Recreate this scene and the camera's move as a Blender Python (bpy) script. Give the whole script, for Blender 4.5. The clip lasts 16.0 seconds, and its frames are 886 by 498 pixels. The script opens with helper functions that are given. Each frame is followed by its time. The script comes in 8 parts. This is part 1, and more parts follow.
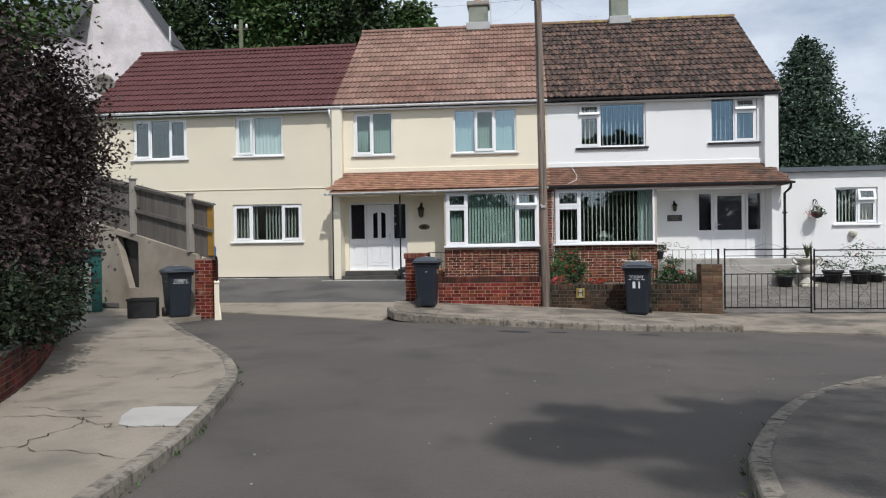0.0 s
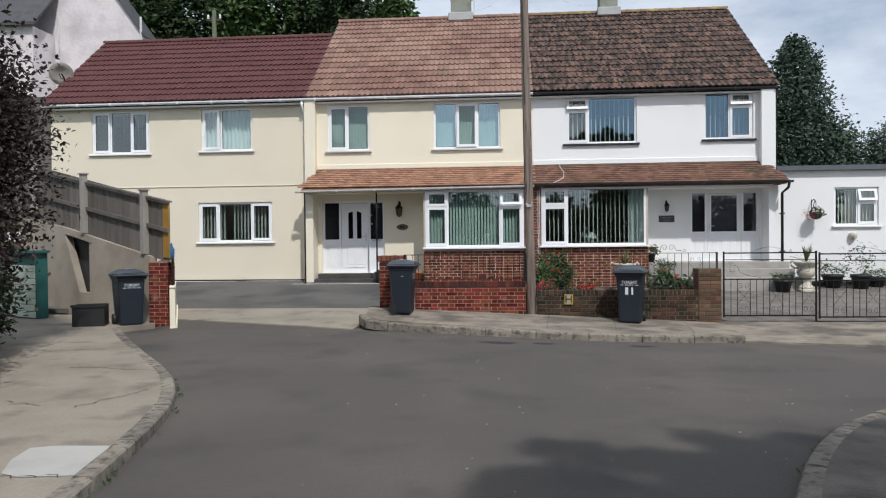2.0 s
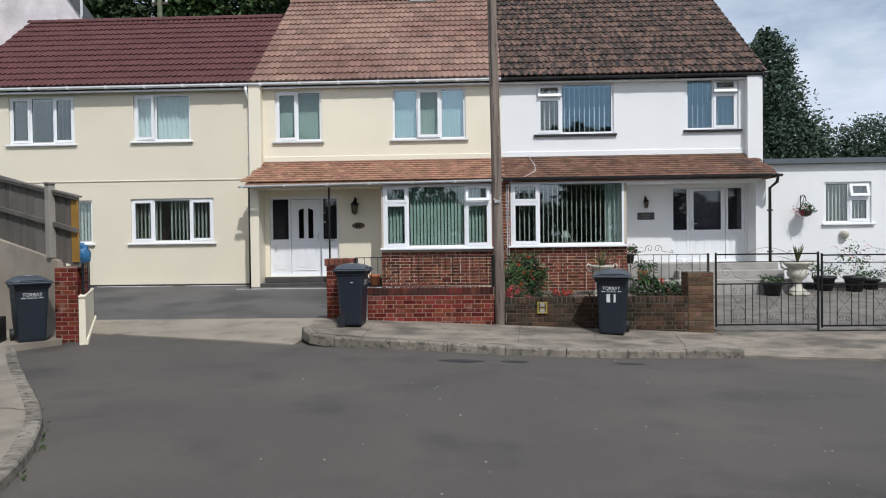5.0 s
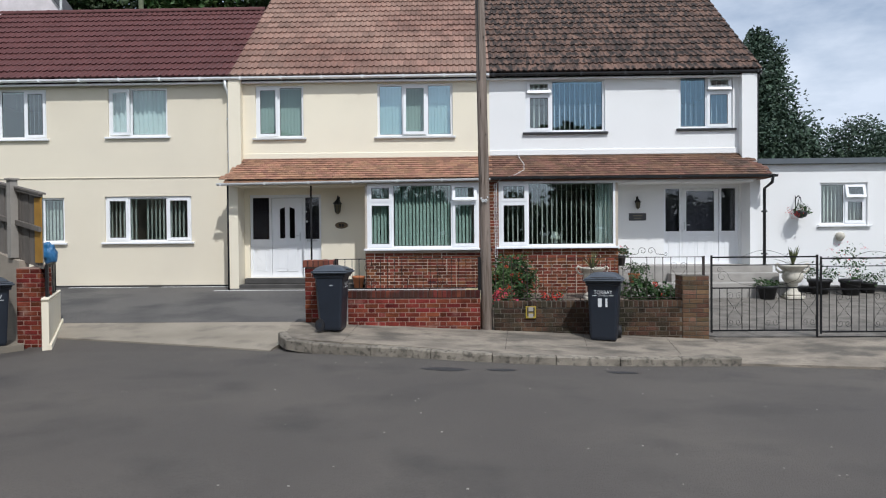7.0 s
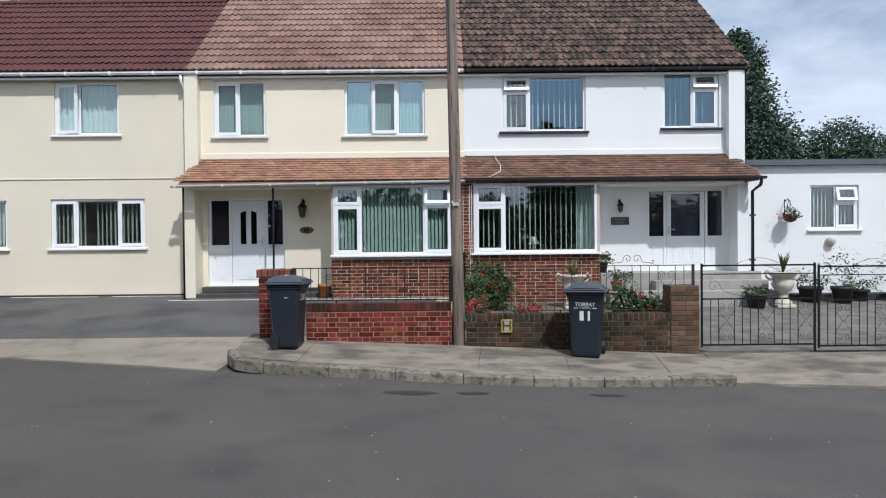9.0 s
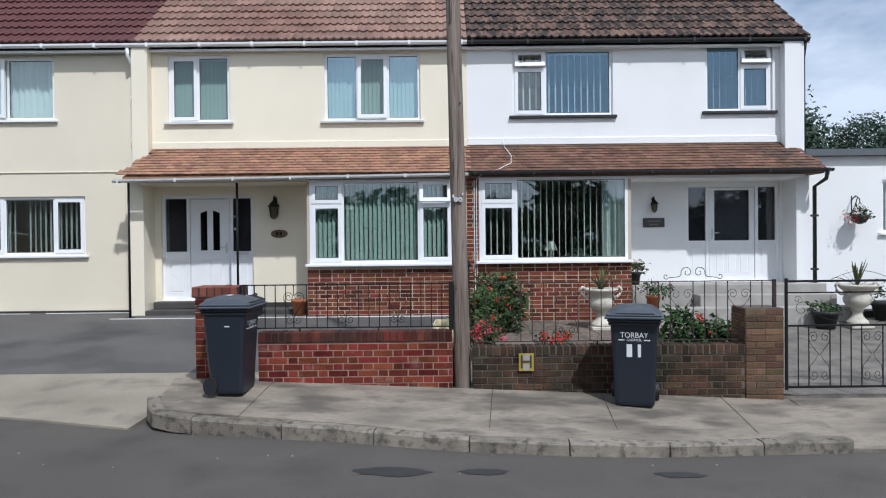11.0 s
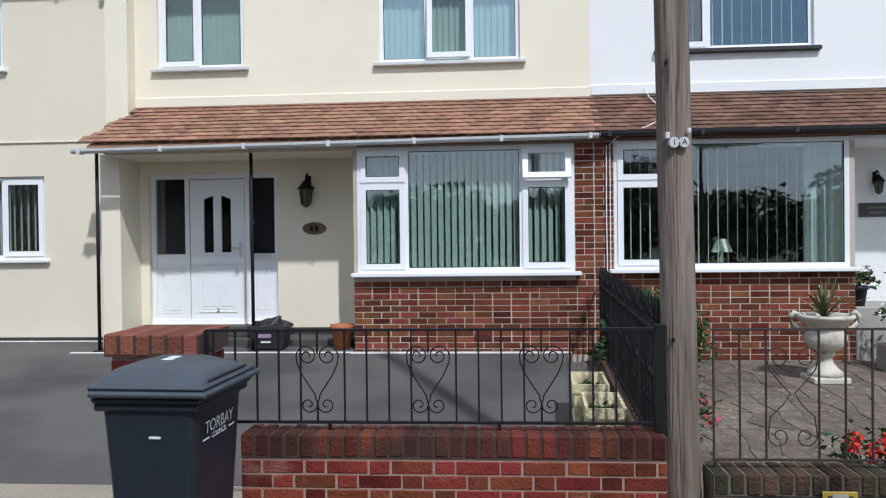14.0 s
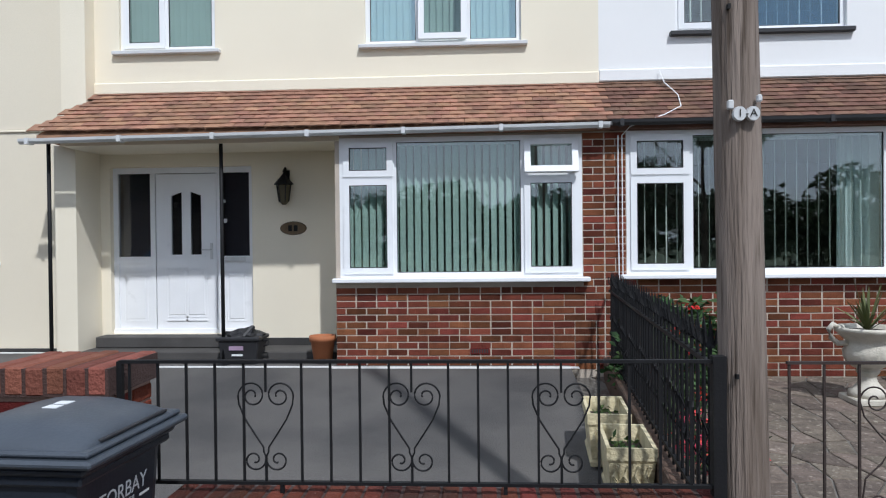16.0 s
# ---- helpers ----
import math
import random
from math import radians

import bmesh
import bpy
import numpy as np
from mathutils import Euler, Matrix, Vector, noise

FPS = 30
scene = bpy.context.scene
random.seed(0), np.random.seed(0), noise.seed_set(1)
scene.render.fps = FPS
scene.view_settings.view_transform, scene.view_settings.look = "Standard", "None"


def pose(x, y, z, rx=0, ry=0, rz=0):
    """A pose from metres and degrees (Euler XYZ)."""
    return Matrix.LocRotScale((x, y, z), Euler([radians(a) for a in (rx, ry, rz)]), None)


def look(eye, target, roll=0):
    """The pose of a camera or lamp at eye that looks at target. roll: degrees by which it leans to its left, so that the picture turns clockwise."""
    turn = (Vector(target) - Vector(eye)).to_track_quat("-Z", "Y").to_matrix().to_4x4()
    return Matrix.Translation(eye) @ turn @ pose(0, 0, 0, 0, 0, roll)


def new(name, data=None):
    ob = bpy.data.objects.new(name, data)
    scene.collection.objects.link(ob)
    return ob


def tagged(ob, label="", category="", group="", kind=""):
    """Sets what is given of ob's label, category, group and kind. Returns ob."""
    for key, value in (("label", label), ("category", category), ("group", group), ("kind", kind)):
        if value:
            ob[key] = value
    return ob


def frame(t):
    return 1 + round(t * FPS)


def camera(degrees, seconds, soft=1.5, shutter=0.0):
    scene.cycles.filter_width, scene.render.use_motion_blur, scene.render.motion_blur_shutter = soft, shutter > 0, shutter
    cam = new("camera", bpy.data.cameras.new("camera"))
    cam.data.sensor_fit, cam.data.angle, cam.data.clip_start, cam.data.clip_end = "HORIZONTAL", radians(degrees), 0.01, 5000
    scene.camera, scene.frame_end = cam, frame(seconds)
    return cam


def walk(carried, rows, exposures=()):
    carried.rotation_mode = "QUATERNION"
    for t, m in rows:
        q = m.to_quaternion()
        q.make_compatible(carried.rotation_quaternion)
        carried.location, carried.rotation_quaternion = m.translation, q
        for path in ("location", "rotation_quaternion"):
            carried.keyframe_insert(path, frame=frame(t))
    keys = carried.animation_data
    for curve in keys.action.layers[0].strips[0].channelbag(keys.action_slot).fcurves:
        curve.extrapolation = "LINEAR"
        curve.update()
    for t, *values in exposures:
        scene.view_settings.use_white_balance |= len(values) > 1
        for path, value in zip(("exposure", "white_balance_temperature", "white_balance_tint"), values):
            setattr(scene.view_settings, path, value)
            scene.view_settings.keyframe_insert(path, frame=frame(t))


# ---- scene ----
cam = camera(62.5, 16.0, 1.15)
PATH = [
    (0, (0.932, -3.04, 1.609), (0.726, -1.05, 1.581), -0.8),
    (0.5, (0.899, -2.739, 1.615), (0.699, -0.749, 1.588), -0.5),
    (1, (0.897, -2.441, 1.614), (0.708, -0.451, 1.588), -0.6),
    (1.5, (0.904, -2.112, 1.622), (0.727, -0.12, 1.592), -0.5),
    (2, (0.946, -1.812, 1.639), (0.783, 0.181, 1.61), -0.6),
    (2.5, (0.928, -1.37, 1.632), (0.785, 0.625, 1.602), -0.6),
    (3, (0.944, -1.019, 1.632), (0.818, 0.976, 1.6), -0.5),
    (3.5, (0.959, -0.711, 1.649), (0.847, 1.286, 1.616), -0.4),
    (4, (0.978, -0.436, 1.657), (0.88, 1.562, 1.624), -0.6),
    (6.5, (1.049, 0.447, 1.703), (0.994, 2.446, 1.663), -0.5),
    (7, (1.065, 0.567, 1.696), (1.018, 2.567, 1.659), -0.5),
    (7.5, (1.087, 0.703, 1.727), (1.049, 2.702, 1.69), -0.5),
    (8, (1.137, 0.921, 1.74), (1.111, 2.92, 1.707), -0.4),
    (8.5, (1.21, 1.238, 1.753), (1.203, 3.238, 1.72), -0.5),
    (8.7, (1.218, 1.367, 1.754), (1.223, 3.367, 1.722), -0.6),
    (10.8, (1.301, 4.062, 1.805), (1.314, 6.062, 1.78), -0.5),
    (11, (1.271, 4.379, 1.797), (1.277, 6.379, 1.775), -0.6),
    (11.5, (1.186, 5.222, 1.813), (1.166, 7.222, 1.79), -1.1),
    (12, (1.022, 6.101, 1.821), (0.967, 8.1, 1.803), -0.6),
    (12.5, (0.897, 6.939, 1.78), (0.812, 8.938, 1.756), -0.9),
    (13, (0.734, 7.673, 1.787), (0.627, 9.67, 1.763), -0.7),
    (13.5, (0.607, 8.313, 1.793), (0.48, 10.308, 1.77), -0.7),
    (14, (0.524, 8.879, 1.78), (0.389, 10.874, 1.758), -0.7),
    (14.5, (0.484, 9.361, 1.771), (0.348, 11.356, 1.732), -0.5),
    (15, (0.479, 9.676, 1.771), (0.35, 11.671, 1.734), -0.5),
    (15.5, (0.487, 9.819, 1.773), (0.366, 11.815, 1.734), -0.6),
    (16, (0.485, 9.81, 1.792), (0.365, 11.806, 1.771), -0.6),
]
walk(cam, [(t, look(eye, target, roll)) for t, eye, target, roll in PATH], [(0.0, -0.14, 6300, 10), (4.0, -0.14, 6200, 10), (8.5, -0.06, 6000, 10), (11.0, -0.05, 5850, 10), (16.0, -0.08, 5850, 10)])

# ---- world, sun and exposure ----
SUN = Vector((0.45, -1.0, 1.36)).normalized()
world = bpy.data.worlds.new("sky")
scene.world = world
world.use_nodes = True
wn, wl = world.node_tree.nodes, world.node_tree.links
wn.clear()
sky = wn.new("ShaderNodeTexSky")
sky.sky_type, sky.sun_disc = "NISHITA", False
sky.sun_elevation = math.asin(SUN.z)
sky.sun_rotation = math.atan2(SUN.x, SUN.y)
sky.dust_density, sky.air_density = 2.0, 1.0
co = wn.new("ShaderNodeTexCoord")
mp = wn.new("ShaderNodeMapping")
mp.inputs["Scale"].default_value = (1.0, 1.0, 2.6)
cl = wn.new("ShaderNodeTexNoise")
cl.inputs["Scale"].default_value, cl.inputs["Detail"].default_value, cl.inputs["Roughness"].default_value = 2.1, 7.0, 0.58
rp = wn.new("ShaderNodeValToRGB")
rp.color_ramp.elements[0].position, rp.color_ramp.elements[1].position = 0.29, 0.54
mix = wn.new("ShaderNodeMix")
mix.data_type = "RGBA"
mix.inputs["B"].default_value = (7.1, 7.7, 8.6, 1)
bg = wn.new("ShaderNodeBackground")
bg.inputs["Strength"].default_value = 0.11
wo = wn.new("ShaderNodeOutputWorld")
wl.new(co.outputs["Generated"], mp.inputs["Vector"])
wl.new(mp.outputs["Vector"], cl.inputs["Vector"])
wl.new(cl.outputs["Fac"], rp.inputs["Fac"])
wl.new(rp.outputs["Color"], mix.inputs["Factor"])
wl.new(sky.outputs["Color"], mix.inputs["A"])
wl.new(mix.outputs["Result"], bg.inputs["Color"])
wl.new(bg.outputs["Background"], wo.inputs["Surface"])

sun = new("sun", bpy.data.lights.new("sun", "SUN"))
sun.data.energy, sun.data.angle, sun.data.color = 3.45, radians(1.4), (1.0, 0.965, 0.92)
sun.matrix_world = look(tuple(SUN * 60), (0, 0, 0))


# ---- materials ----
def mat(name, col, rough=0.7, metal=0.0, var=0.12, scale=3.0, fine=60.0, bump=0.15, bump_scale=None, tint=None, spec=0.5,
        per_object=0.0, per_island=0.0, hue=0.0, patch=None, stretch=None):
    """A surface with large stains, fine grain and relief. tint: colour towards which the stains go; patch: (colour, scale, low, high) of a second growth."""
    m = bpy.data.materials.new(name)
    m.use_nodes = True
    n, l = m.node_tree.nodes, m.node_tree.links
    b = n["Principled BSDF"]
    b.inputs["Roughness"].default_value, b.inputs["Metallic"].default_value = rough, metal
    b.inputs["Specular IOR Level"].default_value = spec
    geo = n.new("ShaderNodeNewGeometry")
    place = geo.outputs["Position"]
    if stretch:
        mulv = n.new("ShaderNodeVectorMath")
        mulv.operation = "MULTIPLY"
        mulv.inputs[1].default_value = stretch
        l.new(place, mulv.inputs[0])
        place = mulv.outputs["Vector"]
    big, small = n.new("ShaderNodeTexNoise"), n.new("ShaderNodeTexNoise")
    for t, s, d in ((big, scale, 5), (small, fine, 3)):
        t.inputs["Scale"].default_value, t.inputs["Detail"].default_value = s, d
        l.new(place, t.inputs["Vector"])
    dark = tint or tuple(c * 0.55 for c in col)

    def blend(a, bcol, fac):
        x = n.new("ShaderNodeMix")
        x.data_type = "RGBA"
        for sock, v in (("A", a), ("B", bcol), ("Factor", fac)):
            if isinstance(v, (tuple, list)):
                x.inputs[sock].default_value = (*v, 1)
            elif isinstance(v, (int, float)):
                x.inputs[sock].default_value = v
            else:
                l.new(v, x.inputs[sock])
        return x.outputs["Result"]

    def ramp(src, lo, hi, top=1.0):
        r = n.new("ShaderNodeMapRange")
        r.inputs["From Min"].default_value, r.inputs["From Max"].default_value, r.inputs["To Max"].default_value = lo, hi, top
        l.new(src, r.inputs["Value"])
        return r.outputs["Result"]

    c = blend(col, dark, ramp(big.outputs["Fac"], 0.42, 0.72, min(1.0, var * 3)))
    c = blend(c, tuple(k * 0.7 for k in col), ramp(small.outputs["Fac"], 0.45, 0.75, min(1.0, var * 2)))
    if patch:
        pn = n.new("ShaderNodeTexNoise")
        pn.inputs["Scale"].default_value, pn.inputs["Detail"].default_value = patch[1], 6
        l.new(place, pn.inputs["Vector"])
        c = blend(c, patch[0], ramp(pn.outputs["Fac"], patch[2], patch[3], 0.9))
    if per_object or per_island:
        if per_object:
            src = n.new("ShaderNodeObjectInfo").outputs["Random"]
        else:
            src = geo.outputs["Random Per Island"]
        hs = n.new("ShaderNodeHueSaturation")
        amt = per_object or per_island
        v = n.new("ShaderNodeMapRange")
        v.inputs["To Min"].default_value, v.inputs["To Max"].default_value = 1 - amt, 1 + amt
        l.new(src, v.inputs["Value"])
        l.new(v.outputs["Result"], hs.inputs["Value"])
        if hue:
            mu = n.new("ShaderNodeMath")
            mu.operation = "MULTIPLY"
            mu.inputs[1].default_value = 7.31
            fr = n.new("ShaderNodeMath")
            fr.operation = "FRACT"
            h = n.new("ShaderNodeMapRange")
            h.inputs["To Min"].default_value, h.inputs["To Max"].default_value = 0.5 - hue, 0.5 + hue
            l.new(src, mu.inputs[0])
            l.new(mu.outputs[0], fr.inputs[0])
            l.new(fr.outputs[0], h.inputs["Value"])
            l.new(h.outputs["Result"], hs.inputs["Hue"])
        l.new(c, hs.inputs["Color"])
        c = hs.outputs["Color"]
    l.new(c, b.inputs["Base Color"])
    rr = n.new("ShaderNodeMapRange")
    rr.inputs["To Min"].default_value, rr.inputs["To Max"].default_value = max(0.02, rough - 0.1), min(1, rough + 0.12)
    l.new(big.outputs["Fac"], rr.inputs["Value"])
    l.new(rr.outputs["Result"], b.inputs["Roughness"])
    if bump:
        bp = n.new("ShaderNodeBump")
        bp.inputs["Strength"].default_value, bp.inputs["Distance"].default_value = bump, 0.02
        src = small
        if bump_scale:
            src = n.new("ShaderNodeTexNoise")
            src.inputs["Scale"].default_value, src.inputs["Detail"].default_value = bump_scale, 4
            l.new(place, src.inputs["Vector"])
        l.new(src.outputs["Fac"], bp.inputs["Height"])
        l.new(bp.outputs["Normal"], b.inputs["Normal"])
    return m


def glass_mat(name, tint=(1, 1, 1), gloss=1.0, sky_tint=(1, 1, 1)):
    m = bpy.data.materials.new(name)
    m.use_nodes = True
    n, l = m.node_tree.nodes, m.node_tree.links
    n.clear()
    tr, gl, mx, lw = (n.new("ShaderNode" + k) for k in ("BsdfTransparent", "BsdfGlossy", "MixShader", "LayerWeight"))
    tr.inputs["Color"].default_value = (*tint, 1)
    gl.inputs["Roughness"].default_value = 0.01
    # tints the reflections, so blue sky is put into the gloss colour
    gl.inputs["Color"].default_value = (*sky_tint, 1)
    lw.inputs["Blend"].default_value = 0.5
    pw, fr = n.new("ShaderNodeMath"), n.new("ShaderNodeMath")
    pw.operation, fr.operation = "POWER", "MULTIPLY_ADD"
    pw.inputs[1].default_value = 4.0
    fr.inputs[1].default_value, fr.inputs[2].default_value = 0.8, 0.075 * gloss
    l.new(lw.outputs["Facing"], pw.inputs[0])
    l.new(pw.outputs[0], fr.inputs[0])
    no = n.new("ShaderNodeTexNoise")
    no.inputs["Scale"].default_value = 1.3
    bp = n.new("ShaderNodeBump")
    bp.inputs["Strength"].default_value, bp.inputs["Distance"].default_value = 0.04, 0.02
    l.new(no.outputs["Fac"], bp.inputs["Height"])
    l.new(bp.outputs["Normal"], gl.inputs["Normal"])
    out = n.new("ShaderNodeOutputMaterial")
    l.new(fr.outputs[0], mx.inputs["Fac"])
    l.new(tr.outputs["BSDF"], mx.inputs[1])
    l.new(gl.outputs["BSDF"], mx.inputs[2])
    l.new(mx.outputs["Shader"], out.inputs["Surface"])
    return m


CREAM = mat("cream render paint", (0.83, 0.76, 0.605), 0.8, var=0.10, scale=0.7, fine=150, bump=0.22, tint=(0.66, 0.60, 0.49))
CREAM_EXT = mat("faded pinkish cream render paint", (0.745, 0.675, 0.535), 0.82, var=0.10, scale=0.6, fine=150, bump=0.22, tint=(0.62, 0.56, 0.46))
WHITE = mat("white render paint", (0.82, 0.82, 0.81), 0.8, var=0.08, scale=0.7, fine=150, bump=0.22, tint=(0.68, 0.68, 0.67))
PLINTH = mat("dark plinth paint", (0.04, 0.038, 0.036), 0.8, var=0.2)
UPVC = mat("white upvc", (0.83, 0.84, 0.85), 0.3, var=0.03, bump=0.0)
UPVC_GREY = mat("weathered white upvc", (0.62, 0.63, 0.63), 0.4, var=0.1, bump=0.0)
GLASS = glass_mat("window glass", (0.84, 0.92, 0.9), 1.7)
# Blue gloss in these two glasses stands for the blue sky they mirror.
BLUE_SKY_GLASS = glass_mat("window glass tinted for blue sky", (0.78, 0.86, 0.90), 2.0, (0.62, 0.85, 1.0))
SKY_GLASS = glass_mat("upper window glass", (0.84, 0.92, 0.9), 3.4, (0.75, 0.90, 1.0))
DARK_GLASS = glass_mat("dark door glass", (0.6, 0.61, 0.64), 1.0)
BLIND_GLASS = glass_mat("plain upper window glass", (0.72, 0.80, 0.78), 1.1)
ASPHALT = mat("asphalt", (0.085, 0.074, 0.065), 0.88, var=0.33, scale=0.45, fine=70, bump=0.8, tint=(0.125, 0.109, 0.093), patch=((0.050, 0.045, 0.041), 0.9, 0.5, 0.72))
# Base colour taken darker to deepen the street tree's shade on this corner.
PAVE_SHADED = mat("dark worn corner pavement, deepened for tree shade", (0.16, 0.138, 0.115), 0.92, var=0.4, scale=1.5, fine=42, bump=1.0, tint=(0.09, 0.078, 0.066), patch=((0.07, 0.062, 0.053), 2.3, 0.46, 0.66))
DRIVE = mat("driveway asphalt", (0.118, 0.110, 0.102), 0.9, var=0.33, scale=0.6, fine=80, bump=0.8, tint=(0.085, 0.080, 0.077), patch=((0.055, 0.053, 0.052), 0.8, 0.48, 0.66))
CONCRETE = mat("pavement concrete", (0.30, 0.26, 0.205), 0.9, var=0.33, scale=0.9, fine=46, bump=0.6, tint=(0.20, 0.175, 0.135), patch=((0.155, 0.135, 0.108), 1.7, 0.52, 0.70))
CONCRETE_OLD = mat("weathered pavement concrete", (0.275, 0.235, 0.185), 0.92, var=0.4, scale=2.2, fine=26, bump=1.0, tint=(0.13, 0.112, 0.09), patch=((0.095, 0.083, 0.068), 3.4, 0.47, 0.64), stretch=(0.5, 1.0, 1.0))
PAVING = mat("dark crazy paving", (0.20, 0.18, 0.155), 0.9, var=0.4, scale=2.4, fine=34, bump=0.8, patch=((0.085, 0.078, 0.066), 4.0, 0.46, 0.70))
PATCH = mat("new concrete patch", (0.42, 0.40, 0.37), 0.85, var=0.12, scale=2, fine=60, bump=0.2)
KERB = mat("kerb stone", (0.29, 0.255, 0.205), 0.9, var=0.4, scale=5, fine=90, bump=1.0, per_object=0.2, patch=((0.085, 0.076, 0.060), 13.0, 0.50, 0.66))
MORTAR = mat("mortar", (0.52, 0.45, 0.37), 0.95, var=0.2, scale=2.0, fine=90, bump=0.4)
COPING_MORTAR = mat("dark red mortar", (0.06, 0.032, 0.026), 0.95, var=0.25, fine=90, bump=0.4)
COPING_RED = mat("stained red coping brick, also shaded wall brick", (0.125, 0.030, 0.020), 0.85, spec=0.2, var=0.33, scale=4, fine=60, bump=0.6, per_object=0.4, hue=0.012, tint=(0.04, 0.014, 0.011), patch=((0.045, 0.022, 0.018), 2.5, 0.5, 0.66))
PIER_COPING = mat("faded red coping brick", (0.24, 0.085, 0.058), 0.85, spec=0.2, var=0.3, scale=5, fine=60, bump=0.6, per_object=0.3, hue=0.012)
RED_MORTAR = mat("pale pinkish mortar", (0.34, 0.22, 0.175), 0.95, var=0.2, fine=90, bump=0.4)
OLD_MORTAR = mat("dark old mortar", (0.135, 0.115, 0.09), 0.95, var=0.33, scale=2.5, fine=90, bump=0.5, tint=(0.04, 0.036, 0.028))
BRICK_BAY = mat("brown facing brick", (0.170, 0.053, 0.029), 0.85, spec=0.15, var=0.25, scale=9, fine=90, bump=0.5, per_object=0.5, hue=0.016)
BRICK_RED = mat("red garden wall brick", (0.165, 0.036, 0.022), 0.88, spec=0.15, var=0.33, scale=6, fine=70, bump=0.6, per_object=0.45, hue=0.014, patch=((0.29, 0.18, 0.145), 4.5, 0.58, 0.80))
BRICK_OLD = mat("weathered brown brick", (0.084, 0.047, 0.030), 0.92, spec=0.15, var=0.33, scale=3.5, fine=60, bump=0.7, per_object=0.4, hue=0.016, tint=(0.022, 0.019, 0.014), patch=((0.034, 0.032, 0.021), 2.2, 0.48, 0.64))
BRICK_PIER = mat("weathered tan brick", (0.165, 0.095, 0.058), 0.92, spec=0.15, var=0.33, scale=4, fine=60, bump=0.7, per_object=0.35, hue=0.018, patch=((0.09, 0.078, 0.05), 3.0, 0.5, 0.68))
TILE_CREAM = mat("faded brown roof tile", (0.225, 0.122, 0.092), 0.88, var=0.33, scale=2.2, fine=40, bump=0.4, per_object=0.2, tint=(0.13, 0.075, 0.058), patch=((0.315, 0.205, 0.155), 0.45, 0.36, 0.72))
TILE_WHITE = mat("dark mossy roof tile", (0.15, 0.088, 0.064), 0.92, var=0.33, scale=3.0, fine=40, bump=0.6, per_object=0.26, stretch=(1.0, 0.34, 0.34), tint=(0.075, 0.048, 0.038), patch=((0.018, 0.015, 0.013), 10.0, 0.46, 0.56))
TILE_EXT = mat("dark red roof tile", (0.098, 0.030, 0.028), 0.75, var=0.12, scale=1.2, fine=70, bump=0.25, per_object=0.08)
TILE_PLAIN = mat("plain clay tile", (0.335, 0.175, 0.108), 0.85, var=0.3, scale=5, fine=70, bump=0.5, per_object=0.24, hue=0.010, tint=(0.20, 0.11, 0.075))
TILE_PLAIN_D = mat("darkened clay tile", (0.185, 0.095, 0.062), 0.88, var=0.33, scale=3, fine=70, bump=0.5, per_object=0.28, hue=0.012, patch=((0.075, 0.05, 0.038), 1.6, 0.5, 0.66))
WOOD_POLE = mat("weathered pole timber", (0.27, 0.22, 0.185), 0.88, var=0.33, scale=16, fine=90, bump=0.9, stretch=(1.0, 1.0, 0.05), tint=(0.12, 0.092, 0.072), patch=((0.075, 0.056, 0.042), 42.0, 0.56, 0.70), spec=0.2)
WOOD_FENCE = mat("grey weathered fence timber", (0.17, 0.152, 0.135), 0.9, var=0.28, scale=3, fine=40, bump=0.5, per_object=0.16, stretch=(1.0, 1.0, 0.12), spec=0.2)
CONC_POST = mat("concrete fence post", (0.33, 0.305, 0.27), 0.9, var=0.15)
IRON = mat("black painted iron", (0.009, 0.009, 0.010), 0.6, var=0.2, bump=0.1, spec=0.25)
BLACK = mat("black plastic", (0.018, 0.018, 0.02), 0.5, var=0.1, bump=0.05)
BIN = mat("dark grey bin plastic", (0.014, 0.019, 0.029), 0.42, var=0.14, scale=4, fine=120, bump=0.1)
BIN_LID = mat("sun-bleached bin lid plastic", (0.055, 0.066, 0.082), 0.42, var=0.16, scale=5, fine=100, bump=0.1)
BLIND = mat("pale green blind fabric", (0.43, 0.515, 0.475), 0.8, var=0.04, bump=0.05)
BLIND_W = mat("white blind fabric", (0.68, 0.68, 0.64), 0.8, var=0.04, bump=0.05)
INSIDE = mat("shaded room wall", (0.35, 0.32, 0.28), 0.9, var=0.1)
TERRACOTTA = mat("terracotta", (0.42, 0.15, 0.06), 0.8, var=0.15)
STONE = mat("cream cast stone", (0.60, 0.56, 0.47), 0.85, var=0.2, scale=6, fine=60, bump=0.4, patch=((0.3, 0.28, 0.22), 6, 0.58, 0.75))
TROUGH = mat("yellowed cast stone trough", (0.66, 0.575, 0.36), 0.88, var=0.25, scale=6, fine=50, bump=0.5, patch=((0.30, 0.26, 0.14), 7, 0.56, 0.75))
SOIL = mat("potting soil", (0.05, 0.036, 0.025), 0.95, var=0.3, bump=0.8)
YELLOW = mat("yellow sign", (0.36, 0.26, 0.03), 0.5, var=0.15)
ROUGHCAST = mat("pinkish white roughcast", (0.72, 0.66, 0.67), 0.9, var=0.2, scale=1, fine=7, bump=1.0, bump_scale=5)
CONC_BASE = mat("rendered block base", (0.36, 0.31, 0.25), 0.9, var=0.25, scale=1.5, fine=50, bump=0.4)
SIDE_BASE = mat("brown stained dividing wall", (0.115, 0.068, 0.045), 0.92, var=0.33, scale=3, fine=40, bump=0.7, tint=(0.05, 0.034, 0.025))


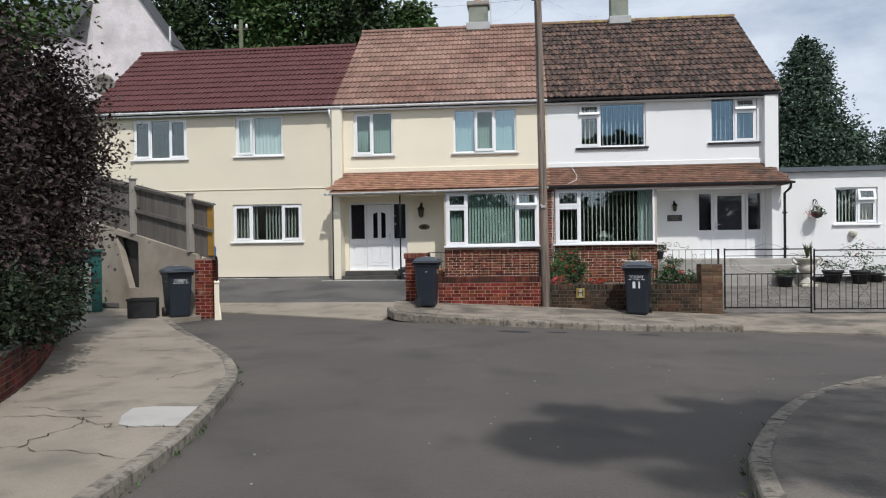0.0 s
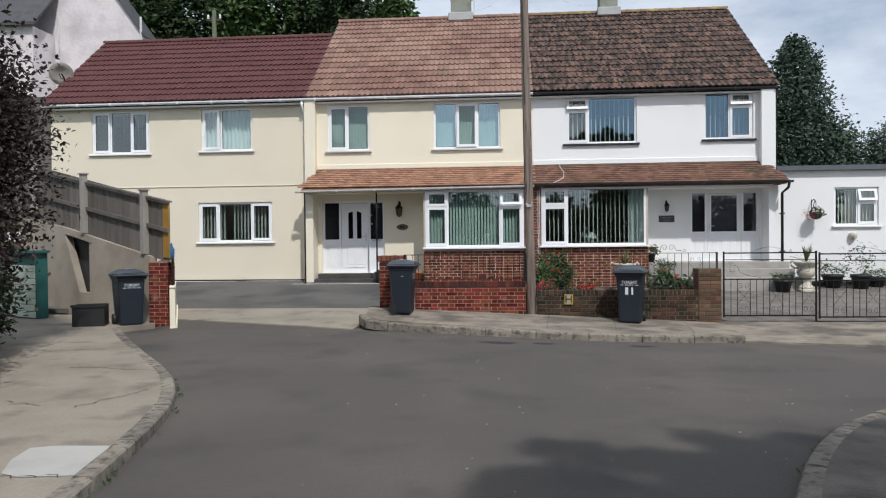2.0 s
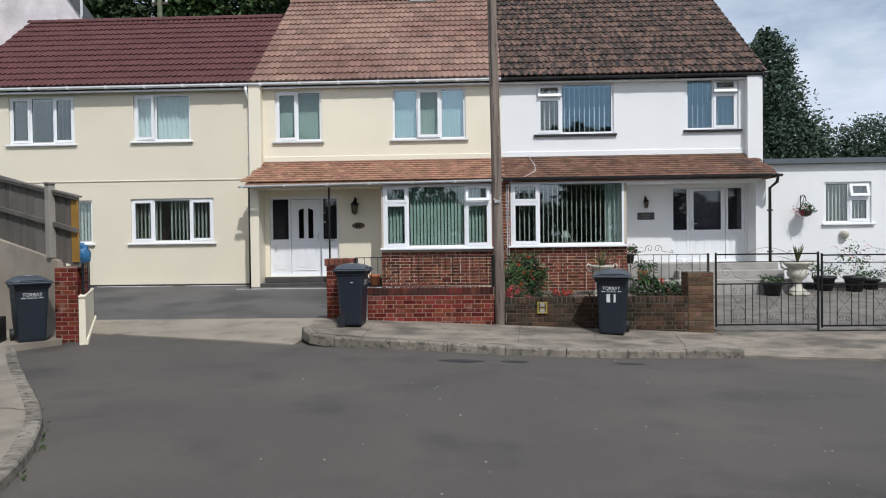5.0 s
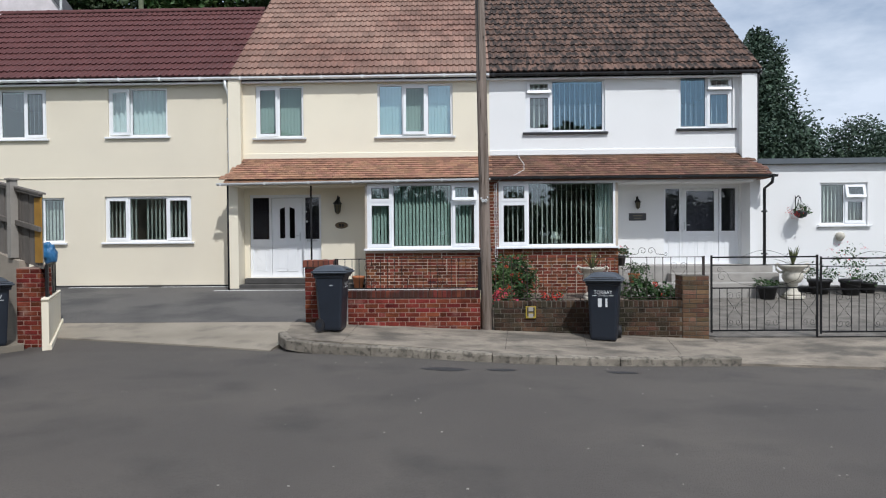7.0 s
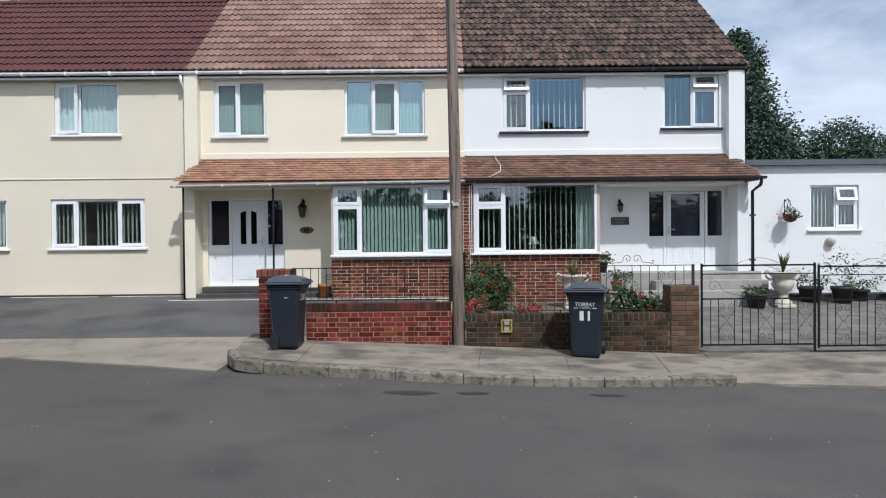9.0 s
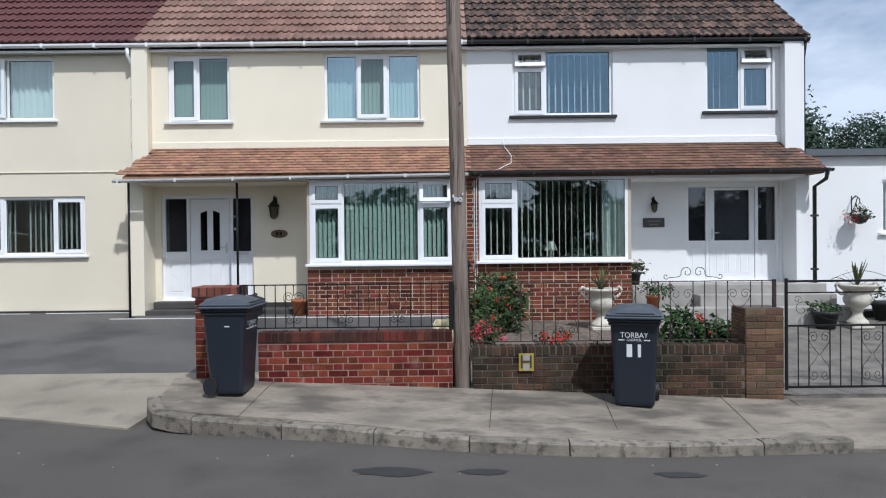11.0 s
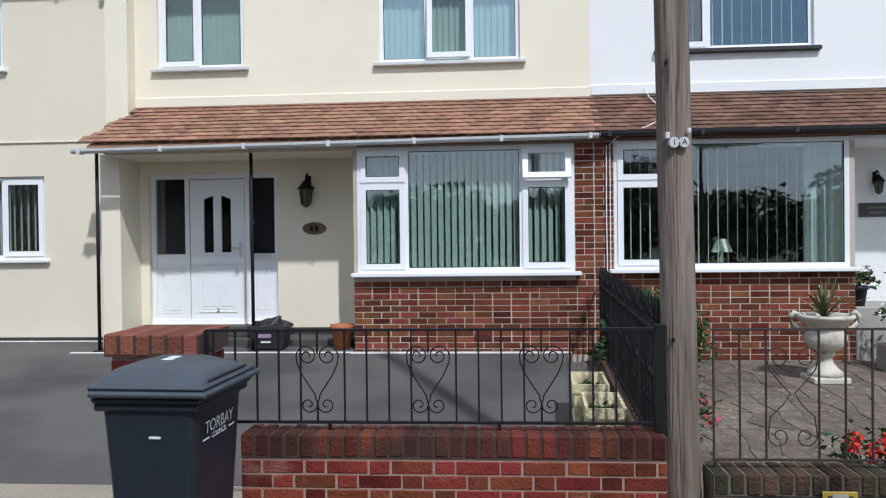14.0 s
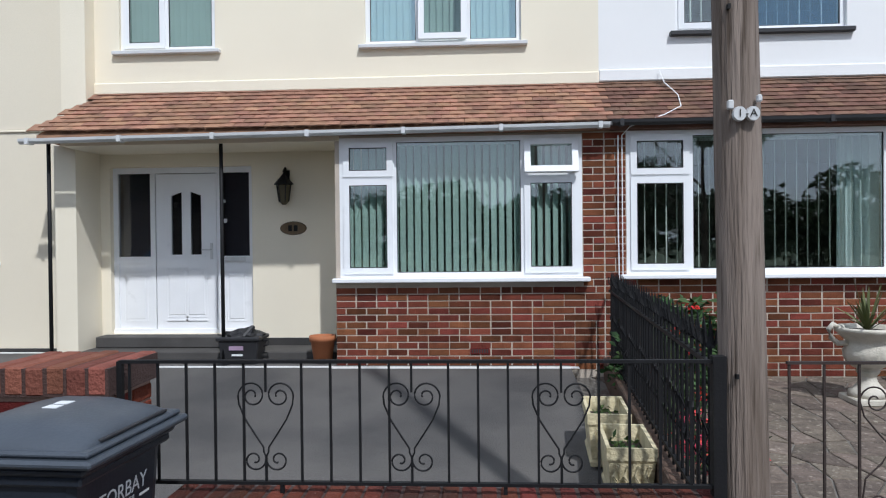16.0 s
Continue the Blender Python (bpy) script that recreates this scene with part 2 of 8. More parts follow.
def leafy(name, col, amount=0.3, hue=0.03):
    m = mat(name, col, 0.6, var=0.15, scale=1.0, fine=20, bump=0.0, per_island=amount, hue=hue, spec=0.3)
    m.node_tree.nodes["Principled BSDF"].inputs["Transmission Weight"].default_value = 0.0
    return m


LEAF_DARK = leafy("dark tree leaf", (0.030, 0.052, 0.018))
# Bluer, lighter green with the distance haze mixed into the leaf colour.
LEAF_FAR = leafy("hazy distant tree leaf", (0.058, 0.092, 0.062), 0.35)
LEAF_MID = leafy("mid green leaf", (0.06, 0.105, 0.03))
LEAF_PURPLE = leafy("purple hedge leaf", (0.046, 0.030, 0.026), 0.4, 0.06)
LEAF_IVY = leafy("dark ivy leaf", (0.016, 0.027, 0.011), 0.6)
LEAF_GREEN = leafy("garden leaf", (0.036, 0.078, 0.022))
LEAF_STRAP = leafy("strap leaf", (0.14, 0.16, 0.06))
PETAL_RED = leafy("red petal", (0.55, 0.02, 0.015), 0.15, 0.01)
PETAL_PINK = leafy("pink petal", (0.62, 0.06, 0.11), 0.3, 0.02)
PETAL_WHITE = leafy("white petal", (0.75, 0.7, 0.7), 0.1, 0.0)
BARK = mat("bark", (0.08, 0.06, 0.045), 0.95, var=0.3, scale=4, fine=30, bump=0.8)


# ---- building tools ----
def link_mesh(name, bm, material, parent=None, label="", smooth=False):
    me = bpy.data.meshes.new(name)
    bm.to_mesh(me)
    bm.free()
    me.materials.append(material)
    if smooth:
        me.polygons.foreach_set("use_smooth", [True] * len(me.polygons))
    ob = new(name, me)
    if parent:
        ob.parent = parent
    if label:
        ob["label"] = label
    return ob


def part(name, bm, material, parent, label="", smooth=False):
    return link_mesh(name, bm, material, parent, label, smooth)


def thing(name, label, category, group="", kind="", at=(0, 0, 0), turn=0.0):
    ob = new(name)
    ob.empty_display_size = 0.1
    ob.matrix_basis = pose(*at, 0, 0, turn)
    return tagged(ob, label, category, group, kind)


def box(bm, x0, x1, y0, y1, z0, z1, m=None, bevel=0.0):
    v = [bm.verts.new((x, y, z)) for z in (z0, z1) for y in (y0, y1) for x in (x0, x1)]
    fs = [bm.faces.new([v[i] for i in f]) for f in ((0, 2, 3, 1), (4, 5, 7, 6), (0, 1, 5, 4), (2, 6, 7, 3), (1, 3, 7, 5), (0, 4, 6, 2))]
    if m is not None:
        for k in v:
            k.co = m @ k.co
    if bevel:
        es = {e for f in fs for e in f.edges}
        bmesh.ops.bevel(bm, geom=list(es), offset=bevel, segments=1, affect="EDGES")
    return v


def boxed(*a, bevel=0.0):
    bm = bmesh.new()
    box(bm, *a, bevel=bevel)
    return bm


def tube(bm, pts, r, sides=8, cap=True, taper=None):
    """A round bar along points."""
    rings, pts = [], [Vector(p) for p in pts]
    up = Vector((0.0, 0.0, 1.0))
    for i, p in enumerate(pts):
        d = (pts[min(i + 1, len(pts) - 1)] - pts[max(i - 1, 0)]).normalized()
        a = d.cross(up)
        if a.length < 0.05:
            a = d.cross(Vector((0, 1, 0)))
        a.normalize()
        b = a.cross(d)
        rr = r if taper is None else r + (taper - r) * i / max(1, len(pts) - 1)
        rings.append([bm.verts.new(p + rr * (math.cos(k * math.tau / sides) * a + math.sin(k * math.tau / sides) * b)) for k in range(sides)])
    for q, s in zip(rings, rings[1:]):
        for k in range(sides):
            bm.faces.new((q[k], q[(k + 1) % sides], s[(k + 1) % sides], s[k]))
    if cap:
        bm.faces.new(rings[0][::-1])
        bm.faces.new(rings[-1])


def lathe(bm, profile, at=(0, 0, 0), sides=24):
    """A turned body from (radius, height) pairs."""
    rings = []
    for r, z in profile:
        rings.append([bm.verts.new((at[0] + r * math.cos(k * math.tau / sides), at[1] + r * math.sin(k * math.tau / sides), at[2] + z)) for k in range(sides)])
    for q, s in zip(rings, rings[1:]):
        for k in range(sides):
            bm.faces.new((q[k], q[(k + 1) % sides], s[(k + 1) % sides], s[k]))
    bm.faces.new(rings[0][::-1])
    bm.faces.new(rings[-1])


def facade(name, x0, x1, z0, z1, y, thick, holes, material, label, kind="structure"):
    """An upright wall along x with its front at y and openings (x0, x1, z0, z1) through it."""
    xs = sorted({x0, x1, *[h[0] for h in holes], *[h[1] for h in holes]})
    zs = sorted({z0, z1, *[h[2] for h in holes], *[h[3] for h in holes]})
    solid = {}
    for i in range(len(xs) - 1):
        for k in range(len(zs) - 1):
            cx, cz = (xs[i] + xs[i + 1]) / 2, (zs[k] + zs[k + 1]) / 2
            solid[i, k] = not any(h[0] < cx < h[1] and h[2] < cz < h[3] for h in holes)
    bm = bmesh.new()
    vs = {}

    def v(i, j, k):
        if (i, j, k) not in vs:
            vs[i, j, k] = bm.verts.new((xs[i], y + j * thick, zs[k]))
        return vs[i, j, k]

    for (i, k), s in solid.items():
        if not s:
            continue
        bm.faces.new((v(i, 0, k), v(i + 1, 0, k), v(i + 1, 0, k + 1), v(i, 0, k + 1)))
        bm.faces.new((v(i, 1, k), v(i, 1, k + 1), v(i + 1, 1, k + 1), v(i + 1, 1, k)))
        if not solid.get((i - 1, k)):
            bm.faces.new((v(i, 0, k), v(i, 0, k + 1), v(i, 1, k + 1), v(i, 1, k)))
        if not solid.get((i + 1, k)):
            bm.faces.new((v(i + 1, 0, k), v(i + 1, 1, k), v(i + 1, 1, k + 1), v(i + 1, 0, k + 1)))
        if not solid.get((i, k - 1)):
            bm.faces.new((v(i, 0, k), v(i, 1, k), v(i + 1, 1, k), v(i + 1, 0, k)))
        if not solid.get((i, k + 1)):
            bm.faces.new((v(i, 0, k + 1), v(i + 1, 0, k + 1), v(i + 1, 1, k + 1), v(i, 1, k + 1)))
    ob = link_mesh(name, bm, material)
    return tagged(ob, label, "wall", kind=kind)


# ---- plan ----
X_EXT, X_L, X_P, X_R = -12.1, -4.47, 1.80, 8.15   # left end of the extension, party lines, right end
FY = 18.40                                        # upper facade
PY = 18.56                                        # porch wall
BY = 17.72                                        # bay front
EAVE_Y, EAVE_Z, PITCH = 18.22, 5.60, 0.758


def road_z(x, y):
    k = min(max((y - 4.0) / 6.0, 0.0), 1.0)
    return -0.105 + k * (0.012 - 0.027 * min(max(x, -1.5), 8.0))


def pave_z(x, y):
    """Far pavement, rising from the kerb to the garden walls and falling to the right."""
    c = min(max(x, -2.0), 8.0)
    return 0.03 - 0.028 * c + (0.17 - 0.018 * c) * min(max((y - 11.2) / 1.4, 0.0), 1.0)


def sheet(name, poly, zf, material, label, category, step=0.5, kind="structure", down=0.0):
    """A ground sheet over a convex-ish outline, following the height zf."""
    bm = bmesh.new()
    f = bm.faces.new([bm.verts.new((x, y, 0)) for x, y in poly])
    x0, x1 = min(p[0] for p in poly), max(p[0] for p in poly)
    y0, y1 = min(p[1] for p in poly), max(p[1] for p in poly)
    for a, b, s in ((x0, x1, 0), (y0, y1, 1)):
        c = a + step
        while c < b and (b - a) / step < 200:
            no = (1, 0, 0) if s == 0 else (0, 1, 0)
            at = (c, 0, 0) if s == 0 else (0, c, 0)
            bmesh.ops.bisect_plane(bm, geom=bm.verts[:] + bm.edges[:] + bm.faces[:], plane_co=at, plane_no=no)
            c += step
    for w in bm.verts:
        w.co.z = zf(w.co.x, w.co.y)
    if down:
        r = bmesh.ops.extrude_face_region(bm, geom=bm.faces[:])
        for w in r["geom"]:
            if isinstance(w, bmesh.types.BMVert):
                w.co.z -= down
        bmesh.ops.recalc_face_normals(bm, faces=bm.faces[:])
    ob = link_mesh(name, bm, material)
    if ob.data.polygons[0].normal.z < 0 and not down:
        ob.data.flip_normals()
    return tagged(ob, label, category, kind=kind)


def spline(pts, n=8):
    """A smooth line through points."""
    out = []
    for i in range(len(pts) - 1):
        p0, p1, p2, p3 = (Vector(pts[min(max(i + k, 0), len(pts) - 1)]) for k in (-1, 0, 1, 2))
        for k in range(n):
            t = k / n
            out.append(tuple(0.5 * (2 * p1 + (p2 - p0) * t + (2 * p0 - 5 * p1 + 4 * p2 - p3) * t * t + (3 * p1 - p0 - 3 * p2 + p3) * t ** 3)))
    out.append(tuple(pts[-1]))
    return out


# ---- ground, road and pavements ----
def hill_z(x, y):
    rise = min(max(y - 25.0, 0.0), 40.0) * 0.30 * min(max((8.0 - x) / 14.0, 0.12), 1.0)
    return -0.45 + rise


def big_ground():
    xs = [-900, -400, -200, -120, -80, *range(-60, 64, 4), 80, 120, 200, 400, 900]
    ys = [-900, -400, -200, -100, -60, *range(-40, 76, 4), 100, 200, 400, 900]
    bm = bmesh.new()
    g = [[bm.verts.new((x, y, hill_z(x, y))) for x in xs] for y in ys]
    for a, b in zip(g, g[1:]):
        for i in range(len(xs) - 1):
            bm.faces.new((a[i], a[i + 1], b[i + 1], b[i]))
    ob = link_mesh("ground", bm, mat("rough grass", (0.05, 0.075, 0.025), 0.95, var=0.3, scale=0.5, fine=9, bump=0.6))
    return tagged(ob, "rough grassy ground rising behind the houses", "ground", kind="structure")


big_ground()
sheet("road", [(-9, -16), (16, -16), (16, 13.4), (-9, 13.4)], road_z, ASPHALT, "worn grey asphalt road surface of a cul-de-sac", "road", 1.0)

LEFT_KERB = spline([(-1.35, -9.0), (-1.5, -4.0), (-1.66, 0.0), (-1.77, 1.54), (-1.83, 2.46), (-1.99, 3.47), (-2.23, 4.61), (-2.52, 5.61), (-3.16, 6.89), (-4.16, 8.3), (-5.2, 9.75), (-6.15, 11.15)], 5)
FAR_KERB = spline([(-1.82, 12.0), (-1.66, 11.66), (-1.35, 11.5), (-0.49, 11.38), (0.41, 11.25), (1.33, 11.05), (2.25, 10.95), (3.17, 10.94), (4.2, 11.06), (5.13, 11.18)], 4)
RIGHT_KERB = spline([(2.2, -9.0), (2.22, -3.0), (2.3, 0.6), (2.48, 2.06), (2.75, 2.88), (3.27, 3.91), (3.87, 4.78), (4.51, 5.38), (5.16, 5.9), (6.6, 6.7), (9.5, 7.6), (15.0, 8.2)], 5)
KW = 0.145


def offset(line, d):
    """The line moved sideways by d (to its left when positive)."""
    out = []
    for i, p in enumerate(line):
        a, b = Vector(line[max(i - 1, 0)]), Vector(line[min(i + 1, len(line) - 1)])
        t = (b - a).normalized()
        out.append((p[0] - t.y * d, p[1] + t.x * d))
    return out


def kerb_run(name, line, side, zf, label, piece=0.92, drop=0.16, top_fall=None):
    """Kerb stones of about 0.92 m laid end to end along a line; each stone is a part."""
    holder = thing(name, label, "kerb", kind="structure")
    cum = [0.0]
    for a, b in zip(line, line[1:]):
        cum.append(cum[-1] + (Vector(b) - Vector(a)).length)

    def at(s):
        s = min(max(s, 0), cum[-1])
        for i in range(len(cum) - 1):
            if s <= cum[i + 1]:
                k = (s - cum[i]) / max(1e-6, cum[i + 1] - cum[i])
                return Vector(line[i]).lerp(Vector(line[i + 1]), k)

    rng = random.Random(5)
    n = max(1, round(cum[-1] / piece))
    for i in range(n):
        s0, s1 = cum[-1] * i / n + 0.006, cum[-1] * (i + 1) / n - 0.006
        bm = bmesh.new()
        rows = []
        dz = rng.uniform(-0.006, 0.006)
        for k in range(5):
            s = s0 + (s1 - s0) * k / 4
            p, q = at(s), at(s + 0.02)
            r0 = at(s - 0.02)
            t = (q - r0).normalized()
            no = Vector((-t.y, t.x)) * side
            z = zf(p.x, p.y) + dz + rng.uniform(-0.003, 0.003)
            prof = [(0.0, z - drop), (rng.uniform(-0.004, 0.006), z - 0.022), (0.018, z - 0.003), (KW * 0.5, z + 0.002), (KW, z), (KW, z - drop)]
            rows.append([bm.verts.new((p.x + no.x * o, p.y + no.y * o, h)) for o, h in prof])
        for a, b in zip(rows, rows[1:]):
            for j in range(6):
                f = (a[j], a[(j + 1) % 6], b[(j + 1) % 6], b[j])
                bm.faces.new(f)
        bm.faces.new(rows[0])
        bm.faces.new(rows[-1][::-1])
        bmesh.ops.recalc_face_normals(bm, faces=bm.faces[:])
        part("kerb_stone", bm, KERB, holder)
    return holder


def left_z(x, y):
    return 0.0 + 0.02 * min(max(-x - 2.0, 0), 6) * 0.6


LEFT_BACK = [(-5.8, 11.85), (-6.0, 12.2), (-7.9, 13.2), (-9.5, 13.4), (-9.5, 9.0), (-7.0, 9.0), (-4.9, 4.9), (-4.0, 2.9), (-3.3, 0.0), (-3.0, -9.0)]
sheet("pavement_left", offset(LEFT_KERB, KW) + LEFT_BACK, left_z, CONCRETE, "pale worn concrete pavement with cracks", "pavement", 1.0, down=0.14)
kerb_run("kerb_left", LEFT_KERB, 1, lambda x, y: left_z(x, y) + 0.004, "curved weathered concrete kerb of the pavement")
sheet("pavement_right", offset(RIGHT_KERB, -KW) + [(15.0, -9.0)], lambda x, y: road_z(x, y) + 0.11, PAVE_SHADED, "dark worn pavement on the inside corner, tree shade deepened in its colour", "pavement", 1.0, down=0.14)
kerb_run("kerb_right", RIGHT_KERB, -1, lambda x, y: road_z(x, y) + 0.114, "curved concrete kerb round the corner pavement", 0.7)
sheet("pavement_far", offset(FAR_KERB, KW) + [(5.2, 12.62), (-1.74, 12.62)], pave_z, CONCRETE_OLD, "weathered concrete pavement in front of the garden walls", "pavement", 0.7, down=0.14)
kerb_run("kerb_far", FAR_KERB, 1, lambda x, y: pave_z(x, y) + 0.003, "stained granite-chip kerb with moss in the joints")


def cross_z(x, y):
    return -0.07 + 0.24 * min(max((y - 11.3) / 2.35, 0), 1)


def drive_z(x, y):
    return 0.17 + (y - 13.6) * 0.066


sheet("road_apron", [(-1.86, 11.3), (-1.84, 12.0), (-5.95, 12.72), (-5.70, 11.5)], lambda x, y: cross_z(x, y) - 0.022, ASPHALT, "asphalt ramp of the road up to the driveway crossover", "road", 0.5, down=0.1)
sheet("crossover_left", [(-1.86, 11.64), (-1.72, 12.6), (-0.78, 12.62), (-0.78, 13.62), (-6.2, 13.62), (-5.93, 12.60), (-3.2, 11.99)], cross_z, CONCRETE, "concrete driveway crossover beside the kerb", "pavement", 0.7, down=0.1)
sheet("drive_left", [(-9.6, 13.615), (-0.7, 13.615), (-0.7, 12.78), (1.36, 12.78), (1.36, 18.5), (-12.0, 18.5), (-12.0, 13.7)], drive_z, DRIVE, "smooth dark asphalt drive of the cream house", "driveway", 0.8, down=0.1)
sheet("crossover_right", [(5.13, 11.22), (12.5, 11.0), (15.5, 11.2), (15.5, 12.62), (5.2, 12.62)], lambda x, y: (road_z(x, y) + 0.035) * (1 - min(max((y - 11.25) / 0.7, 0), 1)) + (-0.135 + 0.075 * (y - 11.2)) * min(max((y - 11.25) / 0.7, 0), 1), CONCRETE_OLD, "concrete crossover in front of the iron gates", "pavement", 0.7, down=0.1)


def garden_z(x, y):
    k = min(max((x - 4.9) / 0.4, 0.0), 1.0)
    return (0.08 + (y - 12.7) * 0.045) * (1 - k) + (-0.02 + (y - 12.7) * 0.06) * k


sheet("garden_right", [(1.36, 12.72), (15.5, 12.72), (15.5, 18.4), (1.36, 18.4)], garden_z, PAVING, "mottled grey crazy-paved forecourt of the white house", "paving", 0.8, down=0.1)


# ---- windows and doors ----
def window(name, x0, x1, z0, z1, y, cols, label, group="", sill=0.06, sill_mat=None, glass=None, bar=0.055):
    """A white framed window set at y; cols: (width share, rows from the top: (height share, opens[, glass]))."""
    w = thing(name, label, "window", group, "structure")
    d = 0.06
    fr = bmesh.new()
    box(fr, x0, x1, y, y + d, z1 - bar, z1)
    box(fr, x0, x1, y, y + d, z0, z0 + bar)
    box(fr, x0, x0 + bar, y, y + d, z0 + bar, z1 - bar)
    box(fr, x1 - bar, x1, y, y + d, z0 + bar, z1 - bar)
    part("window_frame", fr, UPVC, w)
    ix0, ix1, iz0, iz1 = x0 + bar, x1 - bar, z0 + bar, z1 - bar
    tot = sum(c[0] for c in cols)
    cx = ix0
    mu = 0.05
    for ci, (cw, rows) in enumerate(cols):
        cx1 = cx + (ix1 - ix0) * cw / tot
        a = cx + (mu / 2 if ci else 0)
        b = cx1 - (mu / 2 if ci < len(cols) - 1 else 0)
        if ci < len(cols) - 1:
            part("mullion", boxed(cx1 - mu / 2, cx1 + mu / 2, y + 0.003, y + d, iz0, iz1), UPVC, w)
        rt = sum(r[0] for r in rows)
        top = iz1
        for ri, (rh, opens, *own) in enumerate(rows):
            pane_glass = own[0] if own else glass or GLASS
            bot = top - (iz1 - iz0) * rh / rt
            t = top - (mu / 2 if ri else 0)
            bb = bot + (mu / 2 if ri < len(rows) - 1 else 0)
            if ri < len(rows) - 1:
                part("transom", boxed(a, b, y + 0.003, y + d, bot - mu / 2, bot + mu / 2), UPVC, w)
            pa = (a, b, bb, t)
            if opens:
                s = bmesh.new()
                sb = 0.055
                tilt = Matrix.Identity(4)
                if opens == 2:
                    tilt = Matrix.Translation((0, y, t)) @ Matrix.Rotation(radians(-16), 4, "X") @ Matrix.Translation((0, -y, -t))
                if opens == 4:
                    tilt = Matrix.Translation((0, y, t)) @ Matrix.Rotation(radians(-4), 4, "X") @ Matrix.Translation((0, -y, -t))
                if opens == 3:
                    tilt = Matrix.Translation((a, y, 0)) @ Matrix.Rotation(radians(-9), 4, "Z") @ Matrix.Translation((-a, -y, 0))
                e = 0.012
                box(s, a - e, b + e, y - 0.018, y + 0.03, t - sb, t + e, tilt)
                box(s, a - e, b + e, y - 0.018, y + 0.03, bb - e, bb + sb, tilt)
                box(s, a - e, a + sb, y - 0.018, y + 0.03, bb + sb, t - sb, tilt)
                box(s, b - sb, b + e, y - 0.018, y + 0.03, bb + sb, t - sb, tilt)
                sash = part("sash", s, UPVC, w)
                g = bmesh.new()
                box(g, a + sb, b - sb, y + 0.004, y + 0.010, bb + sb, t - sb, tilt)
                p = part("pane", g, pane_glass, sash)
            else:
                p = part("pane", boxed(a, b, y + 0.025, y + 0.031, bb, t), pane_glass, w)
            p.visible_shadow = False
            ga, gb, gc, gd, gy = (a + 0.055, b - 0.055, bb + 0.055, t - 0.055, y - 0.0195) if opens else (a, b, bb, t, y + 0.012)
            if opens < 2:
                gk = bmesh.new()
                w2 = 0.007
                box(gk, ga, gb, gy, gy + 0.014, gd - w2, gd)
                box(gk, ga, gb, gy, gy + 0.014, gc, gc + w2)
                box(gk, ga, ga + w2, gy, gy + 0.014, gc + w2, gd - w2)
                box(gk, gb - w2, gb, gy, gy + 0.014, gc + w2, gd - w2)
                part("gasket", gk, BLACK, w, "thin black rubber gasket")
            top = bot
        cx = cx1
    if sill:
        part("window_sill", boxed(x0 - 0.07, x1 + 0.07, y - 0.12, y + 0.04, z0 - sill, z0 - 0.002, bevel=0.008), sill_mat or UPVC, w, "projecting sill")
    return w


WIN = {  # openings in the upper facade and the extension
    "ext_far": (-10.87, -9.14, 4.17, 5.40), "ext_near": (-7.60, -6.12, 4.20, 5.40), "ext_low": (-7.72, -5.56, 1.60, 2.73), "ext_low_far": (-10.9, -8.73, 1.60, 2.71),
    "cream_small": (-3.92, -2.74, 4.12, 5.40), "cream_large": (-0.93, 0.91, 4.12, 5.41), "white_large": (2.68, 4.60, 4.18, 5.46), "white_small": (6.38, 7.67, 4.23, 5.51),
    "annex": (9.70, 10.83, 1.87, 2.88)}
WIN_Y = {k: FY + 0.05 for k in WIN}

# upper facades of the pair
facade("wall_cream_upper", X_L + 0.02, X_P, 2.95, EAVE_Z - 0.1, FY, 0.25, [WIN["cream_small"], WIN["cream_large"]], CREAM, "cream painted render upper wall")
facade("wall_white_upper", X_P, X_R - 0.02, 2.95, EAVE_Z - 0.1, FY, 0.25, [WIN["white_large"], WIN["white_small"]], WHITE, "bright white painted render upper wall")
EY = 18.45
facade("wall_extension", X_EXT, X_L + 0.02, 0.2, EAVE_Z - 0.12, EY, 0.25, [WIN["ext_far"], WIN["ext_near"], WIN["ext_low"], WIN["ext_low_far"]], CREAM_EXT, "faded cream painted render wall of the extension")
for k in ("ext_far", "ext_near", "ext_low", "ext_low_far"):
    WIN_Y[k] = EY + 0.05
DOOR_A, DOOR_B = (-4.15, -2.37, 0.69, 2.74), (6.05, 7.87, 0.95, 2.86)
facade("wall_porch_cream", X_L + 0.02, -1.12, 0.2, 2.95, PY, 0.25, [DOOR_A], CREAM, "cream painted wall inside the open porch")
facade("wall_porch_white", 4.70, X_R - 0.02, 0.2, 2.95, PY, 0.25, [DOOR_B], WHITE, "white painted wall inside the open porch")


def plain_wall(name, x0, x1, y0, y1, z0, z1, material, label):
    return tagged(link_mesh(name, boxed(x0, x1, y0, y1, z0, z1), material), label, "wall", kind="structure")


# wing walls at the ends of the pair
plain_wall("wall_wing_cream", X_L - 0.06, X_L + 0.24, 18.19, FY - 0.003, 3.2, EAVE_Z - 0.1, CREAM, "cream wing wall beside the upper windows")
plain_wall("wall_wing_cream_low", X_L - 0.06, X_L + 0.20, 18.02, PY - 0.003, 0.3, 2.95, CREAM, "cream wing wall at the porch end")
plain_wall("wall_wing_white", X_R - 0.34, X_R + 0.02, 18.19, FY - 0.003, 3.2, EAVE_Z - 0.1, WHITE, "white wing wall beside the upper windows")
plain_wall("wall_wing_white_low", X_R - 0.22, X_R + 0.02, 18.02, PY - 0.003, 0.3, 2.95, WHITE, "white wing wall at the porch end")
